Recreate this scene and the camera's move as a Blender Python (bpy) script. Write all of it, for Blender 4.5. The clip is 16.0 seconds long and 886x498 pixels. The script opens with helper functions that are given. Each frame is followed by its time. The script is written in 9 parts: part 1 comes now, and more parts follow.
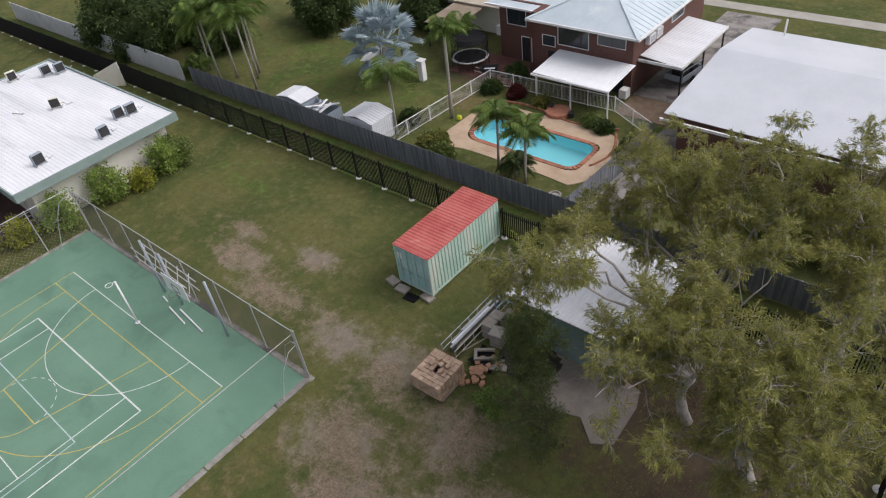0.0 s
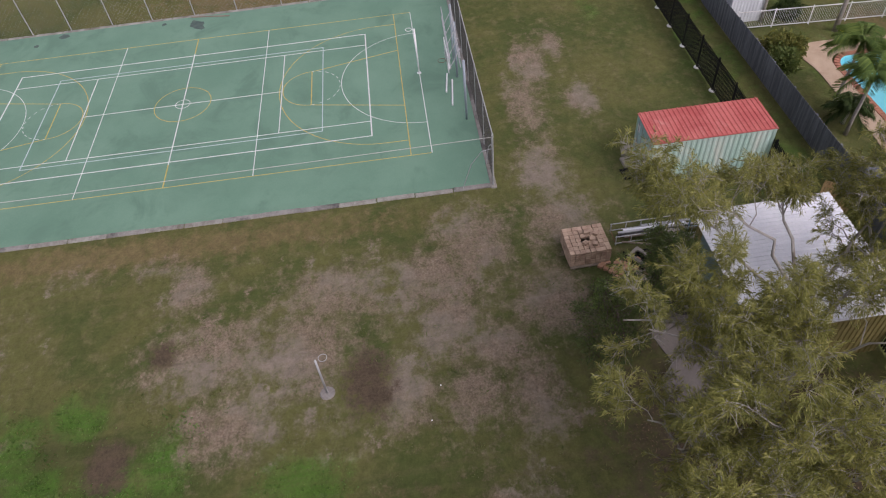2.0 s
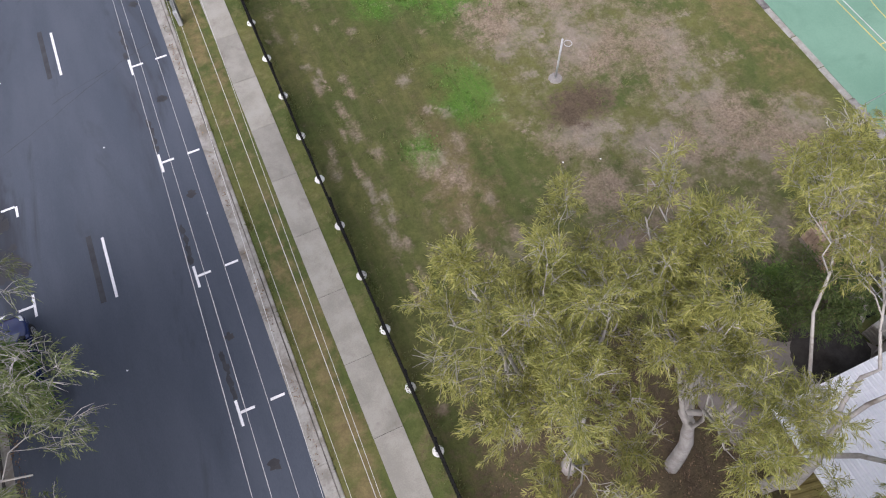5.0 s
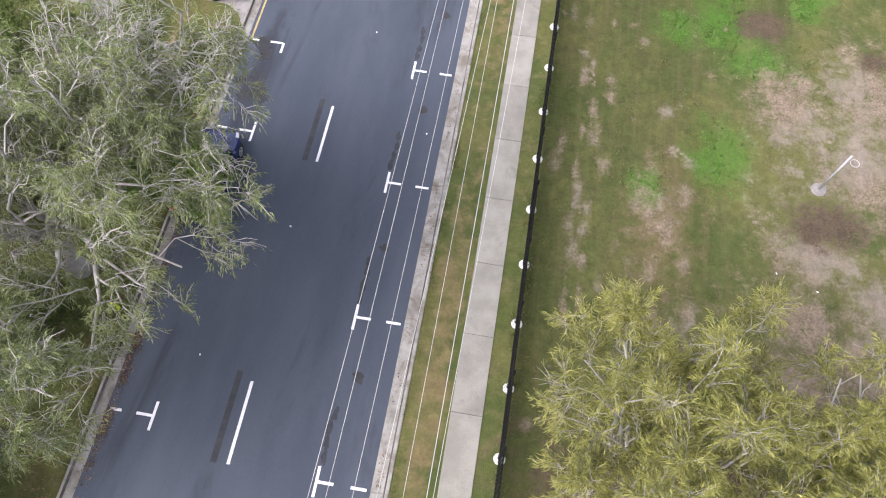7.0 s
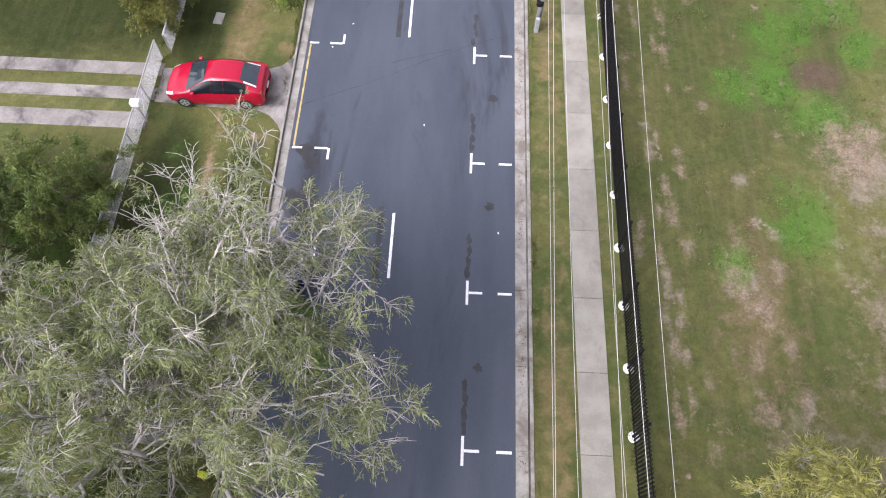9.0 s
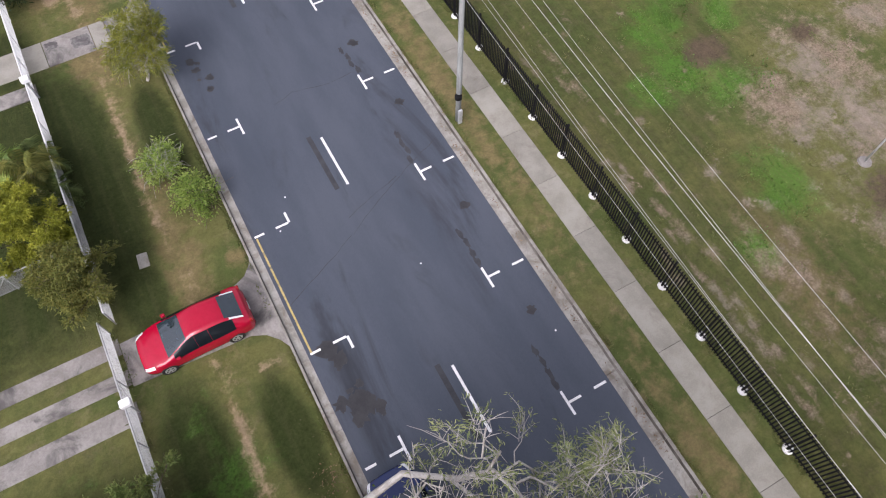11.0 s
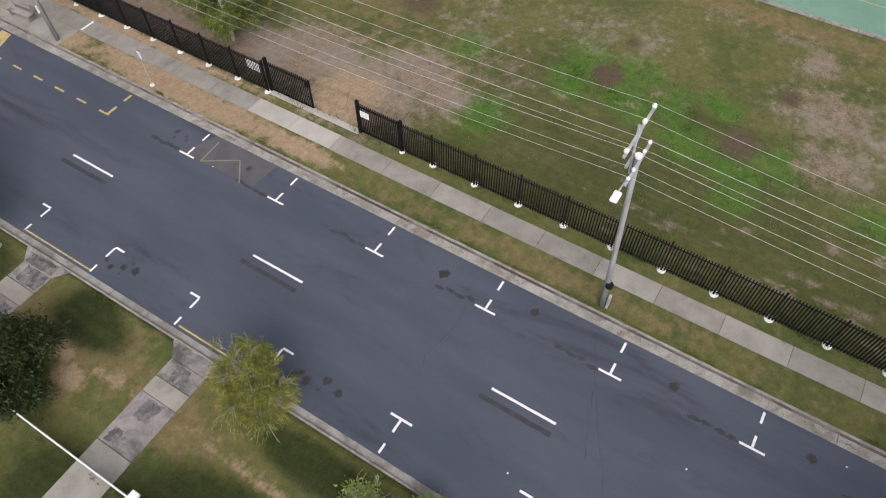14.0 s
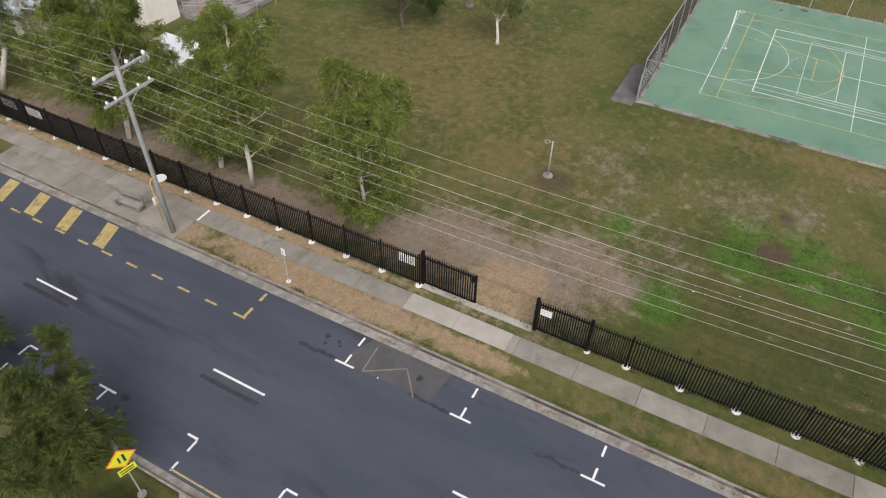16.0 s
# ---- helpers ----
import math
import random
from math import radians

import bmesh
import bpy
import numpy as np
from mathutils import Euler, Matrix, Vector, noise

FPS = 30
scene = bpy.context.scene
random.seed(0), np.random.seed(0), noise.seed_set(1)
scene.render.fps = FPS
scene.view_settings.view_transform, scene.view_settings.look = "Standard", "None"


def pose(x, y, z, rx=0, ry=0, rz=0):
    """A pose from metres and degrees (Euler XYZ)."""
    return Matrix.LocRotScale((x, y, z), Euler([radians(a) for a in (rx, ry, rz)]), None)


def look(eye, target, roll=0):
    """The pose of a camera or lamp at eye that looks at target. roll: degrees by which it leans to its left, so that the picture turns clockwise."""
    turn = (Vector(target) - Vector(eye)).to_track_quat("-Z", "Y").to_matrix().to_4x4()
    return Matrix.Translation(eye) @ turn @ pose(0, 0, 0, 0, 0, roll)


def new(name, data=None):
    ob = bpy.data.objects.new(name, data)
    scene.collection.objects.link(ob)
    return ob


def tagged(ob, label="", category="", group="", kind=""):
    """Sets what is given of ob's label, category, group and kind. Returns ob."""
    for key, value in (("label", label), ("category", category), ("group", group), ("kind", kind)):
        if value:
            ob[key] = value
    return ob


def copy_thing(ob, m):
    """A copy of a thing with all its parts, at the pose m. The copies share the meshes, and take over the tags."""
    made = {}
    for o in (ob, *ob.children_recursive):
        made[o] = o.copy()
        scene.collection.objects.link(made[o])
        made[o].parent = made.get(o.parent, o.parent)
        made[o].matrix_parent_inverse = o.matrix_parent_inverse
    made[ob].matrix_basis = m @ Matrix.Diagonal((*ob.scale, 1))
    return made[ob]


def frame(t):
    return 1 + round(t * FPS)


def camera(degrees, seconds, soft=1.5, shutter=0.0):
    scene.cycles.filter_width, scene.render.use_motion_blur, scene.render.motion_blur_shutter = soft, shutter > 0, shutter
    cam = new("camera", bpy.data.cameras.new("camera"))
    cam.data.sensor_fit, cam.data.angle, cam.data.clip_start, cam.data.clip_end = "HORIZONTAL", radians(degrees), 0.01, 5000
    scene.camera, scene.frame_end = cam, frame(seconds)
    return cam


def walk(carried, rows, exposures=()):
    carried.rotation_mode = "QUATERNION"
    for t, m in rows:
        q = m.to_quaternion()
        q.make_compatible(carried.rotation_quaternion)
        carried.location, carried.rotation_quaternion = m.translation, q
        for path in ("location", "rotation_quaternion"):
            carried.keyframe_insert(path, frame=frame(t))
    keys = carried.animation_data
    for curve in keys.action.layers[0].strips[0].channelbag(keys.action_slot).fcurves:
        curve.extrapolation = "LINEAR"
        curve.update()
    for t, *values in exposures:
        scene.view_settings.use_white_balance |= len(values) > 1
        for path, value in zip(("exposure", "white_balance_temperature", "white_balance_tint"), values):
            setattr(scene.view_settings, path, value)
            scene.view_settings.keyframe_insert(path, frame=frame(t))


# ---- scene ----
cam = camera(66.2, 16.0, 1.1)
PATH = [
    (0, (0.375, 1.732, 25.046), (-0.714, 2.824, 23.772), -8.3),
    (0.5, (1.965, 3.244, 24.698), (0.72, 4.115, 23.397), -8.2),
    (1, (3.332, 4.927, 24.376), (1.986, 5.52, 23.021), -7.9),
    (1.5, (4.539, 6.332, 24.186), (3.163, 6.659, 22.771), -6.9),
    (2, (5.48, 8.391, 24.251), (4.14, 8.434, 22.767), -6.3),
    (2.5, (6.07, 10.95, 24.575), (4.84, 10.72, 23.015), -6.2),
    (3, (5.989, 13.497, 24.574), (4.927, 13.036, 22.943), -6.5),
    (3.5, (5.579, 15.975, 24.326), (4.72, 15.335, 22.637), -7.4),
    (3.7, (5.347, 16.755, 24.258), (4.574, 16.073, 22.544), -7.2),
    (5.8, (2.453, 21.19, 23.924), (2.344, 20.317, 22.128), -0.4),
    (6, (2.481, 21.154, 23.876), (2.425, 20.277, 22.08), 0.0),
    (6.5, (2.997, 20.741, 23.801), (3.054, 19.872, 22.0), 1.5),
    (7, (3.753, 20.114, 23.734), (3.869, 19.256, 21.932), 2.0),
    (7.5, (4.831, 19.191, 23.845), (4.953, 18.346, 22.036), 2.4),
    (8, (6.088, 18.225, 23.926), (6.199, 17.382, 22.115), 2.4),
    (8.5, (7.209, 17.357, 23.853), (7.309, 16.493, 22.052), 1.6),
    (9, (8.605, 16.189, 24.003), (8.637, 15.308, 22.208), 0.5),
    (9.5, (10.067, 14.995, 24.205), (10.001, 14.102, 22.417), -0.8),
    (9.7, (10.693, 14.479, 24.321), (10.584, 13.587, 22.535), -1.2),
    (11.8, (17.717, 6.312, 25.146), (17.122, 5.565, 23.389), -0.2),
    (12, (18.276, 5.401, 25.163), (17.652, 4.662, 23.413), -0.3),
    (12.5, (19.367, 2.985, 25.361), (18.691, 2.266, 23.621), -0.7),
    (13, (20.366, 0.439, 25.442), (19.597, -0.249, 23.729), -0.7),
    (13.5, (21.193, -2.303, 25.579), (20.317, -2.956, 23.904), -0.5),
    (14, (21.825, -5.18, 25.664), (20.838, -5.788, 24.034), -0.1),
    (14.5, (22.381, -8.094, 25.533), (21.293, -8.679, 23.961), 0.5),
    (15, (22.697, -11.179, 25.425), (21.533, -11.775, 23.912), 1.2),
    (15.5, (22.75, -13.983, 25.146), (21.519, -14.612, 23.702), 1.4),
    (16, (22.608, -16.852, 25.05), (21.322, -17.512, 23.667), 1.3),
]
walk(cam, [(t, look(eye, target, roll)) for t, eye, target, roll in PATH],
     [(0, 0.16, 6400, 16), (1.5, 0.08, 6350, 21), (2.5, 0.02, 6330, 28), (3.5, 0.26, 5980, 25), (6, 1.12, 6200, 19), (7.5, 1.38, 6180, 21), (9, 1.26, 6200, 22), (12, 0.55, 6340, 21), (13, 0.45, 6420, 20), (14.5, 0.39, 6480, 17), (16, 0.28, 6650, 16)])

# ---- world, sun, exposure ----
world = bpy.data.worlds.new("overcast_sky")
scene.world = world
world.use_nodes = True
wn, wl = world.node_tree.nodes, world.node_tree.links
sky = wn.new("ShaderNodeTexSky")
sky.sky_type = 'NISHITA'
sky.sun_disc = False
sky.sun_elevation = radians(48)
sky.sun_rotation = radians(51)
sky.dust_density = 4.0
grey = wn.new("ShaderNodeHueSaturation")
grey.inputs["Saturation"].default_value = 0.28
wl.new(sky.outputs[0], grey.inputs["Color"])
wl.new(grey.outputs[0], wn["Background"].inputs["Color"])
wn["Background"].inputs["Strength"].default_value = 0.15
sun = new("sun", bpy.data.lights.new("sun", 'SUN'))
sun.data.energy = 0.95
sun.data.angle = radians(40)
sun.data.color = (1.0, 0.96, 0.9)
sun.matrix_world = look((55, 45, 80), (0, 0, 0))


# ---- small helpers ----
class Geo:
    """Collects faces for one mesh."""

    def __init__(self):
        self.v, self.f = [], []

    def add(self, verts, faces):
        o = len(self.v)
        self.v.extend(tuple(p) for p in verts)
        self.f.extend(tuple(i + o for i in f) for f in faces)
        return self

    def box(self, x0, x1, y0, y1, z0, z1, c=0.0):
        if c <= 0:
            vs = [(x, y, z) for z in (z0, z1) for y in (y0, y1) for x in (x0, x1)]
            return self.add(vs, [(0, 2, 3, 1), (4, 5, 7, 6), (0, 1, 5, 4), (2, 6, 7, 3), (0, 4, 6, 2), (1, 3, 7, 5)])
        bm = bmesh.new()
        bmesh.ops.create_cube(bm, size=1)
        for q in bm.verts:
            q.co = ((x0 + x1) / 2 + q.co.x * (x1 - x0), (y0 + y1) / 2 + q.co.y * (y1 - y0), (z0 + z1) / 2 + q.co.z * (z1 - z0))
        bmesh.ops.bevel(bm, geom=bm.edges[:], offset=c, segments=1, affect='EDGES')
        bm.verts.index_update()
        self.add([q.co.copy() for q in bm.verts], [[q.index for q in f.verts] for f in bm.faces])
        bm.free()
        return self

    def prism(self, poly, z0, z1):
        n = len(poly)
        vs = [(x, y, z0) for x, y in poly] + [(x, y, z1) for x, y in poly]
        fs = [tuple(range(n - 1, -1, -1)), tuple(range(n, 2 * n))]
        fs += [(i, (i + 1) % n, n + (i + 1) % n, n + i) for i in range(n)]
        return self.add(vs, fs)

    def tube(self, pts, radii, k=6, cap=True):
        pts = [Vector(p) for p in pts]
        n = len(pts)
        if isinstance(radii, (int, float)):
            radii = [radii] * n
        vs, fs = [], []
        ref = Vector((0.31, 0.17, 0.93)).normalized()
        for i, p in enumerate(pts):
            d = (pts[min(i + 1, n - 1)] - pts[max(i - 1, 0)])
            d = d.normalized() if d.length > 1e-9 else Vector((0, 0, 1))
            a = d.cross(ref)
            if a.length < 0.05:
                a = d.cross(Vector((1, 0, 0)))
            a.normalize()
            b = d.cross(a)
            for j in range(k):
                w = 2 * math.pi * j / k
                vs.append(p + (a * math.cos(w) + b * math.sin(w)) * radii[i])
        for i in range(n - 1):
            for j in range(k):
                j2 = (j + 1) % k
                fs.append((i * k + j, i * k + j2, (i + 1) * k + j2, (i + 1) * k + j))
        if cap:
            fs.append(tuple(range(k - 1, -1, -1)))
            fs.append(tuple(range((n - 1) * k, n * k)))
        return self.add(vs, fs)

    def bar(self, a, b, w=0.05, h=0.05):
        a, b = Vector(a), Vector(b)
        d = (b - a).normalized()
        s = d.cross(Vector((0, 0, 1)))
        s = s.normalized() if s.length > 0.02 else Vector((1, 0, 0))
        u = s.cross(d)
        vs = []
        for p in (a, b):
            for i, j in ((-1, -1), (1, -1), (1, 1), (-1, 1)):
                vs.append(p + s * (i * w / 2) + u * (j * h / 2))
        return self.add(vs, [(3, 2, 1, 0), (4, 5, 6, 7)] + [(i, (i + 1) % 4, 4 + (i + 1) % 4, 4 + i) for i in range(4)])

    def disc(self, x, y, z0, z1, r, k=14, r2=None):
        r2 = r if r2 is None else r2
        vs = [(x + math.cos(2 * math.pi * j / k) * r, y + math.sin(2 * math.pi * j / k) * r, z0) for j in range(k)]
        vs += [(x + math.cos(2 * math.pi * j / k) * r2, y + math.sin(2 * math.pi * j / k) * r2, z1) for j in range(k)]
        fs = [tuple(range(k - 1, -1, -1)), tuple(range(k, 2 * k))] + [(j, (j + 1) % k, k + (j + 1) % k, k + j) for j in range(k)]
        return self.add(vs, fs)

    def ribbed(self, p00, p10, p11, p01, n, h, thick=0.04):
        """Ribbed sheet: ribs run from edge p00-p10 to edge p01-p11."""
        p00, p10, p11, p01 = map(Vector, (p00, p10, p11, p01))
        up = (p10 - p00).cross(p01 - p00).normalized()
        if up.z < 0:
            up = -up
        prof = ((0.0, 0), (0.30, 0), (0.42, 1), (0.62, 1), (0.74, 0))
        us = [(i + u) / n for i in range(n) for u, _ in prof] + [1.0]
        hs = [v * h for i in range(n) for _, v in prof] + [0.0]
        vs = []
        for u, q in zip(us, hs):
            vs += [p00.lerp(p10, u) + up * q, p01.lerp(p11, u) + up * q, p00.lerp(p10, u) - up * thick, p01.lerp(p11, u) - up * thick]
        fs = []
        for i in range(len(us) - 1):
            a, b = 4 * i, 4 * i + 4
            fs += [(a, b, b + 1, a + 1), (a + 2, a + 3, b + 3, b + 2), (a, a + 2, b + 2, b), (a + 1, b + 1, b + 3, a + 3)]
        m = 4 * (len(us) - 1)
        fs += [(0, 1, 3, 2), (m, m + 2, m + 3, m + 1)]
        return self.add(vs, fs)

    def mesh(self, name, material=None, smooth=False):
        me = bpy.data.meshes.new(name)
        me.from_pydata(self.v, [], self.f)
        me.validate()
        if material:
            me.materials.append(material)
        if smooth:
            me.polygons.foreach_set("use_smooth", [True] * len(me.polygons))
        me.update()
        return me


def part(name, geo, material, parent=None, label="", smooth=False, at=None):
    me = geo if isinstance(geo, bpy.types.Mesh) else geo.mesh(name, material, smooth)
    ob = new(name, me)
    if parent:
        ob.parent = parent
    if at is not None:
        ob.matrix_basis = at if isinstance(at, Matrix) else pose(*at)
    if label:
        ob["label"] = label
    return ob


def thing(name, label, category, at=(0, 0, 0), rz=0, group=""):
    ob = new(name)
    ob.empty_display_size = 0.2
    ob.matrix_basis = pose(*at, 0, 0, rz)
    return tagged(ob, label, category, group)


def solo(name, geo, material, label, category, at=(0, 0, 0), rz=0, group="", kind="", smooth=False):
    ob = part(name, geo, material, None, "", smooth, pose(*at, 0, 0, rz))
    return tagged(ob, label, category, group, kind)


def grid_mesh(name, verts, quads, material, smooth=False):
    """A mesh from numpy arrays of places and quads."""
    me = bpy.data.meshes.new(name)
    me.vertices.add(len(verts))
    me.vertices.foreach_set("co", np.asarray(verts, dtype=np.float32).ravel())
    k = quads.shape[1]
    me.loops.add(quads.size)
    me.loops.foreach_set("vertex_index", quads.astype(np.int32).ravel())
    me.polygons.add(len(quads))
    me.polygons.foreach_set("loop_start", np.arange(0, quads.size, k, dtype=np.int32))
    me.polygons.foreach_set("loop_total", np.full(len(quads), k, dtype=np.int32))
    if smooth:
        me.polygons.foreach_set("use_smooth", [True] * len(quads))
    me.materials.append(material)
    me.update(calc_edges=True)
    me.validate()
    return me


# ---- materials ----
def nodes_of(name):
    m = bpy.data.materials.new(name)
    m.use_nodes = True
    return m, m.node_tree.nodes, m.node_tree.links, m.node_tree.nodes["Principled BSDF"]


def math_node(n, l, op, a, b=None):
    q = n.new("ShaderNodeMath")
    q.operation = op
    for i, s in enumerate((a, b)):
        if s is None:
            continue
        if isinstance(s, (int, float)):
            q.inputs[i].default_value = s
        else:
            l.new(s, q.inputs[i])
    return q.outputs[0]


def noise_node(n, l, vec, scale, detail=4, rough=0.6, distortion=0.0):
    q = n.new("ShaderNodeTexNoise")
    q.inputs["Scale"].default_value = scale
    q.inputs["Detail"].default_value = detail
    q.inputs["Roughness"].default_value = rough
    q.inputs["Distortion"].default_value = distortion
    l.new(vec, q.inputs["Vector"])
    return q.outputs[0]


def ramp_node(n, l, fac, lo, hi):
    q = n.new("ShaderNodeMapRange")
    q.inputs["From Min"].default_value = lo
    q.inputs["From Max"].default_value = hi
    q.interpolation_type = 'SMOOTHSTEP'
    l.new(fac, q.inputs["Value"])
    return q.outputs[0]


def mix_node(n, l, fac, a, b, mode='MIX'):
    q = n.new("ShaderNodeMix")
    q.data_type = 'RGBA'
    q.blend_type = mode
    for s, i in ((fac, 0), (a, 6), (b, 7)):
        if isinstance(s, (int, float)):
            q.inputs[i].default_value = s
        elif isinstance(s, tuple):
            q.inputs[i].default_value = (*s, 1)
        else:
            l.new(s, q.inputs[i])
    return q.outputs[2]


def bump_node(n, l, height, strength, dist):
    q = n.new("ShaderNodeBump")
    q.inputs["Strength"].default_value = strength
    q.inputs["Distance"].default_value = dist
    l.new(height, q.inputs["Height"])
    return q.outputs[0]


def place(n, local=False):
    if local:
        return n.new("ShaderNodeTexCoord").outputs["Object"]
    return n.new("ShaderNodeNewGeometry").outputs["Position"]


def surface(name, a, b, scale=1.5, fine=18.0, rough=0.8, metal=0.0, stain=None, stain_scale=0.4, stain_at=(0.55, 0.75), bump=0.25,
            dist=0.01, vary=0.0, local=False, stretch=None, spec=0.4):
    """Two-tone surface with coarse patches, fine grain, stains, and a little change from piece to piece."""
    m, n, l, p = nodes_of(name)
    vec = place(n, local)
    if stretch:
        q = n.new("ShaderNodeMapping")
        q.inputs["Scale"].default_value = stretch
        l.new(vec, q.inputs["Vector"])
        vec = q.outputs[0]
    big = noise_node(n, l, vec, scale)
    small = noise_node(n, l, vec, fine, 3, 0.7)
    f = math_node(n, l, 'ADD', math_node(n, l, 'MULTIPLY', big, 0.65), math_node(n, l, 'MULTIPLY', small, 0.35))
    col = mix_node(n, l, ramp_node(n, l, f, 0.35, 0.65), a, b)
    if stain:
        s = noise_node(n, l, vec, stain_scale, 5, 0.65, 0.6)
        col = mix_node(n, l, ramp_node(n, l, s, *stain_at), col, stain)
    if vary:
        r = n.new("ShaderNodeObjectInfo").outputs["Random"]
        v = n.new("ShaderNodeMapRange")
        v.inputs["To Min"].default_value, v.inputs["To Max"].default_value = 1 - vary, 1 + vary
        l.new(r, v.inputs["Value"])
        h = n.new("ShaderNodeHueSaturation")
        l.new(v.outputs[0], h.inputs["Value"])
        l.new(col, h.inputs["Color"])
        col = h.outputs[0]
    l.new(col, p.inputs["Base Color"])
    p.inputs["Roughness"].default_value = rough
    p.inputs["Metallic"].default_value = metal
    p.inputs["Specular IOR Level"].default_value = spec
    if bump:
        l.new(bump_node(n, l, f, bump, dist), p.inputs["Normal"])
    return m


def leaf_material(name, a, b, c, rough=0.55, trans=0.35):
    """Leaves that differ one by one, with some light through them."""
    m, n, l, p = nodes_of(name)
    g = n.new("ShaderNodeNewGeometry")
    r = g.outputs["Random Per Island"]
    patch = noise_node(n, l, g.outputs["Position"], 1.1, 3)
    f = math_node(n, l, 'ADD', math_node(n, l, 'MULTIPLY', r, 0.45), math_node(n, l, 'MULTIPLY', patch, 0.72))
    ramp = n.new("ShaderNodeValToRGB")
    e = ramp.color_ramp.elements
    e[0].position, e[0].color = 0.2, (*a, 1)
    e[1].position, e[1].color = 0.9, (*c, 1)
    mid = e.new(0.55)
    mid.color = (*b, 1)
    l.new(f, ramp.inputs[0])
    l.new(ramp.outputs[0], p.inputs["Base Color"])
    p.inputs["Roughness"].default_value = rough
    p.inputs["Specular IOR Level"].default_value = 0.25
    if trans:
        t = n.new("ShaderNodeBsdfTranslucent")
        l.new(ramp.outputs[0], t.inputs["Color"])
        x = n.new("ShaderNodeMixShader")
        x.inputs[0].default_value = trans
        l.new(p.outputs[0], x.inputs[1])
        l.new(t.outputs[0], x.inputs[2])
        l.new(x.outputs[0], n["Material Output"].inputs["Surface"])
    return m


def ground_material():
    m, n, l, p = nodes_of("grass_and_soil")
    vec = place(n)

    def attr(name):
        q = n.new("ShaderNodeAttribute")
        q.attribute_name = name
        return q.outputs["Fac"]

    big = noise_node(n, l, vec, 0.22, 4, 0.6, 0.4)
    mid = noise_node(n, l, vec, 1.3, 6, 0.65)
    fine = noise_node(n, l, vec, 9.0, 5, 0.75)
    blade = noise_node(n, l, vec, 45.0, 3, 0.8)
    green, olive, straw = (0.070, 0.090, 0.027), (0.114, 0.117, 0.040), (0.175, 0.150, 0.078)
    col = mix_node(n, l, ramp_node(n, l, big, 0.36, 0.62), green, olive)
    col = mix_node(n, l, math_node(n, l, 'MULTIPLY', ramp_node(n, l, mid, 0.48, 0.75), 0.75), col, straw)
    dry = ramp_node(n, l, math_node(n, l, 'ADD', attr("dry"), math_node(n, l, 'MULTIPLY', math_node(n, l, 'SUBTRACT', mid, 0.5), 1.6)), 0.35, 0.85)
    col = mix_node(n, l, dry, col, (0.165, 0.132, 0.062))
    # tree shade on the lawns and a darker field band, put into the grass colour
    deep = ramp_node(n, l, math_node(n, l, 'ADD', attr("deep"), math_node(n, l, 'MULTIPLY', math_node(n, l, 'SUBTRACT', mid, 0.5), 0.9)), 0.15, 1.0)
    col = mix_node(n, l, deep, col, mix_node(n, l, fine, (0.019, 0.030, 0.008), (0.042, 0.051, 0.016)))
    drift = math_node(n, l, 'MULTIPLY', math_node(n, l, 'SUBTRACT', noise_node(n, l, vec, 0.55, 5, 0.7, 0.3), 0.5), 2.2)
    lush = ramp_node(n, l, math_node(n, l, 'ADD', math_node(n, l, 'ADD', attr("lush"), drift), math_node(n, l, 'MULTIPLY', math_node(n, l, 'SUBTRACT', mid, 0.5), 1.2)), 0.35, 1.35)
    lush = math_node(n, l, 'MULTIPLY', lush, math_node(n, l, 'MULTIPLY', ramp_node(n, l, fine, 0.22, 0.52), 0.78))
    col = mix_node(n, l, lush, col, mix_node(n, l, fine, (0.038, 0.125, 0.014), (0.085, 0.195, 0.026)))
    wob = math_node(n, l, 'ADD', math_node(n, l, 'MULTIPLY', math_node(n, l, 'SUBTRACT', mid, 0.5), 1.8), math_node(n, l, 'MULTIPLY', math_node(n, l, 'SUBTRACT', noise_node(n, l, vec, 4.2, 5, 0.7, 0.8), 0.5), 1.0))
    wob = math_node(n, l, 'ADD', wob, math_node(n, l, 'MULTIPLY', drift, 0.45))
    spots = ramp_node(n, l, noise_node(n, l, vec, 0.62, 6, 0.72), 0.56, 0.74)
    soil = ramp_node(n, l, math_node(n, l, 'ADD', math_node(n, l, 'ADD', attr("soil"), wob), math_node(n, l, 'MULTIPLY', math_node(n, l, 'MULTIPLY', spots, attr("field")), 1.05)), 0.30, 1.15)
    soil = math_node(n, l, 'MULTIPLY', soil, 0.88)
    soil_col = mix_node(n, l, ramp_node(n, l, fine, 0.35, 0.7), (0.195, 0.144, 0.106), (0.295, 0.232, 0.180))
    soil_col = mix_node(n, l, ramp_node(n, l, big, 0.45, 0.6), soil_col, (0.245, 0.205, 0.168))
    col = mix_node(n, l, soil, col, soil_col)
    sand = ramp_node(n, l, math_node(n, l, 'ADD', attr("sand"), math_node(n, l, 'MULTIPLY', wob, 0.7)), 0.3, 0.8)
    col = mix_node(n, l, sand, col, mix_node(n, l, fine, (0.25, 0.178, 0.112), (0.37, 0.285, 0.185)))
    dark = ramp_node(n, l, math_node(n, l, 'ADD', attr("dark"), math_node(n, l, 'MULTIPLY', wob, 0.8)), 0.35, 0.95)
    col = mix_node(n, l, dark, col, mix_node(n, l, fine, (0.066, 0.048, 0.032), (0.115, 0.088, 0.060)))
    # streaks left by the mower, along the field
    st = n.new("ShaderNodeMapping")
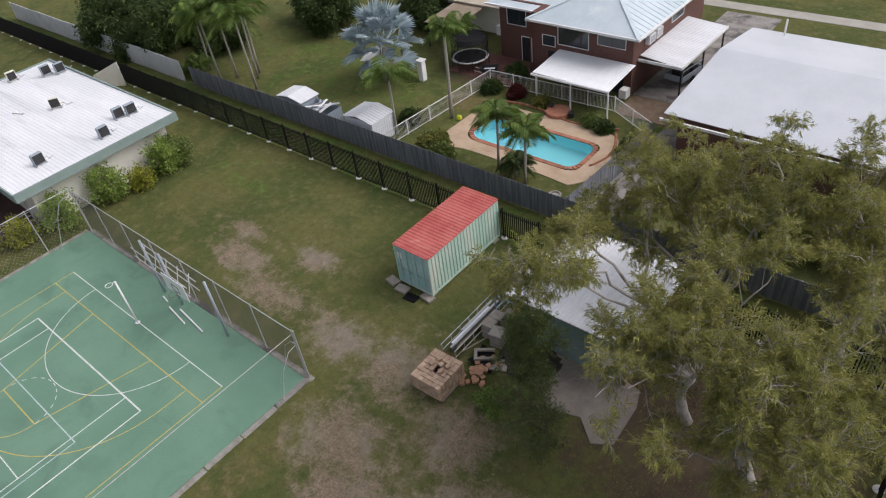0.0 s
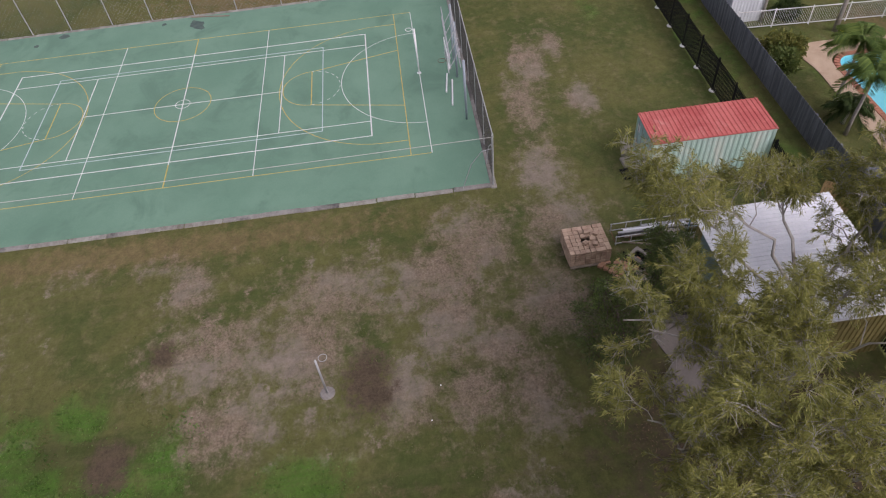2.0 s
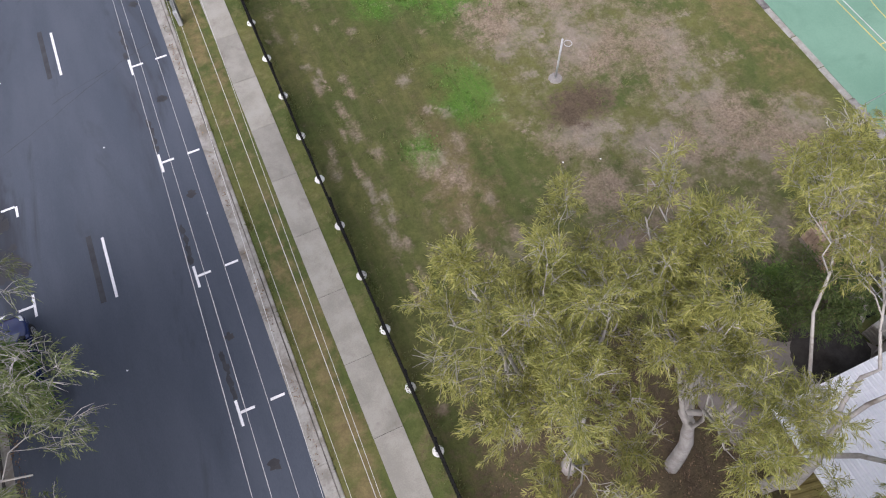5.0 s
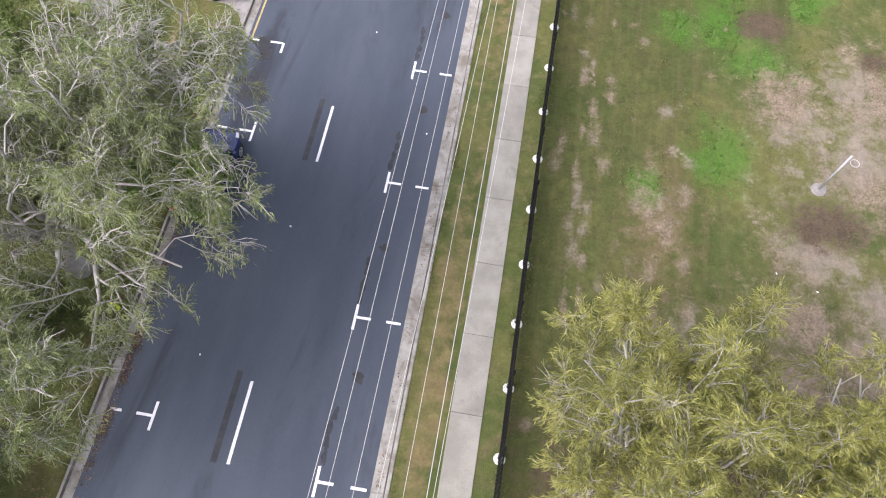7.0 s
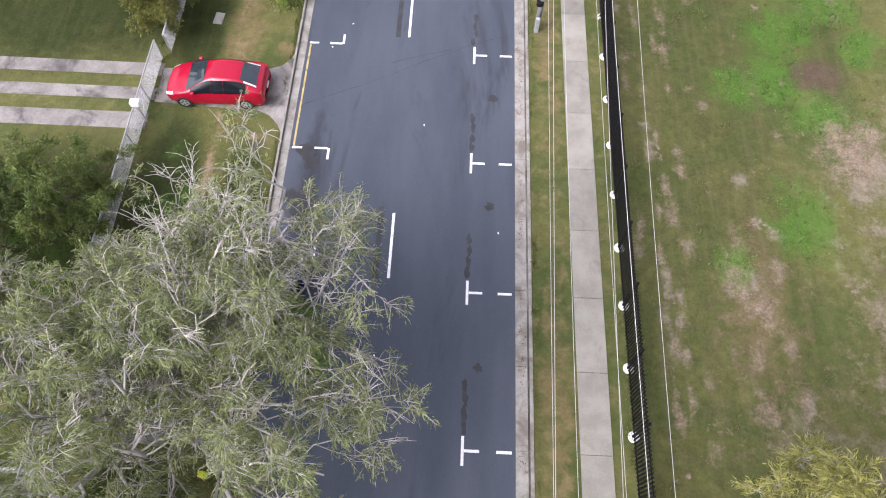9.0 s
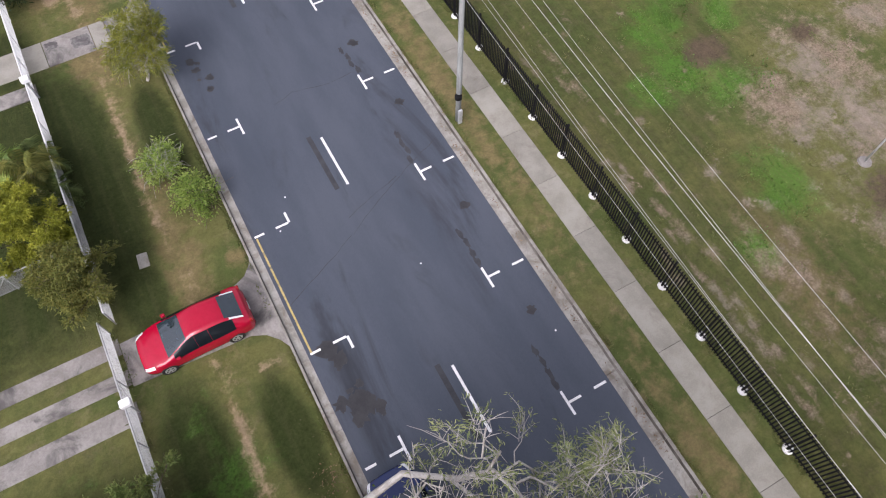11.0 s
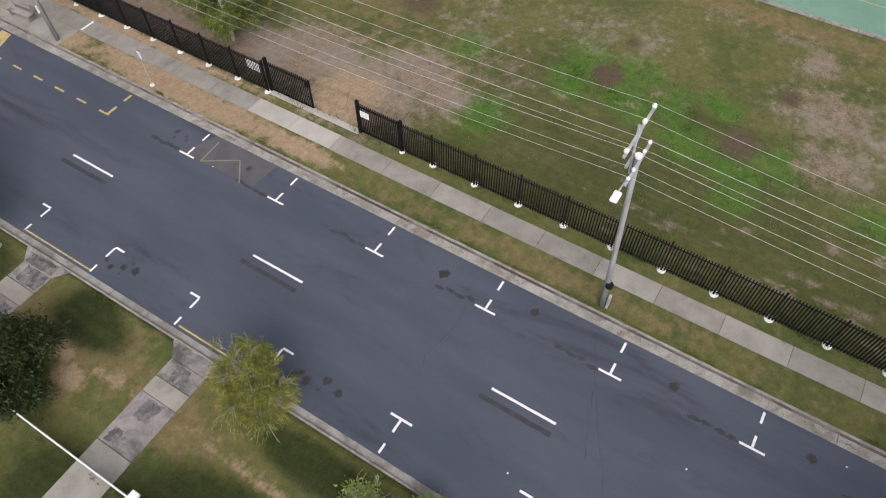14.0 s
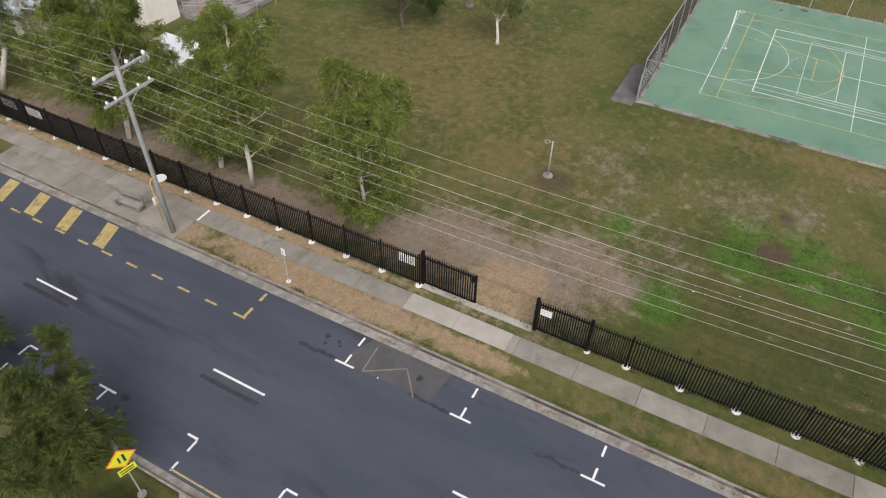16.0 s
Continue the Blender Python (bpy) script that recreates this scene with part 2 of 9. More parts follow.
    st.inputs["Scale"].default_value = (1.0, 0.07, 1.0)
    l.new(vec, st.inputs["Vector"])
    streak = noise_node(n, l, st.outputs[0], 2.6, 4, 0.6)
    col = mix_node(n, l, math_node(n, l, 'MULTIPLY', math_node(n, l, 'MULTIPLY', ramp_node(n, l, streak, 0.44, 0.70), 0.24), attr("field")), col, (0.150, 0.122, 0.066))
    streak2 = noise_node(n, l, st.outputs[0], 1.1, 4, 0.65)
    col = mix_node(n, l, math_node(n, l, 'MULTIPLY', math_node(n, l, 'MULTIPLY', ramp_node(n, l, streak2, 0.46, 0.66), 0.2), attr("field")), col, (0.096, 0.102, 0.036))
    h = n.new("ShaderNodeHueSaturation")
    v = n.new("ShaderNodeMapRange")
    v.inputs["To Min"].default_value, v.inputs["To Max"].default_value = -0.1, 2.1
    l.new(math_node(n, l, 'ADD', math_node(n, l, 'MULTIPLY', blade, 0.18), math_node(n, l, 'ADD', math_node(n, l, 'MULTIPLY', fine, 0.34), math_node(n, l, 'MULTIPLY', noise_node(n, l, vec, 2.3, 7, 0.72, 0.5), 0.48))), v.inputs["Value"])
    l.new(v.outputs[0], h.inputs["Value"])
    l.new(col, h.inputs["Color"])
    l.new(h.outputs[0], p.inputs["Base Color"])
    p.inputs["Roughness"].default_value = 0.95
    p.inputs["Specular IOR Level"].default_value = 0.1
    l.new(bump_node(n, l, math_node(n, l, 'ADD', blade, fine), 0.6, 0.05), p.inputs["Normal"])
    return m


def brick_material(name, a, b, mortar, scale=1.0):
    m, n, l, p = nodes_of(name)
    g = n.new("ShaderNodeNewGeometry")
    s = n.new("ShaderNodeSeparateXYZ")
    l.new(g.outputs["Position"], s.inputs[0])
    c = n.new("ShaderNodeCombineXYZ")
    l.new(math_node(n, l, 'ADD', s.outputs[0], s.outputs[1]), c.inputs[0])
    l.new(s.outputs[2], c.inputs[1])
    t = n.new("ShaderNodeTexBrick")
    t.inputs["Scale"].default_value = scale
    t.inputs["Brick Width"].default_value, t.inputs["Row Height"].default_value = 0.24, 0.086
    t.inputs["Mortar Size"].default_value = 0.008
    t.inputs["Color1"].default_value, t.inputs["Color2"].default_value, t.inputs["Mortar"].default_value = (*a, 1), (*b, 1), (*mortar, 1)
    l.new(c.outputs[0], t.inputs["Vector"])
    col = mix_node(n, l, math_node(n, l, 'MULTIPLY', noise_node(n, l, g.outputs["Position"], 0.8), 0.5), t.outputs[0], (0.05, 0.035, 0.03))
    l.new(col, p.inputs["Base Color"])
    p.inputs["Roughness"].default_value = 0.9
    l.new(bump_node(n, l, t.outputs["Fac"], 0.4, -0.01), p.inputs["Normal"])
    return m


def glass_material(name, tint=(0.02, 0.025, 0.03), rough=0.06):
    m, n, l, p = nodes_of(name)
    l.new(mix_node(n, l, noise_node(n, l, place(n), 2.0), tint, tuple(t * 1.8 for t in tint)), p.inputs["Base Color"])
    p.inputs["Roughness"].default_value = rough
    p.inputs["Specular IOR Level"].default_value = 0.6 if rough > 0.05 else 1.0
    return m


GROUND = ground_material()
ASPHALT = surface("asphalt", (0.056, 0.067, 0.086), (0.076, 0.087, 0.108), 0.35, 30, 0.95, stain=(0.036, 0.040, 0.048), stain_scale=0.25, bump=0.35, stretch=(1.5, 0.35, 1), spec=0.18)
PATCH = surface("new_asphalt", (0.070, 0.072, 0.075), (0.095, 0.096, 0.098), 1.2, 35, 0.9)
OIL = surface("oil_stain", (0.022, 0.022, 0.024), (0.034, 0.034, 0.036), 2.5, 20, 0.5)
SEAL = surface("crack_sealant", (0.036, 0.038, 0.042), (0.052, 0.055, 0.060), 2.0, 15, 0.85, spec=0.2)
KERB = surface("kerb_concrete", (0.20, 0.19, 0.165), (0.32, 0.31, 0.28), 1.6, 14, 0.9, stain=(0.155, 0.135, 0.11), stain_scale=1.1, stain_at=(0.46, 0.70), vary=0.08)
KERB_FACE = surface("dark_mottled_concrete", (0.085, 0.075, 0.064), (0.20, 0.185, 0.165), 1.4, 14, 0.9, stain=(0.050, 0.044, 0.036), stain_scale=0.8, stain_at=(0.42, 0.62), stretch=(2.5, 0.5, 1))
PATH_CONC = surface("path_concrete", (0.205, 0.195, 0.165), (0.280, 0.268, 0.232), 0.9, 22, 0.9, stain=(0.15, 0.132, 0.112), stain_scale=0.6, vary=0.10)
PALE_PATH = surface("pale_concrete", (0.33, 0.315, 0.275), (0.40, 0.385, 0.34), 0.8, 22, 0.9, vary=0.03)
JOINT = surface("joint_dirt", (0.030, 0.026, 0.022), (0.055, 0.048, 0.040), 3, 20, 0.95)
CRUST = surface("worn_dark_concrete", (0.105, 0.10, 0.097), (0.22, 0.21, 0.20), 3.5, 16, 0.95, stain=(0.085, 0.08, 0.078), stain_scale=2.2, stain_at=(0.40, 0.6), bump=0.5)
OLD_CONC = surface("old_concrete", (0.19, 0.175, 0.16), (0.29, 0.275, 0.255), 0.9, 12, 0.92, stain=(0.085, 0.08, 0.076), stain_scale=0.6, stain_at=(0.45, 0.66), vary=0.08)
FOOT = surface("footing_concrete", (0.60, 0.60, 0.59), (0.76, 0.76, 0.75), 4, 30, 0.9, stain=(0.40, 0.38, 0.34), stain_scale=3, vary=0.1, local=True)
LINE = surface("road_paint", (0.66, 0.66, 0.66), (0.80, 0.80, 0.80), 5, 40, 0.7, stain=(0.30, 0.30, 0.31), stain_scale=3.0, stain_at=(0.62, 0.8))
YLINE = surface("yellow_paint", (0.36, 0.28, 0.10), (0.48, 0.39, 0.17), 4, 30, 0.75, stain=(0.16, 0.14, 0.10), stain_scale=2.2, stain_at=(0.5, 0.72))
FADED = surface("faded_paint", (0.16, 0.145, 0.11), (0.22, 0.20, 0.15), 4, 30, 0.8)
COURT = surface("court_acrylic", (0.118, 0.230, 0.160), (0.155, 0.278, 0.198), 0.22, 16, 0.75, stain=(0.107, 0.206, 0.145), stain_scale=0.35, stain_at=(0.48, 0.7), bump=0.12)
WHITE_LINE = surface("court_white", (0.52, 0.56, 0.54), (0.68, 0.70, 0.68), 3, 30, 0.8)
BLUE_LINE = surface("court_pale_blue", (0.36, 0.46, 0.46), (0.46, 0.55, 0.55), 3, 30, 0.8)
YELLOW_LINE = surface("court_yellow", (0.42, 0.34, 0.09), (0.54, 0.45, 0.15), 3, 30, 0.8)
BLACK = surface("black_powder_coat", (0.006, 0.006, 0.007), (0.012, 0.012, 0.013), 3, 20, 0.7, spec=0.12, bump=0)
GALV = surface("galvanised_steel", (0.36, 0.37, 0.38), (0.50, 0.51, 0.52), 4, 30, 0.5, metal=0.35, local=True, bump=0)
WIRE = surface("fence_wire", (0.05, 0.05, 0.045), (0.08, 0.08, 0.07), 3, 30, 0.6, metal=0.2, bump=0)
PALE_WIRE = surface("galvanised_wire", (0.34, 0.35, 0.35), (0.46, 0.47, 0.47), 3, 30, 0.55, metal=0.2, bump=0)
CABLE = surface("pale_cable", (0.40, 0.40, 0.38), (0.50, 0.50, 0.47), 2, 20, 0.55, bump=0)
WHITE = surface("white_paint", (0.70, 0.71, 0.71), (0.80, 0.80, 0.80), 1.4, 20, 0.6, stain=(0.56, 0.55, 0.52), stain_scale=0.8, vary=0.03, bump=0.1)
ROOF_WHITE = surface("white_steel_roof", (0.70, 0.72, 0.74), (0.82, 0.83, 0.85), 0.35, 9, 0.45, stain=(0.58, 0.60, 0.62), stain_scale=0.3, stretch=(0.3, 1.6, 1), bump=0.1)
ROOF_GREY = surface("grey_steel_roof", (0.50, 0.53, 0.56), (0.56, 0.59, 0.62), 0.3, 8, 0.6, stain=(0.55, 0.58, 0.61), stain_scale=0.25, bump=0.1)
ROOF_BLUE = surface("pale_blue_roof", (0.50, 0.59, 0.63), (0.60, 0.68, 0.72), 0.5, 8, 0.5, stain=(0.70, 0.76, 0.78), stain_scale=0.35, bump=0.1)
FASCIA = surface("grey_green_fascia", (0.20, 0.27, 0.255), (0.25, 0.32, 0.30), 1.0, 14, 0.6)
CREAM = surface("cream_block_wall", (0.72, 0.70, 0.63), (0.80, 0.78, 0.71), 0.8, 14, 0.85, stain=(0.50, 0.47, 0.41), stain_scale=0.5)
CLAD = surface("white_weatherboard", (0.66, 0.67, 0.68), (0.76, 0.77, 0.77), 0.8, 14, 0.7)
BRICK = brick_material("red_brick_wall", (0.125, 0.045, 0.033), (0.175, 0.066, 0.047), (0.16, 0.125, 0.11))
DARK = surface("dark_shade_cloth", (0.018, 0.018, 0.02), (0.03, 0.03, 0.032), 1, 10, 0.85)
GLASS = glass_material("window_glass")
TINTED = glass_material("tinted_glass", (0.006, 0.008, 0.010), 0.12)
TINTED.node_tree.nodes["Principled BSDF"].inputs["Specular IOR Level"].default_value = 0.18
CAR_GLASS = glass_material("car_glass", (0.016, 0.024, 0.030), 0.03)
PALING = surface("grey_weathered_timber", (0.115, 0.125, 0.140), (0.185, 0.198, 0.215), 1.5, 12, 0.92, stain=(0.08, 0.085, 0.09), stain_scale=1.2, vary=0.22, stretch=(4, 4, 0.4))
NEW_PALING = surface("tan_new_timber", (0.36, 0.235, 0.105), (0.46, 0.32, 0.16), 1.5, 12, 0.85, vary=0.18, stretch=(4, 4, 0.4))
WALL_WHITE = surface("white_fibre_sheet", (0.50, 0.52, 0.53), (0.62, 0.64, 0.65), 0.5, 8, 0.8, stain=(0.38, 0.39, 0.40), stain_scale=0.5)
TIN_GREY = surface("grey_shed_steel", (0.30, 0.35, 0.40), (0.38, 0.43, 0.48), 0.8, 10, 0.55, metal=0.1)
TIN_WHITE = surface("white_shed_steel", (0.62, 0.65, 0.68), (0.73, 0.76, 0.78), 0.8, 10, 0.5)
CONT_RED = surface("faded_red_steel", (0.42, 0.085, 0.075), (0.54, 0.155, 0.135), 0.7, 10, 0.6, stain=(0.60, 0.28, 0.24), stain_scale=0.8)
CONT_GREEN = surface("pale_green_steel", (0.34, 0.52, 0.44), (0.46, 0.62, 0.54), 0.7, 9, 0.6, stain=(0.60, 0.64, 0.56), stain_scale=0.7, stain_at=(0.45, 0.7), stretch=(1, 1, 0.35))
CONT_DOOR = surface("pale_teal_steel", (0.30, 0.50, 0.50), (0.40, 0.58, 0.57), 0.9, 9, 0.6, stain=(0.22, 0.36, 0.35), stain_scale=1.2)
RUST = surface("rusty_steel", (0.12, 0.06, 0.035), (0.20, 0.10, 0.06), 3, 20, 0.85)
SHED_TEAL = surface("grey_teal_steel", (0.17, 0.245, 0.235), (0.22, 0.295, 0.28), 0.9, 10, 0.65)
SHED_OLIVE = surface("olive_yellow_steel", (0.20, 0.165, 0.055), (0.27, 0.225, 0.085), 1.1, 10, 0.65)
APRON = surface("shed_slab_concrete", (0.19, 0.165, 0.145), (0.27, 0.24, 0.21), 0.7, 12, 0.95, stain=(0.12, 0.10, 0.085), stain_scale=0.5)
BLOCK = surface("terracotta_block", (0.38, 0.205, 0.125), (0.50, 0.30, 0.19), 3, 25, 0.92, vary=0.2)
PAVER = surface("grey_paver", (0.25, 0.225, 0.19), (0.34, 0.31, 0.27), 3, 22, 0.92, vary=0.15)
BLOCK_TAN = surface("tan_block", (0.34, 0.235, 0.165), (0.47, 0.35, 0.255), 3, 20, 0.92, vary=0.12)
BED_SOIL = surface("bed_soil", (0.14, 0.10, 0.075), (0.22, 0.165, 0.125), 1.5, 16, 0.95, stain=(0.09, 0.065, 0.05), stain_scale=0.8)
BLUE_TUB = surface("blue_plastic", (0.03, 0.09, 0.30), (0.04, 0.11, 0.35), 2, 15, 0.5)
COURT_STAIN = surface("dark_court_stain", (0.055, 0.085, 0.075), (0.085, 0.125, 0.108), 2.5, 18, 0.8)
TIMBER = surface("pallet_timber", (0.16, 0.13, 0.10), (0.25, 0.205, 0.16), 2, 18, 0.9)
SOIL_PILE = surface("dark_soil", (0.030, 0.026, 0.022), (0.055, 0.048, 0.042), 3, 16, 0.95, bump=0.6, dist=0.04)
BLUE_TUBE = surface("pale_blue_steel", (0.16, 0.34, 0.45), (0.22, 0.42, 0.53), 3, 20, 0.5, bump=0)
POOL_WATER = None
POOL_SHELL = surface("pool_blue_render", (0.26, 0.82, 0.90), (0.34, 0.88, 0.94), 0.5, 6, 0.6)
COPING = surface("pool_coping_brick", (0.30, 0.12, 0.075), (0.42, 0.19, 0.12), 3, 20, 0.85, vary=0.2)
POOL_PAVE = surface("tan_pebble_paving", (0.40, 0.295, 0.20), (0.50, 0.385, 0.275), 0.8, 22, 0.92, stain=(0.33, 0.23, 0.155), stain_scale=0.5)
BARK_GUM = surface("smooth_gum_bark", (0.29, 0.27, 0.245), (0.47, 0.445, 0.41), 1.8, 9, 0.85, stain=(0.17, 0.145, 0.12), stain_scale=1.0, local=True)
BARK_PALE = surface("white_paper_bark", (0.56, 0.52, 0.46), (0.76, 0.72, 0.66), 2.2, 12, 0.85, stain=(0.33, 0.27, 0.2), stain_scale=1.6, local=True)
BARK_STREET = surface("grey_white_gum_bark", (0.32, 0.30, 0.275), (0.48, 0.46, 0.435), 2.0, 11, 0.85, stain=(0.24, 0.21, 0.175), stain_scale=1.2, local=True)
BARK_DARK = surface("brown_bark", (0.085, 0.065, 0.05), (0.15, 0.12, 0.095), 3, 18, 0.92, local=True)
PALM_BARK = surface("ringed_palm_bark", (0.24, 0.22, 0.19), (0.36, 0.335, 0.30), 2, 12, 0.9, stretch=(1, 1, 5), local=True)
GUM_LEAF = leaf_material("gum_leaves", (0.08, 0.10, 0.026), (0.255, 0.262, 0.072), (0.48, 0.455, 0.15), trans=0.38)
LEAF_BRUSH = leaf_material("bottlebrush_leaves", (0.03, 0.052, 0.014), (0.085, 0.12, 0.03), (0.18, 0.20, 0.05))
LEAF_BRUSH2 = leaf_material("young_bottlebrush_leaves", (0.055, 0.075, 0.012), (0.19, 0.215, 0.033), (0.38, 0.37, 0.07))
LEAF_PAPER = leaf_material("paperbark_leaves", (0.05, 0.085, 0.015), (0.15, 0.20, 0.038), (0.29, 0.33, 0.08))
GUM_GREY = leaf_material("grey_gum_leaves", (0.085, 0.115, 0.048), (0.20, 0.242, 0.100), (0.37, 0.40, 0.175), trans=0.4)
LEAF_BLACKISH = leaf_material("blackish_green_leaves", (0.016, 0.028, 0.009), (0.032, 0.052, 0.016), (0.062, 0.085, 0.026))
LEAF_DARK = leaf_material("dark_green_leaves", (0.029, 0.052, 0.016), (0.055, 0.091, 0.026), (0.098, 0.137, 0.039))
LEAF_MID = leaf_material("mid_green_leaves", (0.068, 0.112, 0.03), (0.128, 0.18, 0.048), (0.225, 0.255, 0.075))
LEAF_OLIVE = leaf_material("olive_green_leaves", (0.06, 0.078, 0.02), (0.15, 0.165, 0.038), (0.29, 0.28, 0.075))
LEAF_YELLOW = leaf_material("yellow_green_leaves", (0.10, 0.125, 0.014), (0.25, 0.275, 0.028), (0.45, 0.45, 0.06))
LEAF_GARDEN = leaf_material("garden_leaves", (0.10, 0.18, 0.035), (0.21, 0.31, 0.06), (0.38, 0.45, 0.12))
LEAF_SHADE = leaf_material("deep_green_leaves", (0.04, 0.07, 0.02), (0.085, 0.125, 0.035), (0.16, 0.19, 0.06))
LEAF_LIME = leaf_material("lime_leaves", (0.063, 0.133, 0.028), (0.14, 0.231, 0.049), (0.28, 0.35, 0.098))
PALM_LEAF = leaf_material("palm_fronds", (0.05, 0.09, 0.022), (0.115, 0.185, 0.04), (0.22, 0.29, 0.07))
SILVER_LEAF = leaf_material("silver_fan_fronds", (0.24, 0.31, 0.34), (0.38, 0.47, 0.50), (0.52, 0.60, 0.63), 0.6, 0.15)
CAR_RED = surface("red_car_paint", (0.33, 0.002, 0.022), (0.37, 0.003, 0.026), 1, 8, 0.14, spec=0.6, bump=0)
CAR_BLUE = surface("dark_blue_car_paint", (0.012, 0.022, 0.085), (0.016, 0.028, 0.10), 1, 8, 0.22, spec=0.6, bump=0)
RUBBER = surface("tyre_rubber", (0.012, 0.012, 0.012), (0.02, 0.02, 0.02), 5, 30, 0.9, local=True)
ALLOY = surface("alloy_rim", (0.45, 0.46, 0.47), (0.58, 0.59, 0.60), 5, 30, 0.35, metal=0.6, local=True, bump=0)
LAMP_WHITE = surface("clear_lamp_lens", (0.62, 0.64, 0.65), (0.74, 0.76, 0.77), 5, 30, 0.15, local=True, bump=0)
LAMP_RED = surface("red_lamp_lens", (0.30, 0.012, 0.012), (0.36, 0.018, 0.018), 5, 30, 0.15, local=True, bump=0)
POLE_TIMBER = surface("grey_pole_timber", (0.20, 0.21, 0.205), (0.31, 0.325, 0.315), 2, 16, 0.9, stretch=(3, 3, 0.3), local=True, stain=(0.20, 0.21, 0.2), stain_scale=1)
SIGN_YELLOW = surface("fluoro_yellow_sign", (0.62, 0.66, 0.03), (0.68, 0.72, 0.05), 3, 20, 0.5, bump=0)
SIGN_ORANGE = surface("orange_sign_edge", (0.75, 0.20, 0.02), (0.80, 0.26, 0.03), 3, 20, 0.5, bump=0)
SIGN_WHITE = surface("white_sign", (0.74, 0.75, 0.75), (0.80, 0.80, 0.80), 3, 20, 0.5, bump=0)
INK = surface("black_ink", (0.02, 0.02, 0.02), (0.035, 0.035, 0.035), 3, 20, 0.6, bump=0)
YELLOW_PIPE = surface("yellow_steel_pipe", (0.56, 0.40, 0.10), (0.66, 0.50, 0.18), 3, 20, 0.5, bump=0)


def water_material():
    m, n, l, p = nodes_of("pool_water")
    p.inputs["Base Color"].default_value = (0.90, 0.99, 1.0, 1)
    p.inputs["Transmission Weight"].default_value = 1.0
    p.inputs["IOR"].default_value = 1.33
    p.inputs["Roughness"].default_value = 0.02
    l.new(bump_node(n, l, noise_node(n, l, place(n), 3.0), 0.08, 0.02), p.inputs["Normal"])
    return m


POOL_WATER = water_material()


# ---- ground ----
def blob(X, Y, spots):
    """Soft round spots (x, y, radius along x, radius along y), 0 to 1."""
    out = np.zeros_like(X)
    for x, y, rx, ry in spots:
        d = np.sqrt(((X - x) / rx) ** 2 + ((Y - y) / ry) ** 2)
        out = np.maximum(out, np.clip(1.25 - 0.85 * d, 0, 1))
    return out


SOIL_TRACK = [(-31, 16.2, 3.4, 1.5), (-27, 15.2, 4, 1.3), (-26.8, 18.4, 2.2, 1.2), (-21, 14.8, 3.4, 1.6), (-16.7, 10.5, 3, 2.6), (-17.2, 15, 2.6, 2.4),
              (-14.5, 8.5, 2.6, 3), (-12, 9, 2.4, 2.2), (-10.7, 10.6, 1.8, 2.2), (-8.4, 9.6, 2.2, 1.6), (-12.6, 13.6, 2.6, 2.4), (-33, 18, 2, 0.9)]
SOIL_FIELD = [(-14.6, 4, 2.2, 3.4), (-12, -1.6, 2.6, 3.6), (-11.6, 2.6, 3, 3), (-8.6, -0.6, 2.2, 2.8), (-9.0, 6.8, 2.4, 1.8), 
              (-16, -3, 1.8, 1.4), (-8, 12, 2.4, 1.6)]
SOIL_WIDE = [(-12.4, -15, 3.6, 5.4), (-5.6, -19.2, 3.2, 4.6), (-12.4, -23.4, 3.2, 2.8), (-8.6, -21, 3, 3), (-12.4, 0.6, 4.2, 5.2), (-14.2, 5.6, 4.2, 5.0), (-13.6, 9.8, 5.0, 4.0), (-8.8, 9.6, 4.4, 3.4), (-9.6, 4.4, 3.4, 4.6), (-17.8, -9, 1.0, 2.6), (-17.7, -5, 0.9, 2.4), (-12.8, -12.4, 3.4, 2.4), (-3.0, 6.0, 1.8, 3.4), (-3.4, 10.8, 2.2, 2.4), (-11.2, -22.0, 2.6, 1.6)]
rng_soil = random.Random(12)
SOIL_SPECKS = [(rng_soil.choice((1.2, 0.5, -0.1, -0.7)) + rng_soil.uniform(-0.15, 0.15), rng_soil.uniform(-9, 15), rng_soil.uniform(0.15, 0.42), rng_soil.uniform(0.3, 1.1)) for _ in range(44)]
SOIL_SPECKS += [(rng_soil.gauss(-3.2, 0.8), rng_soil.gauss(7.2, 1.8), rng_soil.uniform(0.2, 0.5), rng_soil.uniform(0.3, 1.0)) for _ in range(16)]
SOIL_SPECKS += [(rng_soil.uniform(-14, 1), rng_soil.uniform(-24, 14), rng_soil.uniform(0.15, 0.4), rng_soil.uniform(0.2, 0.7)) for _ in range(40)]
SOIL_GATE = [(-0.6, -24.2, 3.6, 4.4), (-3.2, -22.4, 2.6, 2.8), (-2.0, -28.4, 2.6, 4.0), (-3.6, -21.6, 1.8, 2.4), (-0.6, -30, 2.4, 5), (0.4, -40, 1.7, 8), (0.2, -53, 1.9, 9), (-2.6, -20, 1.6, 1.6)]
LUSH = [(-9.8, -14.4, 1.4, 1.2), (-7.6, -14.6, 1.3, 1.3), (-7.4, -11.2, 1.1, 1.5), (-10.2, -11.6, 1.0, 1.2), (-8.4, -9.2, 1.4, 1.1), (-6.2, -7.4, 1.3, 1.5), (-9.8, -6.8, 0.9, 1.0), (-5.9, -4.6, 1.2, 1.4), (-7.2, -2.8, 1.2, 0.8), (-5.5, 2.6, 1.1, 1.5), (-3.6, -4.2, 0.8, 1.0),
        (-2.4, 4.6, 0.6, 0.8), (-7.0, -21.0, 1.2, 0.9), (-2.4, -17.6, 1.6, 1.1)]
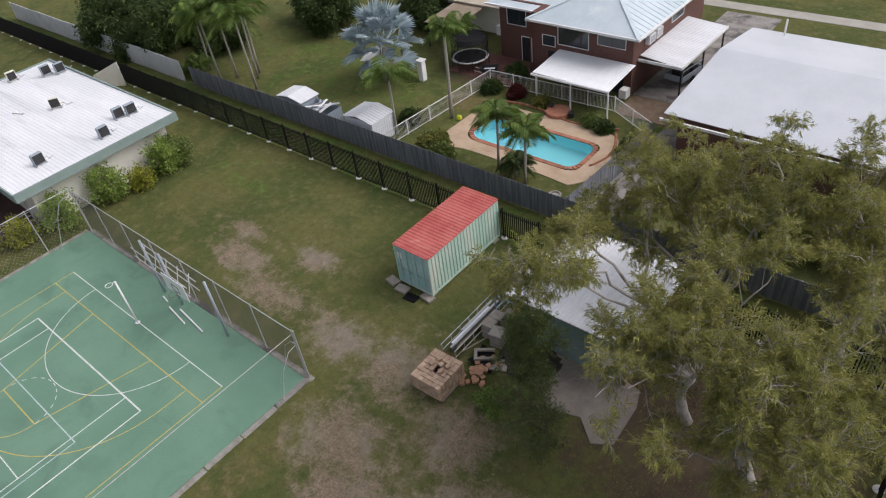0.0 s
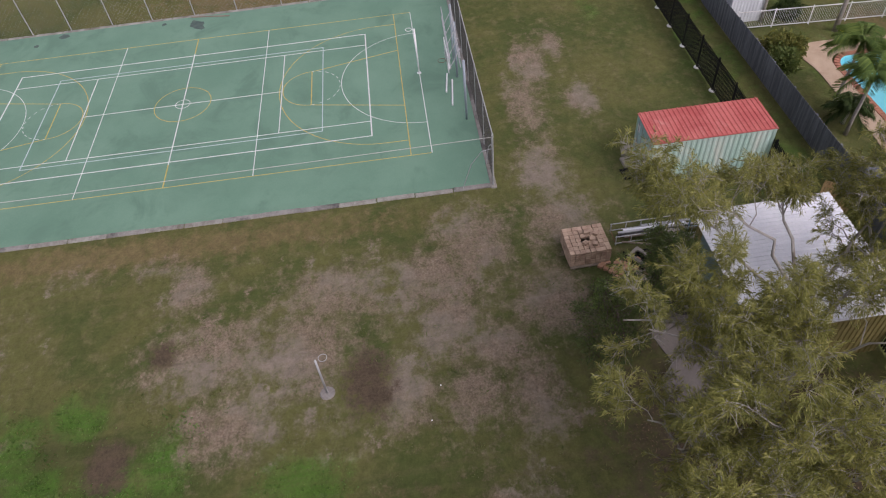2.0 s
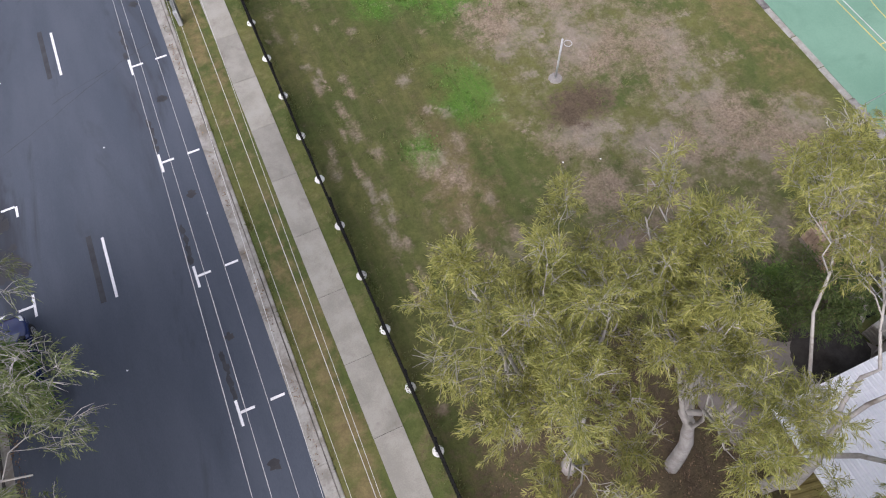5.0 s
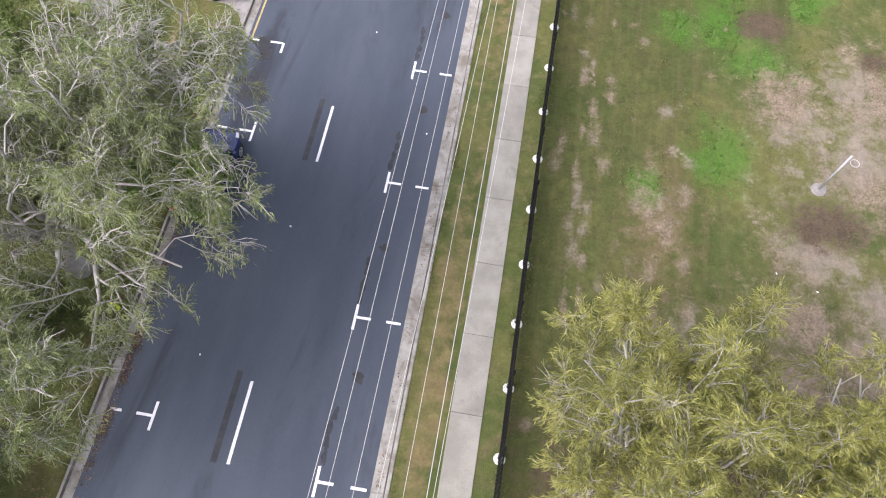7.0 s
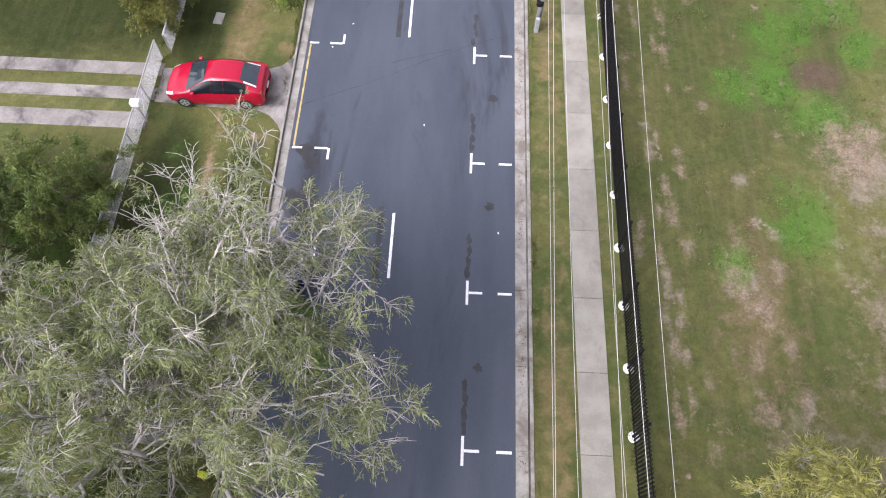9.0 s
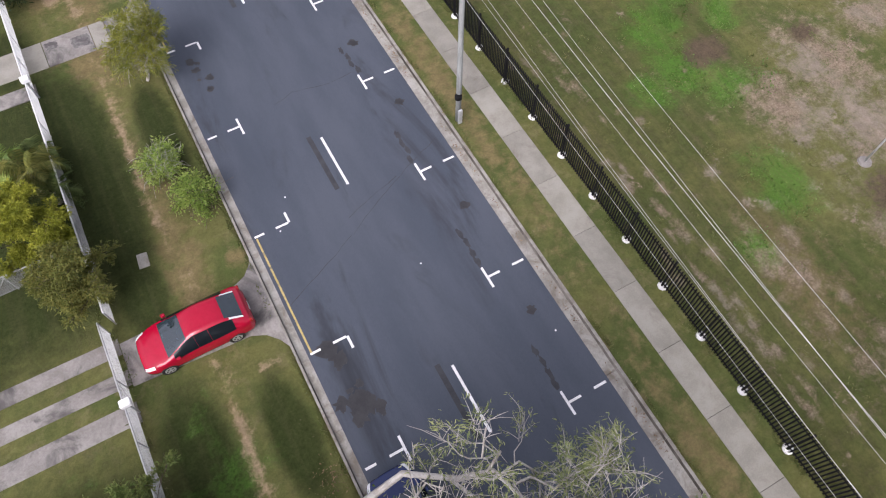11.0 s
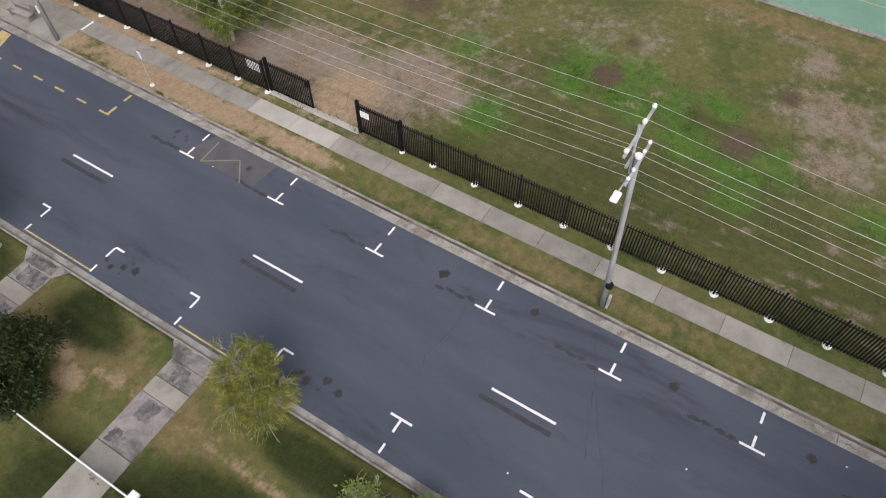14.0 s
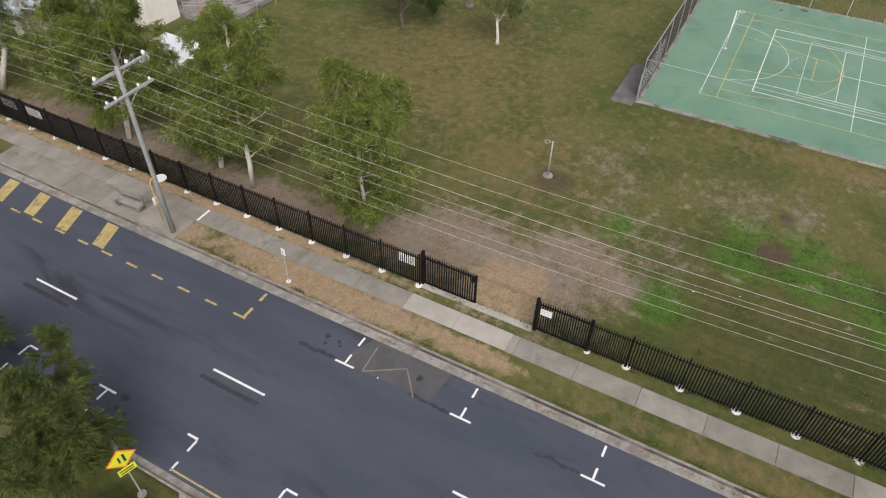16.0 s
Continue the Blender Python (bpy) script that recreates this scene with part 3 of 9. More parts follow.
LUSH_MORE = [(-38.5, 22, 5, 2.4), (-22, 26, 14, 0.9), (-41, 36, 14, 7), (-52, 40, 10, 6), (-22, -24, 3, 1.6), (20, 2.5, 2, 3.5), (26, 5, 4, 6), (-24, -26.5, 2.2, 2.2), (-7, 14.5, 2.2, 1.4), (-27, 33, 6, 2.4), (24.5, -29, 3, 3)]
# the widest spot colours leaf litter and the gums' shade into the soil
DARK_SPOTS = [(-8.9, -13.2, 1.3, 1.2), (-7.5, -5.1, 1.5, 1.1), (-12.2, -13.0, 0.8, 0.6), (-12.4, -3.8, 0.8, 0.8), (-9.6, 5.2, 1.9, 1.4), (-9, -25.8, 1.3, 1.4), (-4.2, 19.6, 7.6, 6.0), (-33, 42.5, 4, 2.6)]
# lawn and verge across the street: tree shade coloured in as dark grass
SHADED_LAWN_SPOTS = [(17.0, -26.0, 0.8, 1.6), (25.0, -16.0, 3.0, 4.0), (20.6, -5.6, 1.0, 2.0), (17.4, 2.4, 0.9, 2.6), (20.6, 1.2, 1.2, 2.6), (22.4, -15.0, 2.4, 5.0), (24.6, -11.0, 3.4, 6.5), (20.7, -12.0, 1.5, 6.5), (27.0, -14.0, 5.0, 6.0), (23.2, -10.0, 2.6, 5.0), (20.6, 3.5, 1.4, 3.0), (25.5, 5.0, 4.0, 5.0), (28.0, -9.0, 4.0, 5.0), (20.6, -15.0, 1.3, 3.6), (24.5, -14.0, 3.4, 5.0), (20.6, -9.5, 1.3, 3.4), (17.4, -13.5, 0.9, 3.0), (23.4, -21.0, 2.0, 2.6), (17.6, -25.6, 1.0, 2.2), (18.2, -32.5, 1.6, 2.0)]
DRY_SPOTS = [(16.7, -5.4, 0.6, 0.8), (17.6, -23.4, 1.4, 1.2), (18.8, -24.8, 1.4, 1.2), (16.9, -19.0, 0.8, 1.6), (-60, -3.5, 7, 1.6), (-18.8, -6, 1.4, 20), (-6.4, -3.9, 1.0, 0.9), (-3.0, 6.0, 2.0, 5.0), (18.9, -26.0, 0.9, 1.8), (20.2, -24.2, 1.2, 1.2), (18.1, -22.3, 0.7, 0.9), (-48, -2, 16, 9), (19, -29, 2.4, 6), (19, -19, 2, 2.5), (18.8, -6, 1.0, 6), (4.8, -8, 0.5, 9), (4.8, 12, 0.4, 9), (-31, 38, 2.5, 2)]
SAND_SPOTS = [(19.0, -25.6, 0.45, 0.8), (19.8, -24.4, 0.5, 0.9), (17.3, -0.6, 0.35, 0.25), (2.5, -40, 0.6, 14), (2.5, -54, 0.6, 8), (0.2, -24.6, 2.4, 2.6), (4.7, -33, 1.2, 9.5), (4.7, -43, 1.2, 4), (4.7, -25, 0.7, 3.6), (4.6, -46.5, 0.8, 2.0)]


def terrain():
    def axis(lo, hi, step, extra):
        far = [-3000, -1500, -800, -450, -260, -180, -130]
        mid = list(np.arange(lo, hi + 1e-6, step))
        return np.array(sorted(set([f for f in far if f < lo - 5] + mid + [-f for f in far if -f > hi + 5] + extra)))

    xs = axis(-96, 46, 0.5, [5.555, 5.57, 16.22, 16.235] + list(np.arange(-15.75, 2, 0.5)) + list(np.arange(-1.875, 2, 0.25)))
    ys = axis(-84, 76, 0.5, list(np.arange(-29.75, 16, 0.5)))
    X, Y = np.meshgrid(xs, ys, indexing="ij")
    Z = 0.025 * np.sin(X * 0.31 + 1.2) * np.cos(Y * 0.27) + 0.015 * np.sin(X * 0.9) * np.sin(Y * 0.8 + 0.6)
    near_hard = ((X > 1.6) & (X < 23)) | (Y > 26) | (X < -42.5) | ((X < -18) & (Y > -28) & (Y < 14)) | ((X < -6) & (Y > 13))
    Z = np.where(near_hard, 0.0, Z)
    Z = np.where((X > 5.56) & (X < 16.23), -0.45, Z)
    Z = np.where((X > -28.6) & (X < -17.9) & (Y > 33.0) & (Y < 37.9), -2.0, Z)
    Z = np.where(Y > 66, -0.3, Z)
    n0, n1 = X.shape
    idx = np.arange(n0 * n1).reshape(n0, n1)
    quads = np.stack([idx[:-1, :-1], idx[1:, :-1], idx[1:, 1:], idx[:-1, 1:]], -1).reshape(-1, 4)
    me = grid_mesh("ground", np.stack([X, Y, Z], -1).reshape(-1, 3), quads, GROUND, smooth=True)
    strip = np.where((Y > 25.6) & (Y < 28.8) & (X < -4), 0.6, 0)
    worn = np.clip(1 - np.abs(X - 18.9 - 0.15 * np.sin(Y * 0.4)) / 0.6, 0, 1) * ((Y > -24) & (Y < 6)) * 0.75
    layers = {"soil": np.maximum.reduce([blob(X, Y, SOIL_WIDE) * 0.58, blob(X, Y, SOIL_TRACK), blob(X, Y, SOIL_FIELD), blob(X, Y, SOIL_GATE) * 1.35, blob(X, Y, SOIL_SPECKS) * 0.8]),
              "lush": np.maximum.reduce([blob(X, Y, [(x, y, a * 1.5, b * 1.5) for x, y, a, b in LUSH]) * 1.3, blob(X, Y, LUSH_MORE) * 0.62, strip]),
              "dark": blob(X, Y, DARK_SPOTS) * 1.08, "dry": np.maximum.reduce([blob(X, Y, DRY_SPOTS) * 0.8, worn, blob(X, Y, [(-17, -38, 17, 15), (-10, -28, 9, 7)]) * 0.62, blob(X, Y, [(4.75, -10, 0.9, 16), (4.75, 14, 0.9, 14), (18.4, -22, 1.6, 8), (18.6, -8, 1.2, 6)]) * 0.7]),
              # painted lawn shade, plus a darker band over the field beside the fence
              "deep": np.maximum(blob(X, Y, SHADED_LAWN_SPOTS) * 1.45, np.where((X < 1.9) & (X > -9), 0.5, 0.0) * np.clip(np.maximum((2 - Y) / 8, np.clip((X + 6.5) / 2, 0, 1)), 0, 1) * np.clip((Y + 21) / 3, 0, 1)),
              "field": np.where((X < 1.9) & (X > -42) & (Y < 26), np.where((Y > -30) & (X > -17.5), 1.0, 0.5), np.where((X > 16) & (X < 45), 0.4, np.where((X > 4) & (X < 6), 0.5, 0.0))),
              "sand": np.maximum(blob(X, Y, SAND_SPOTS), worn * 0.85)}
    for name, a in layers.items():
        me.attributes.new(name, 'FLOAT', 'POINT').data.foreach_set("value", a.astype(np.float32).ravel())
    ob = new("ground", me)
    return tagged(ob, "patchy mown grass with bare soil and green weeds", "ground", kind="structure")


terrain()


# ---- road ----
ROAD_Z = -0.12
road = part("road", Geo().box(6.18, 15.84, -140, 90, -0.3, ROAD_Z), ASPHALT)
tagged(road, "dark grey asphalt street with parking bay markings", "road", kind="structure")


def mark(name, x0, x1, y0, y1, material, z=ROAD_Z, lift=0.005):
    return part(name, Geo().box(x0, x1, y0, y1, z - 0.01, z + lift), material, road)


TEES = [17.97 - 5.9 * i for i in range(10)]
for y in TEES[:9]:
    mark("bay_line", 7.98, 8.08, y - 0.5, y + 0.5, LINE)
    mark("bay_line", 7.45, 7.975, y - 0.05, y + 0.05, LINE)
    mark("bay_line", 6.32, 6.86, y - 0.05, y + 0.05, LINE)
# bays on the far side: corner marks, their sense along the street
for y, s in ((16.8, 0), (4.7, 0), (-0.2, 1), (-6.05, -1), (-11.88, 0), (-17.85, 1), (-22.6, -1), (-27.85, 1), (-32.35, -1), (-37.5, 0), (-42.5, 1), (-48.0, -1)):
    y0, y1 = (y - 0.5, y + 0.5) if s == 0 else ((y, y + 0.55) if s > 0 else (y - 0.55, y))
    mark("bay_line", 14.06, 14.16, y0, y1, LINE)
    mark("bay_line", 14.165, 14.72, y - 0.05, y + 0.05, LINE)
    mark("bay_line", 15.25, 15.68, y - 0.05, y + 0.05, LINE)
for y0 in (-58.0, -45.8, -34.2, -22.1, -9.47, 2.82, 15.05, 27.3):
    mark("centre_dash", 11.04, 11.15, y0, y0 + 2.88, LINE)
    mark("worn_patch", 11.50, 11.72, y0 - 0.3, y0 + 2.9, SEAL, lift=0.002)
for y0, y1 in ((-5.95, -0.2), (-22.4, -17.85), (-32.4, -27.9)):
    mark("yellow_edge_line", 15.58, 15.66, y0, y1, YLINE)
y = -34.9
while y > -62:
    mark("yellow_dash", 8.02, 8.14, y - 0.75, y, YLINE)
    y -= 1.78
mark("yellow_tee", 7.4, 8.01, -35.1, -34.95, YLINE)
mark("yellow_tee", 6.32, 6.86, -35.1, -34.95, YLINE)
for y in (-45.3, -48.1, -50.7, -53.3, -56.0):
    part("yellow_bar", Geo().prism([(6.3, y - 0.75), (7.95, y - 0.1), (7.95, y + 0.7), (6.3, y + 0.1)], ROAD_Z - 0.01, ROAD_Z + 0.005), YLINE, road)
part("road_patch", Geo().prism([(6.2, -28.8), (8.05, -29.6), (7.9, -24.9), (6.2, -24.7)], ROAD_Z - 0.01, ROAD_Z + 0.003), PATCH, road)
for a, b in (((6.5, -28.4), (8.0, -28.3)), ((8.0, -28.3), (6.9, -26.6)), ((6.9, -26.6), (8.1, -25.6))):
    part("faded_arrow_line", Geo().bar((*a, ROAD_Z + 0.006), (*b, ROAD_Z + 0.006), 0.07, 0.006), FADED, road)
rng = random.Random(4)


def stain_blob(x, y, r, name="oil_stain", material=None, stretch=1.0):
    k = 14
    ph = [rng.uniform(0.55, 1.15) for _ in range(k)]
    poly = [(x + math.cos(2 * math.pi * i / k) * r * ph[i], y + math.sin(2 * math.pi * i / k) * r * ph[i] * stretch) for i in range(k)]
    part(name, Geo().prism(poly, ROAD_Z - 0.008, ROAD_Z + rng.uniform(0.0032, 0.0046)), material or OIL, road)


for x, y, n in ((14.8, 0.3, 7), (14.7, 2.4, 8), (14.7, -15.8, 7), (14.8, -26.6, 7), (14.8, -36.1, 7), (7.2, -30.6, 7)):
    for _ in range(n):
        stain_blob(x + rng.gauss(0, 0.3), y + rng.gauss(0, 0.55), rng.uniform(0.05, 0.26) * (1.7 if y > -1 else 1.0))
for y in TEES[:9]:
    if rng.random() < 0.8:
        stain_blob(7.3 + rng.uniform(-.4, .4), y + 2.8 + rng.uniform(-1, 1), rng.uniform(0.15, 0.3))
    for i in range(4):
        stain_blob(8.02 + rng.gauss(0, 0.05), y - 0.8 - 0.5 * i, 0.12, "worn_patch", SEAL, 2.6)


def crack(pts, w=0.02):
    g = Geo()
    for (ax, ay), (bx, by) in zip(pts, pts[1:]):
        n = max(2, int(math.hypot(bx - ax, by - ay) / 0.5))
        line = [(ax + (bx - ax) * i / n + rng.uniform(-0.06, 0.06), ay + (by - ay) * i / n + rng.uniform(-0.06, 0.06), ROAD_Z + 0.0015) for i in range(n + 1)]
        for p, q in zip(line, line[1:]):
            g.bar(p, q, w * rng.uniform(0.5, 1.2), 0.003)
    part("sealed_crack", g, SEAL, road)


crack([(8.2, -12.4), (9.4, -12.2), (11.2, -12.6), (12.3, -12.3)])
crack([(6.6, -6.9), (8.9, -5.9), (12.0, -4.2), (15.5, -2.5)])
crack([(9.1, -5.9), (11.8, -5.0)])
crack([(6.5, -17.6), (7.6, -18.3), (8.0, -20.6)])
for x, y, r in ((15.0, 0.0, 0.36), (14.8, 0.5, 0.3), (14.6, 2.6, 0.4), (15.0, 2.4, 0.34), (14.2, 2.9, 0.3)):
    stain_blob(x, y, r, stretch=1.3)

# kerbs and gutters, in cast lengths
kerb_near = tagged(new("kerb_east"), "concrete kerb and gutter beside the footpath", "kerb", kind="structure")
kerb_far = tagged(new("kerb_west"), "stained concrete kerb and gutter beside the verge", "kerb", kind="structure")


def kerb_piece(flip):
    s = -1 if flip else 1
    k = 0.72 if flip else 1
    prof = [(0.0, -0.35), (0.0, 0.025), (0.04, 0.035), (0.13, 0.03), (0.19, -0.085), (0.30, -0.105), (0.62, ROAD_Z + 0.004), (0.62, -0.35)]
    vs, fs, n = [], [], len(prof)
    for y in (0.0, 2.985):
        vs += [(s * k * x, y, z) for x, z in prof]
    fs += [tuple(range(n)), tuple(range(2 * n - 1, n - 1, -1))] + [(i, n + i, n + (i + 1) % n, (i + 1) % n) for i in range(n)]
    me = Geo().add(vs, fs).mesh("kerb_length", KERB)
    me.materials.append(KERB_FACE)
    for f in me.polygons:
        x = abs(f.center.x) / k
        # only the upright kerb face takes the darker mottled concrete
        f.material_index = 1 if 0.14 < x < 0.22 and f.center.z > -0.2 else 0
    return me


KA, KB = kerb_piece(False), kerb_piece(True)
for i in range(44):
    y = -90 + 3 * i
    part("kerb_length", KA, None, kerb_near, at=(5.565, y, 0))
    part("kerb_length", KB, None, kerb_far, at=(16.24, y, 0))

# footpath slabs
footpath = tagged(new("pavement"), "grey concrete footpath slabs with joints", "footpath", kind="structure")
SLAB = Geo().box(2.87, 3.98, 0.006, 2.888, -0.1, 0.035, 0.006).mesh("slab", PATH_CONC)
PALE = Geo().box(2.86, 3.95, 0.006, 2.73, -0.1, 0.036, 0.006).mesh("pale_slab", PALE_PATH)
for i in range(-25, 14):
    y = 0.45 + 2.9 * i
    if -29.2 < y < -23.4:
        continue
    part("slab", SLAB, None, footpath, at=(0, y, 0))
for y in (-28.6, -25.86):
    part("slab", PALE, None, footpath, at=(0, y, 0))
part("slab", Geo().box(2.87, 3.97, -23.12, -22.755, -0.1, 0.035, 0.006), PATH_CONC, footpath)
part("joint_bed", Geo().box(2.90, 3.95, -72, 41, -0.1, 0.006), JOINT, footpath, "dark dirt in the joints between slabs")
WIDE = Geo().box(4.0, 5.55, 0.01, 2.92, -0.1, 0.034, 0.012).mesh("slab", PATH_CONC)
for i in range(5):
    part("slab", WIDE, None, footpath, at=(0, -56.5 + 2.93 * i, 0))
part("slab_line", Geo().box(2.95, 3.9, -41.8, -41.66, 0.03, 0.04), LINE, footpath)

# ---- school court ----
CX, CY = -31.32, -5.55
court = part("court", Geo().box(-42.3, -20.55, -23.8, 12.05, -0.2, 0.03), COURT)
tagged(court, "worn green hard court with netball, tennis and basketball lines", "sports court", kind="structure")
edge = tagged(new("court_edging"), "chipped concrete edge strip round the court", "edging", kind="structure")
EDGE_M = Geo().box(0, 2.0, -0.16, 0.16, -0.15, 0.06, 0.02).mesh("edge_strip", OLD_CONC)
EDGE_S = Geo().box(0, 1.96, -0.16, 0.16, -0.15, 0.045, 0.03).mesh("edge_strip", KERB)
for i in range(18):
    part("edge_strip", rng.choice((EDGE_M, EDGE_S)), None, edge, at=(-20.39 + rng.uniform(-.02, .02), -23.9 + 2.0 * i, 0, 0, 0, 90))
for i in range(18):
    part("edge_strip", EDGE_S, None, edge, at=(-42.46, -23.9 + 2.0 * i, 0, 0, 0, 90))
for i in range(11):
    part("edge_strip", rng.choice((EDGE_M, EDGE_S)), None, edge, at=(-42.2 + 2.01 * i, 12.21, 0))
    part("edge_strip", rng.choice((EDGE_M, EDGE_S)), None, edge, at=(-42.2 + 2.01 * i, -23.96, 0))


def court_line(a, b, material, w=0.05, lift=0.004):
    part("court_line", Geo().bar((*a, 0.03 + lift / 2), (*b, 0.03 + lift / 2), w, lift + 0.002), material, court)


def court_arc(x, y, r, a0, a1, material, w=0.05, lift=0.004, dashes=0):
    n = max(8, int(abs(a1 - a0) / 4))
    g = Geo()
    for i in range(n):
        if dashes and i % 4 >= 2:
            continue
        t0, t1 = radians(a0 + (a1 - a0) * i / n), radians(a0 + (a1 - a0) * (i + 1) / n)
        g.add([(x + math.cos(t) * (r + s * w / 2), y + math.sin(t) * (r + s * w / 2), 0.03 + lift) for t, s in ((t0, -1), (t0, 1), (t1, 1), (t1, -1))], [(0, 1, 2, 3)])
    part("court_line", g, material, court)


W = 7.72
for s in (-1, 1):
    court_line((CX + s * W, CY - 14.85), (CX + s * W, CY + 14.85), YELLOW_LINE, 0.05, 0.004)
    court_line((CX - W, CY + s * 14.87), (CX + W, CY + s * 14.87), WHITE_LINE, 0.05, 0.005)
    court_line((CX - W, CY + s * 4.94), (CX + W, CY + s * 4.94), WHITE_LINE, 0.05, 0.006)
    court_line((CX - W, CY + s * 13.70), (CX + W, CY + s * 13.70), YELLOW_LINE, 0.055, 0.007)
    a = 0 if s < 0 else 180
    court_arc(CX, CY + s * 14.87, 4.93, a, a + 180, WHITE_LINE, 0.045, 0.008)
    court_arc(CX, CY + s * 12.42, 6.37, a, a + 180, YELLOW_LINE, 0.05, 0.009)
    for e in (-1, 1):
        court_line((CX + e * 6.37, CY + s * 12.42), (CX + e * 6.37, CY + s * 13.68), YELLOW_LINE, 0.05, 0.009)
        court_line((CX + e * 3.05, CY + s * 13.68), (CX + e * 1.8, CY + s * 8.06), YELLOW_LINE, 0.05, 0.010)
    court_line((CX - 1.8, CY + s * 8.06), (CX + 1.8, CY + s * 8.06), YELLOW_LINE, 0.06, 0.011)
    court_arc(CX, CY + s * 8.06, 1.8, a, a + 180, YELLOW_LINE, 0.05, 0.012)
    court_arc(CX, CY + s * 8.06, 1.8, a + 180, a + 360, WHITE_LINE, 0.04, 0.012, 1)
    court_line((CX - 5.56, CY + s * 11.62), (CX + 5.56, CY + s * 11.62), WHITE_LINE, 0.08, 0.013)
    court_line((CX + s * 5.56, CY - 11.65), (CX + s * 5.56, CY + 11.65), WHITE_LINE, 0.06, 0.014)
    court_line((CX + s * 4.18, CY - 11.6), (CX + s * 4.18, CY + 11.6), WHITE_LINE, 0.045, 0.015)
    court_line((CX - 4.18, CY + s * 6.2), (CX + 4.18, CY + s * 6.2), WHITE_LINE, 0.055, 0.016)
    court_line((CX - 4.54, CY + s * 8.76), (CX + 4.54, CY + s * 8.76), BLUE_LINE, 0.06, 0.017)
    court_line((CX + s * 4.54, CY - 8.76), (CX + s * 4.54, CY + 8.76), BLUE_LINE, 0.045, 0.018)
court_line((CX - W, CY), (CX + W, CY), WHITE_LINE, 0.06, 0.019)
for e in (-1, 1):
    court_line((CX + e * W, CY), (CX + e * (W - 1.9), CY), YELLOW_LINE, 0.065, 0.021)
court_line((CX, CY - 6.2), (CX, CY + 6.2), WHITE_LINE, 0.04, 0.020)
court_arc(CX, CY, 1.75, 0, 360, YELLOW_LINE, 0.05, 0.022)
court_arc(CX, CY, 0.45, 0, 360, WHITE_LINE, 0.045, 0.023)


def chain_wire(x0, x1, z0, z1, gap=0.11, r=0.0045):
    """Diamond mesh in the plane y = 0."""
    g = Geo()
    n = int((x1 - x0 + z1 - z0) / gap)
    for i in range(n):
        c = x0 - (z1 - z0) + i * gap
        a = max(x0, c)
        b = min(x1, c + z1 - z0)
        if b - a < 0.02:
            continue
        g.tube([(a, 0, z0 + a - c), (b, 0, z0 + b - c)], r, 3, False)
        g.tube([(a, 0.006, z1 - (a - c)), (b, 0.006, z1 - (b - c))], r, 3, False)
    return g


def court_fence(name, at, rz, length, posts, height=3.2, mesh_from=0.05, mesh_to=3.15, dark=True):
    f = thing(name, "tall chain-wire court fence on galvanised posts", "fence", at, rz)
    for x in posts:
        p = part("post", Geo().tube([(x, 0, 0), (x, 0, height)], 0.035, 8), GALV, f)
        part("post_cap", Geo().disc(x, 0, height, height + 0.04, 0.045, 8, 0.02), GALV, p)
    part("top_rail", Geo().tube([(0, 0, height - 0.04), (length, 0, height - 0.04)], 0.028, 8), GALV, f)
    if mesh_to > mesh_from:
        part("wire_mesh", chain_wire(0, length, mesh_from, mesh_to), WIRE if dark else PALE_WIRE, f, "dark chain-wire mesh" if dark else "")
    return f


court_fence("court_fence", (-42.3, 12.24, 0), 0, 21.9, [0, 3.1, 6.2, 9.3, 12.4, 15.5, 18.6, 21.7])
f2 = court_fence("court_fence", (-42.62, -24.0, 0), 90, 36.4, [0.0, 2.8, 5.9, 8.7, 11.7, 14.6, 17.7, 20.8, 24.1, 27.1, 30.2, 33.4, 36.35], mesh_from=0, mesh_to=0)
part("wire_mesh", chain_wire(0, 36.4, 0.05, 3.1, 0.3, 0.003), PALE_WIRE, f2)
f3 = court_fence("court_fence", (-42.2, -24.02, 0), 0, 21.7, [0, 3.6, 7.2, 10.8, 14.4, 18, 21.7], dark=True)
part("rebound_panel", Geo().box(15.2, 21.6, -0.12, -0.06, 0.1, 1.9), WALL_WHITE, f3, "pale translucent sheet panel")
solo("court_cable", Geo().tube([(-20.42, 12.24, 3.15), (-20.42, 3, 3.09), (-20.42, -6, 3.06), (-20.42, -15, 3.09), (-20.42, -24.02, 3.15)], 0.018, 6), CABLE,
     "pale steel cable strung along the court side", "cable")
brace = thing("fence_brace", "bent galvanised pipe brace at the court corner", "brace", (-20.4, 12.2, 0))
part("pipe", Geo().tube([(0, -1.6, 0.03), (0, -1.1, 1.6), (0, -0.55, 2.35), (0, -0.05, 2.45)], 0.02, 6), GALV, brace)
part("pipe", Geo().tube([(-1.7, -0.1, 0.03), (-1.1, -0.05, 1.7), (-0.5, 0, 2.3), (0, 0, 2.4)], 0.02, 6), GALV, brace)
part("post", Geo().tube([(0, 0, 0), (0, 0, 3.3)], 0.05, 8), GALV, brace)
brace2 = thing("fence_brace", "bent galvanised pipe brace at the court corner", "brace", (-42.2, 12.2, 0))
part("pipe", Geo().tube([(0.3, -2.2, 0.03), (0.2, -1.5, 2.0), (0.1, -0.9, 2.9), (0, -0.3, 3.0)], 0.022, 6), GALV, brace2)
part("post", Geo().tube([(0, 0, 0), (0, 0, 3.3)], 0.05, 8), GALV, brace2)
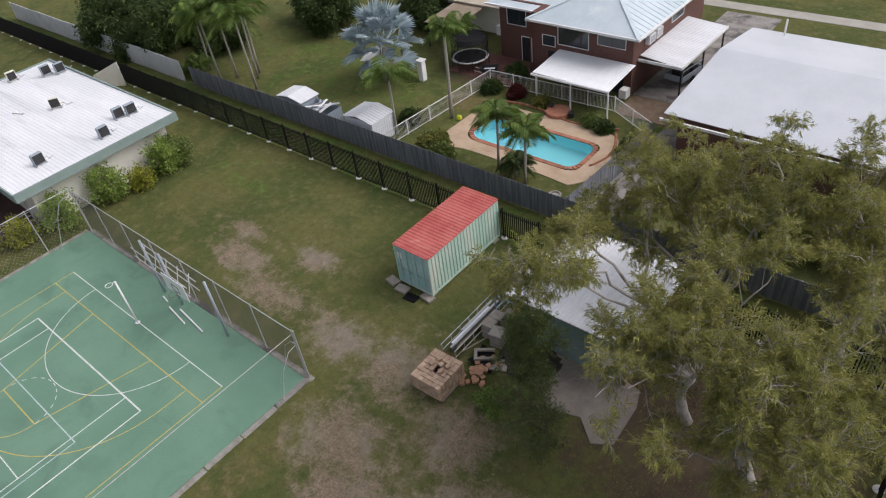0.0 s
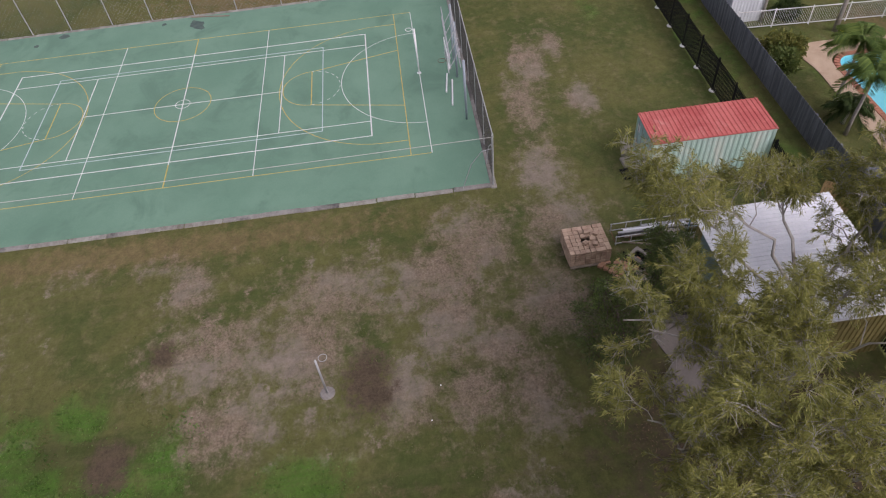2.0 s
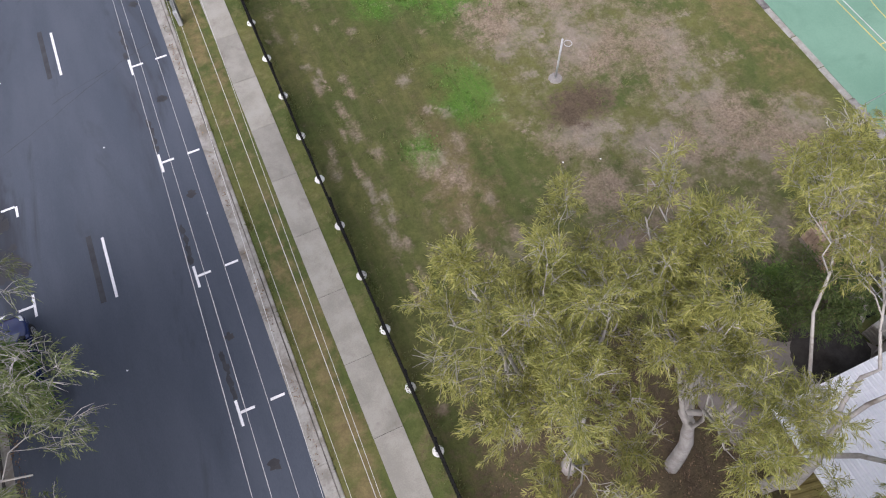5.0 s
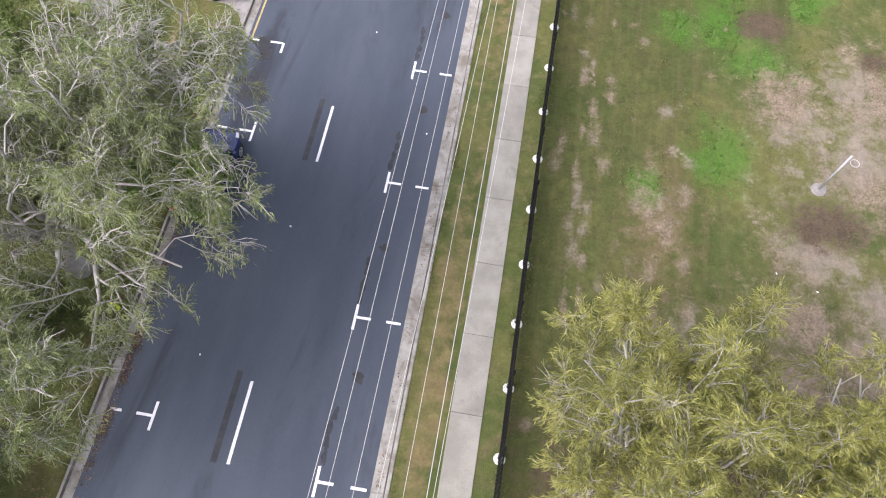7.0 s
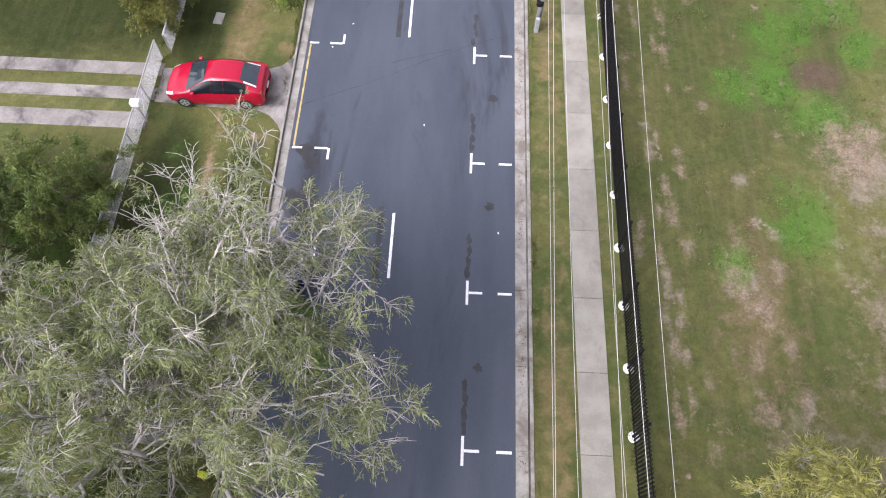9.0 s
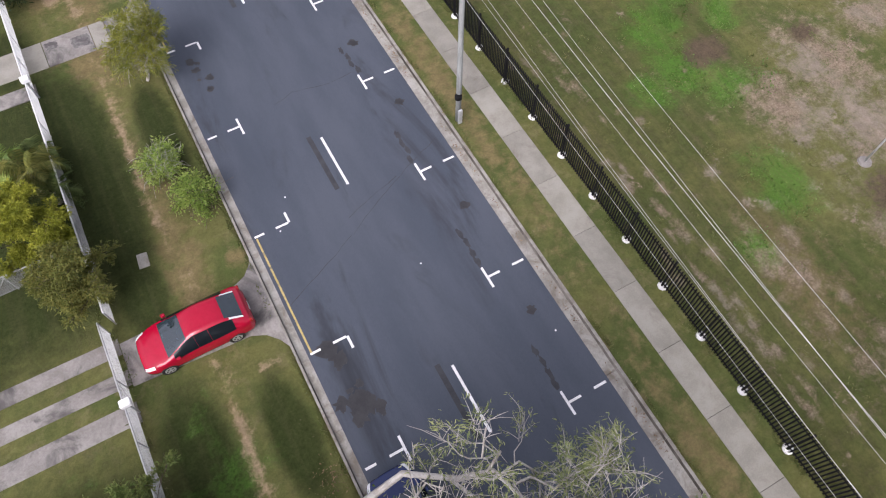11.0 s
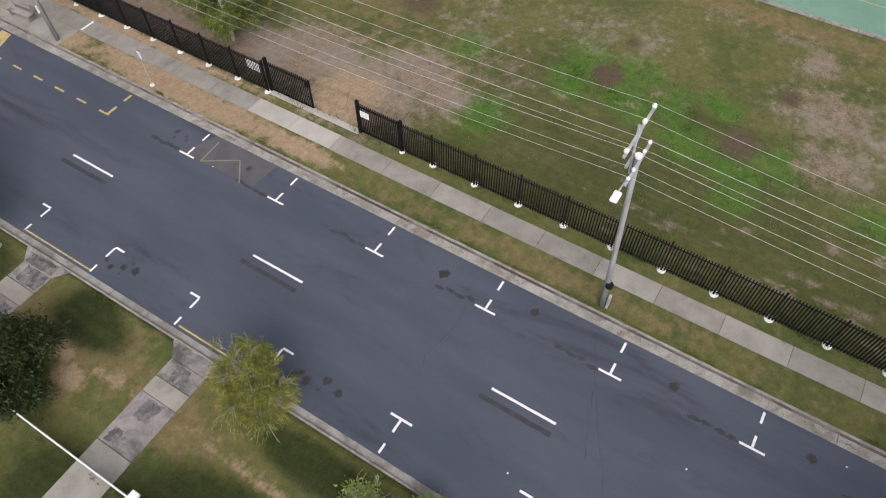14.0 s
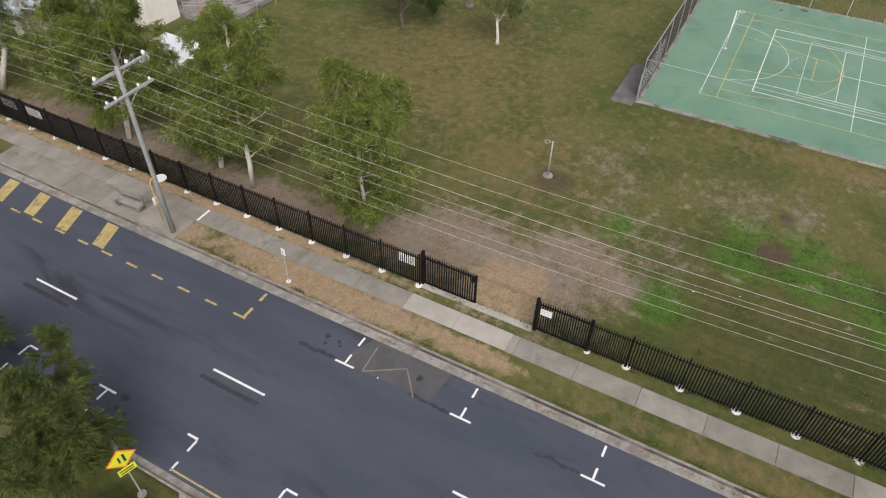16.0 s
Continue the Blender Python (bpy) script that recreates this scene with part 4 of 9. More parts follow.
solo("concrete_slab", Geo().box(-25.5, -19.6, -25.7, -24.15, -0.1, 0.09, 0.03), surface("dark_slab_concrete", (0.10, 0.10, 0.10), (0.16, 0.155, 0.15), 1, 14, 0.95, stain=(0.07, 0.07, 0.07)),
     "dark weathered concrete slab beside the court", "slab", kind="structure")


def netball_post(at, rz, label):
    t = thing("netball_post", label, "netball post", at, rz, "netball posts")
    part("pole", Geo().tube([(0, 0, 0), (0, 0, 3.05)], 0.05, 10), WHITE, t, smooth=True)
    part("base_plate", Geo().disc(0, 0, 0, 0.02, 0.14), WHITE, t)
    ring = [(math.cos(a) * 0.19, -0.34 + math.sin(a) * 0.19, 3.05) for a in [2 * math.pi * i / 16 for i in range(17)]]
    part("ring", Geo().tube(ring, 0.016, 6, False), WHITE, t, smooth=True)
    part("ring_arm", Geo().tube([(0, 0, 3.05), (0, -0.15, 3.05)], 0.02, 6), WHITE, t)


netball_post((-31.45, 9.3, 0.03), 0, "white netball post with ring on the green court")
netball_post((-31.35, -20.2, 0.03), 180, "white netball post with ring on the green court")
rack = thing("basketball_backboard", "white basketball backboard on a folding grey steel frame", "backboard", (0, 11.6, 0.03))
for x, h in ((-32.3, 3.85), (-30.5, 3.7), (-26.2, 3.85)):
    part("post", Geo().tube([(x, 0, 0), (x, 0, h)], 0.07, 10), TIN_GREY, rack, smooth=True)
for z0, y0 in ((3.75, 0.0), (3.15, 0.0), (3.75, -0.55), (3.15, -0.55)):
    part("frame_rail", Geo().tube([(-32.3, y0, z0), (-26.9, y0 - 0.1, z0 - 0.15)], 0.03, 6), GALV, rack)
for i in range(5):
    x = -31.8 + 1.05 * i
    part("frame_brace", Geo().tube([(x, 0, 3.75), (x + 0.6, -0.6, 3.12)], 0.022, 6), GALV, rack)
bb = part("board", Geo().box(-29.0, -27.0, -0.78, -0.74, 2.65, 3.75, 0.01), WHITE, rack, "white backboard panel")
for g in (Geo().box(-28.32, -27.68, -0.79, -0.783, 2.86, 2.9), Geo().box(-28.32, -27.68, -0.79, -0.783, 3.28, 3.32), Geo().box(-28.32, -28.28, -0.79, -0.783, 2.9, 3.28), Geo().box(-27.72, -27.68, -0.79, -0.783, 2.9, 3.28)):
    part("target_line", g, INK, bb)
part("ring", Geo().tube([(-28 + math.cos(a) * 0.22, -1.04 + math.sin(a) * 0.22, 2.88) for a in [2 * math.pi * i / 14 for i in range(15)]], 0.014, 6, False), RUST, rack)
for a, b in (((-30.9, 11.0, 0.08), (-29.0, 10.75, 0.08)), ((-30.2, 11.25, 0.08), (-27.6, 10.95, 0.08)), ((-32.0, 11.3, 0.08), (-31.4, 11.2, 0.08))):
    solo("steel_tube", Geo().tube([a, b], 0.05, 8), WHITE, "white painted steel tube lying on the court", "tube", group="tubes on the court")


def field_post(at, rz):
    t = thing("goal_post", "small grey goal post in a round concrete footing", "goal post", at, rz, "goal posts on the grass")
    part("pole", Geo().tube([(0, 0, 0), (0, 0, 2.45)], 0.045, 8), PALE_WIRE, t, smooth=True)
    part("footing", Geo().disc(0, 0, -0.05, 0.07, 0.34, 12, 0.28), OLD_CONC, t)
    part("ring", Geo().tube([(math.cos(a) * 0.17, -0.3 + math.sin(a) * 0.17, 2.42) for a in [2 * math.pi * i / 12 for i in range(13)]], 0.014, 5, False), PALE_WIRE, t)


field_post((-9.38, 3.52, 0), 200)
field_post((-9.43, -26.3, 0), 20)

# ---- black steel school fence ----
PANEL = 2.44
panel = thing("steel_fence_panel", "black tubular steel fence panel with spear pickets", "fence panel", (2.13, -0.85, 0), 90, "school boundary fence")
PICKET = Geo().box(-0.027, 0.027, -0.016, 0.016, 0.08, 2.0).add([(-0.027, -0.016, 2.0), (0.027, -0.016, 2.0), (0.027, 0.016, 2.0), (-0.027, 0.016, 2.0), (0, 0, 2.08)],
                                                                     [(0, 1, 4), (1, 2, 4), (2, 3, 4), (3, 0, 4)]).mesh("picket", BLACK)
post = part("post", Geo().box(-0.04, 0.04, -0.04, 0.04, 0, 2.12, 0.006), BLACK, panel)
part("post_cap", Geo().box(-0.045, 0.045, -0.045, 0.045, 2.12, 2.15), BLACK, post)
part("footing", Geo().disc(0.02, 0.03, -0.08, 0.05, 0.25, 11, 0.19), FOOT, panel, "pale round concrete footing")
for z in (0.2, 1.82):
    part("rail", Geo().box(0.04, PANEL - 0.04, -0.02, 0.02, z, z + 0.04), BLACK, panel)
for i in range(17):
    part("picket", PICKET, None, panel, at=(0.135 + 0.1356 * i, 0, 0))
spots = [(2.13, -0.85 + PANEL * k, 90) for k in range(-7, 11) if k != 0]
spots += [(2.13, -19.78, 90, 0.78)]
spots += [(2.2, -28.6 - 2.2 * k, -90, 0.9) for k in range(0, 20)]
spots += [(-18.62 + 2.43 * k, 25.9, 0) for k in range(-30, 9)]
for x, y, r, *k in spots:
    tilt = rng.uniform(-0.6, 0.6)
    copy_thing(panel, pose(x, y, 0, tilt, 0, r) @ Matrix.Diagonal((k[0] if k else 1, 1, 1, 1)))
gate = thing("sliding_gate", "black steel sliding gate standing part open", "gate", (2.02, -28.45, 0), 90)
for x0, x1, n in ((0.0, 2.9, 22),):
    part("gate_frame", Geo().box(x0, x1, -0.03, 0.03, 0.1, 0.18).box(x0, x1, -0.03, 0.03, 1.8, 1.88).box(x0, x0 + 0.06, -0.03, 0.03, 0.18, 1.8).box(x1 - 0.06, x1, -0.03, 0.03, 0.1, 2.0), BLACK, gate)
    for i in range(n):
        part("picket", PICKET, None, gate, at=(x0 + 0.1 + (x1 - x0 - 0.2) * i / (n - 1), 0, 0.02))
    part("lock_box", Geo().box(x1 - 0.3, x1 - 0.06, -0.04, 0.04, 1.5, 1.75, 0.01), BLACK, gate)
part("post", Geo().box(-0.12, 0.02, -0.1, 0.1, 0, 2.25, 0.01), BLACK, gate)
gate2 = thing("fixed_gate_leaf", "black steel fixed gate leaf on a heavy post", "gate", (2.1, -22.4, 0), 90)
part("post", Geo().box(-0.1, 0.06, -0.08, 0.08, 0, 2.2, 0.01), BLACK, gate2)
for z in (0.1, 1.8):
    part("rail", Geo().box(0.06, 2.65, -0.03, 0.03, z, z + 0.08), BLACK, gate2)
for i in range(22):
    part("picket", PICKET, None, gate2, at=(0.12 + 0.115 * i, 0, 0.02))
part("guide_post", Geo().box(2.5, 2.66, -0.09, 0.09, 0, 2.1, 0.01), BLACK, gate2)
solo("gate_track", Geo().box(1.95, 2.32, -28.5, -22.45, -0.1, 0.04, 0.01), PALE_PATH, "pale concrete strip under the gate", "threshold", kind="structure")


def fence_sign(y, w=0.75, h=0.5, z=1.45):
    s = thing("notice_sign", "white notice board fixed to the black fence", "sign", (2.18, y, z), 90, "signs on the fence")
    part("sheet", Geo().box(-w / 2, w / 2, -0.012, 0.0, -h / 2, h / 2), SIGN_WHITE, s)
    for i in range(4):
        part("text_bar", Geo().box(-w * 0.38, w * (0.38 - 0.1 * (i % 2)), -0.016, -0.0125, h * (0.3 - 0.18 * i), h * (0.33 - 0.18 * i)), GALV, s)


fence_sign(-29.3, 0.95, 0.6, 1.5)
fence_sign(-21.95, 0.55, 0.4, 1.5)
fence_sign(-56.3, 1.3, 0.6, 1.4)
fence_sign(-58.6, 1.3, 0.6, 1.4)


# ---- trees ----
class Tree:
    """Grows tapered limbs; leaves hang round the twigs."""

    def __init__(self, seed):
        self.r = random.Random(seed)
        self.np = np.random.RandomState(seed)
        self.limbs, self.tips = [], []

    def limb(self, p, d, length, radius, level, last, up=0.1, wob=0.22, kids=(3, 5), spread=(28, 58), shrink=0.66, tip=0.35):
        r = self.r
        n = 5 if level < last else 4
        pts, rad = [p.copy()], [radius]
        dirs = [d.copy()]
        for i in range(n):
            d = (d + Vector((r.gauss(0, wob), r.gauss(0, wob), r.gauss(0, wob) + up))).normalized()
            p = p + d * (length / n)
            pts.append(p.copy())
            dirs.append(d.copy())
            rad.append(radius * (1 - (1 - tip) * (i + 1) / n))
        self.limbs.append((pts, rad, level))
        if level >= last - 1:
            for q, e in zip(pts[2:], dirs[2:]):
                self.tips.append((q, e))
        if level < last:
            for k in range(r.randint(*kids)):
                u = 0.3 + 0.7 * (k + r.random()) / kids[1] if level else 0.45 + 0.55 * r.random()
                u = min(u, 1.0)
                i = min(int(u * n), n - 1)
                f = u * n - i
                q = pts[i].lerp(pts[i + 1], min(f, 1))
                e = dirs[i + 1]
                a = e.cross(Vector((r.gauss(0, 1), r.gauss(0, 1), r.gauss(0, 1)))).normalized()
                c = (Matrix.Rotation(radians(r.uniform(*spread)), 3, a) @ e).normalized()
                self.limb(q, c, length * shrink * r.uniform(0.75, 1.15), max(rad[i] * 0.62, 0.012), level + 1, last, up, wob * 1.1, kids, spread, shrink, tip)

    def bark_geo(self):
        g = Geo()
        for pts, rad, level in self.limbs:
            g.tube(pts, rad, 8 if level == 0 else (6 if level == 1 else (4 if level == 2 else 3)), level < 1)
        return g

    def leaf_mesh(self, name, material, per_tip, size, width, droop, scatter, limit=60000, point=0.8):
        P = np.array([t[0] for t in self.tips])
        D = np.array([t[1] for t in self.tips])
        n = min(len(P) * per_tip, limit)
        pick = self.np.randint(0, len(P), n)
        base = P[pick] + self.np.normal(0, scatter, (n, 3))
        d = D[pick] * 0.7 + self.np.normal(0, point, (n, 3)) + np.array([0, 0, -droop])
        d /= np.linalg.norm(d, axis=1, keepdims=True)
        s = np.cross(d, self.np.normal(0, 1, (n, 3)))
        s /= np.linalg.norm(s, axis=1, keepdims=True)
        L = size * self.np.uniform(0.6, 1.4, (n, 1))
        w = L * width * self.np.uniform(0.7, 1.3, (n, 1))
        bend = np.array([0, 0, -0.15]) * L
        v = np.stack([base, base + d * L * 0.42 + s * w, base + d * L + bend], 1).reshape(-1, 3)
        return grid_mesh(name, v, np.arange(3 * n).reshape(n, 3), material)


def make_tree(name, label, at, seed, height, trunk, bark, leaf, lean=(0, 0), last=4, per_tip=14, size=0.24, width=0.2, droop=0.5, scatter=0.16,
              limbs=5, fork=0.35, spread=(28, 58), reach=0.62, up=0.08, wob=0.2, kids=(3, 4), group="", rz=0, limit=60000, point=0.8, shrink=0.66, category="tree"):
    t = Tree(seed)
    r = t.r
    p, d = Vector((0, 0, -0.1)), Vector((lean[0] * 0.5, lean[1] * 0.5, 1)).normalized()
    pts, rad = [p], [trunk * 1.35]
    n = 5
    for i in range(n):
        d = (d + Vector((r.gauss(0, 0.07) + lean[0] * 0.1, r.gauss(0, 0.07) + lean[1] * 0.1, 0.12))).normalized()
        p = p + d * (height * fork / n)
        pts.append(p.copy())
        rad.append(trunk * (1 - 0.35 * (i + 1) / n))
    t.limbs.append((pts, rad, 0))
    a0 = r.random() * 6.28
    for k in range(limbs):
        a = a0 + 6.283 * k / limbs + r.uniform(-0.4, 0.4)
        tilt = radians(r.uniform(18, 62)) if k else 0.1
        e = Vector((math.sin(tilt) * math.cos(a) + lean[0], math.sin(tilt) * math.sin(a) + lean[1], math.cos(tilt))).normalized()
        q = pts[-1] if k < 3 else pts[-2]
        t.limb(q, e, height * reach * r.uniform(0.7, 1.0), rad[-1] * r.uniform(0.5, 0.75), 1, last, up, wob, kids, spread, shrink)
    ob = thing(name, label, category, at, rz, group)
    part("trunk", t.bark_geo(), bark, ob, smooth=True)
    part("crown", t.leaf_mesh("crown", leaf, per_tip, size, width, droop, scatter, limit, point), None, ob)
    return ob


def crooked(r, a, b, n, rise, wob):
    """A crooked way from a to b that rises first and bends as old limbs do."""
    span = (b - a).length
    side = Vector((r.gauss(0, 1), r.gauss(0, 1), 0)) * span * 0.06
    pts = []
    for i in range(n + 1):
        u = i / n
        p = a.lerp(b, u) + Vector((0, 0, rise * span)) * (4 * u * (1 - u)) + side * math.sin(3.14 * u)
        if 0 < i < n:
            p += Vector((r.gauss(0, wob), r.gauss(0, wob), r.gauss(0, wob * 0.7)))
        pts.append(p)
    return pts


def gum_tree(label, at, seed, trunk, fork, ends, bark, leaf, group, leaves=60000, size=0.125, width=0.24, droop=0.7, bare=0.25, many=(7, 6, 7), twigs=6, leader=False, hang=0.12, spread=0.10, name="gum_tree", slim=1.0, tuft=None, start=0.2):
    """An old gum: a leaning trunk, long crooked limbs to the given ends, twigs with tufts of leaves and gaps between."""
    t = Tree(seed)
    r = t.r
    base = Vector(at)
    top = Vector(fork) - base
    pts = crooked(r, Vector((0, 0, -0.1)), top, 5, 0.0, 0.06)
    rad = [trunk * (1.3 - 0.55 * i / 5) for i in range(6)]
    t.limbs.append((pts, rad, 0))
    weights, spray_weights = [], []
    t.sprays = []

    def grow(pts, rad, level, vigour):
        dirs = [(pts[i + 1] - pts[i]).normalized() for i in range(len(pts) - 1)]
        n = len(dirs)
        span = sum((pts[i + 1] - pts[i]).length for i in range(n))
        if level >= 3:
            for i in range(1 if level == 4 else 2, n + 1):
                t.tips.append((pts[i], dirs[min(i, n - 1)]))
                weights.append(vigour * (1.0 if level == 4 else 0.15))
        if level == 4:
            return
        if tuft and level == 3:
            t.limbs.append((pts, rad, level))
            axis = (pts[-1] - pts[0]).normalized()
            for k in range(tuft["twigs"]):
                q = pts[0].lerp(pts[-1], r.uniform(0.35, 1.0))
                c = (axis * tuft["ahead"] + Vector((r.gauss(0, 0.6), r.gauss(0, 0.6), r.gauss(0.15, 0.5)))).normalized()
                ln = tuft["length"] * r.uniform(0.6, 1.25)
                m = q + c * ln * 0.5 + Vector((0, 0, 0.06 * ln))
                e = q + c * ln - Vector((0, 0, tuft["sag"] * ln))
                t.sprays.append((q, m, e))
                spray_weights.append(vigour)
                if r.random() < tuft["stems"]:
                    t.limbs.append(([q, m, e], [tuft["stem"], tuft["stem"] * 0.8, tuft["stem"] * 0.5], 4))
            return
        first = (start, 0.25, 0.5)[level - 1]
        for k in range(many[level - 1]):
            u = first + (1 - first) * (k + r.random()) / many[level - 1]
            i = min(int(u * n), n - 1)
            q = pts[i].lerp(pts[i + 1], min(u * n - i, 1.0))
            e = dirs[i]
            ax = e.cross(Vector((r.gauss(0, 1), r.gauss(0, 1), r.gauss(0, 1)))).normalized()
            c = (Matrix.Rotation(radians(r.uniform(24, 62)), 3, ax) @ e)
            c = (c + Vector((0, 0, (0.35, 0.12, -0.05)[level - 1]))).normalized()
            ln = span * (0.40, 0.46)[level - 1] * r.uniform(0.6, 1.2) * (1.2 - 0.62 * u) if level < 3 else r.uniform(0.3, 0.6)
            sub = crooked(r, q, q + c * ln, 4 if level < 3 else 3, (0.05, 0.02, -0.03)[level - 1], ln * 0.055)
            r0 = max(rad[i] * (0.58, 0.6, 0.6)[level - 1], 0.010)
            v = vigour
            if level == 2:
                v = 0.05 if r.random() < bare else r.choice((0.7, 1.0, 1.0, 1.3))
            grow(sub, [max(r0 * (1 - 0.6 * j / (len(sub) - 1)), 0.007) for j in range(len(sub))], level + 1, v)
        t.limbs.append((pts, rad, level))
        return

    for k, end in enumerate(ends):
        goal = Vector(end) - base
        if leader:
            # side limbs all the way up one trunk
            z = min(max(goal.z - 0.6 * goal.to_2d().length, 0.15 * top.z), top.z * 0.97)
            i = min(int(z / top.z * 5), 4)
            a = pts[i].lerp(pts[i + 1], z / top.z * 5 - i)
            way = crooked(r, a, goal, 5, 0.04, 0.07)
            r0 = trunk * 0.32
        else:
            a = pts[-1] if k % 3 else pts[-2]
            way = crooked(r, a, Vector((goal.x * 0.84 + a.x * 0.16, goal.y * 0.84 + a.y * 0.16, goal.z - 0.5)), 7, 0.10, 0.16)
            r0 = trunk * r.uniform(0.34, 0.48)
        last = len(way) - 1
        grow(way, [max(r0 * (1 - 0.82 * j / last), 0.02 * slim) for j in range(last + 1)], 1, 1.0)
    # the finest twigs
    for i in range(0, 0 if tuft else len(t.tips), twigs):
        q, e = t.tips[i]
        ln = r.uniform(0.25, 0.7)
        d = (e + Vector((r.gauss(0, 0.6), r.gauss(0, 0.6), r.gauss(0, 0.5)))).normalized()
        t.limbs.append(([q - e * 0.15, q + (e + d).normalized() * ln * 0.45, q + (e * 0.3 + d).normalized() * ln + Vector((0, 0, -0.18 * ln))], [0.009, 0.007, 0.005], 4))
    ob = thing(name, label, "shrub" if "shrub" in name else "tree", at, 0, group)
    part("trunk", t.bark_geo(), bark, ob, smooth=True)
    n = leaves
    if tuft:
        S = np.array([[tuple(p) for p in spray] for spray in t.sprays])
        w = np.array(spray_weights)
        pick = t.np.choice(len(S), n, p=w / w.sum())
        u = t.np.uniform(0.12, 1.0, (n, 1)) ** 0.8
        a, m, e = S[pick, 0], S[pick, 1], S[pick, 2]
        foot = a * (1 - u) ** 2 + 2 * m * u * (1 - u) + e * u * u + t.np.normal(0, spread, (n, 3))
        run = 2 * (1 - u) * (m - a) + 2 * u * (e - m)
        run /= np.linalg.norm(run, axis=1, keepdims=True)
        d = run * tuft["along"] + t.np.normal(0, 0.5, (n, 3)) + np.array([0, 0, -droop])
    else:
        P = np.array([q for q, e in t.tips])
        D = np.array([e for q, e in t.tips])
        w = np.array(weights)
        pick = t.np.choice(len(P), n, p=w / w.sum())
        off = t.np.normal(0, spread, (n, 3)) * np.array([1, 1, 0.8]) - np.array([0, 0, hang])
        foot = P[pick] + off
        d = D[pick] * 0.5 + t.np.normal(0, 0.65, (n, 3)) + np.array([0, 0, -droop])
    d /= np.linalg.norm(d, axis=1, keepdims=True)
    s = np.cross(d, t.np.normal(0, 1, (n, 3)))
    s /= np.linalg.norm(s, axis=1, keepdims=True)
    L = size * t.np.uniform(0.6, 1.4, (n, 1))
    wd = L * width * t.np.uniform(0.7, 1.3, (n, 1))
    v = np.stack([foot, foot + d * L * 0.42 + s * wd, foot + d * L + np.array([0, 0, -0.15]) * L], 1).reshape(-1, 3)
    part("crown", grid_mesh("crown", v, np.arange(3 * n).reshape(n, 3), leaf), None, ob)
    return ob


L1 = "large gum tree with pale limbs and thin olive leaves"
G1 = "gum trees by the shed"
TG = dict(bark=BARK_GUM, leaf=GUM_LEAF, group=G1, size=0.165, width=0.115, droop=0.25, spread=0.030, many=(6, 5, 1), bare=0.10,
          tuft=dict(twigs=12, ahead=0.5, length=0.5, sag=0.10, stems=0.8, stem=0.0075, along=0.9))
gum_tree(L1, (-1.7, 18.6, 0), 11, 0.23, (-1.9, 17.7, 3.4), ((-1.6, 13.2, 8.2), (0.4, 13.6, 8.4), (1.0, 15.6, 8.8), (-3.4, 14.4, 9.0), (0.6, 19.8, 9.4), (-0.8, 15.4, 10.0), (0.9, 17.6, 8.2), (-0.2, 17.6, 10.0), (-2.4, 16.6, 9.8), (0.2, 12.9, 8.0), (-3.0, 12.9, 7.6)), **{**TG, "leaves": 92000, "many": (5, 5, 1)})
gum_tree(L1, (-4.9, 20.0, 0), 12, 0.21, (-4.7, 18.9, 4.0), ((-5.2, 13.4, 8.4), (-6.6, 14.6, 8.8), (-4.2, 15.8, 9.2), (-2.8, 20.6, 9.8), (-6.4, 16.0, 9.2), (-4.8, 17.8, 9.8), (-6.2, 12.9, 7.8), (-5.2, 20.6, 9.2)), **{**TG, "leaves": 66000, "many": (5, 5, 1)})
gum_tree("gum tree with crooked limbs reaching over the white shed roof", (-7.2, 21.8, 0), 13, 0.19, (-7.8, 21.2, 4.4), ((-10.2, 14.8, 9.6), (-11.0, 16.4, 8.2), (-11.6, 20.4, 7.8), (-9.4, 25.0, 9.2)), **{**TG, "leaves": 54000, "many": (8, 5, 1), "bare": 0.05, "start": 0.56})
gum_tree(L1, (-5.8, 24.2, 0), 14, 0.25, (-6.2, 24.6, 3.6), ((-10.4, 25.4, 8.2), (-11.4, 23.6, 7.4), (-7.4, 27.8, 8.4), (-5.0, 26.0, 10.2), (-3.2, 23.8, 9.8), (-8.4, 22.4, 9.4), (-5.6, 28.4, 9.4), (-9.8, 27.2, 8.4)), **{**TG, "leaves": 110000, "bare": 0.03, "many": (7, 5, 1)})
gum_tree(L1, (-1.2, 24.6, 0), 15, 0.25, (-1.0, 24.9, 3.4), ((1.2, 24.2, 8.8), (0.2, 28.0, 8.4), (-3.2, 27.6, 8.8), (-1.0, 22.0, 10.2), (1.0, 21.2, 8.8), (-2.2, 25.2, 10.4), (-1.6, 28.6, 9.6)), **{**TG, "leaves": 90000, "bare": 0.05, "many": (7, 5, 1)})
L2 = "street gum tree with white limbs and grey-green leaves"
G2 = "gum trees across the street"
SG = dict(bark=BARK_STREET, leaf=GUM_GREY, group=G2, leaves=80000, droop=0.5, bare=0.34, many=(7, 6, 1), size=0.14, width=0.18, spread=0.05,
          tuft=dict(twigs=10, ahead=0.55, length=0.55, sag=0.25, stems=0.9, stem=0.009, along=0.75))
gum_tree(L2, (18.6, 12.0, 0), 21, 0.33, (17.7, 11.8, 3.4), ((10.5, 11.2, 11.2), (10.4, 13.2, 10.2), (11.6, 10.8, 10.8), (11.8, 13.0, 9.4), (10.2, 14.5, 8.0), (11.6, 17.4, 8.6), (14.8, 13.0, 11.2), (15.8, 15.6, 11.4), (17.0, 12.2, 10.6), (20.4, 14.8, 10.6)), **{**SG, "leaves": 76000})
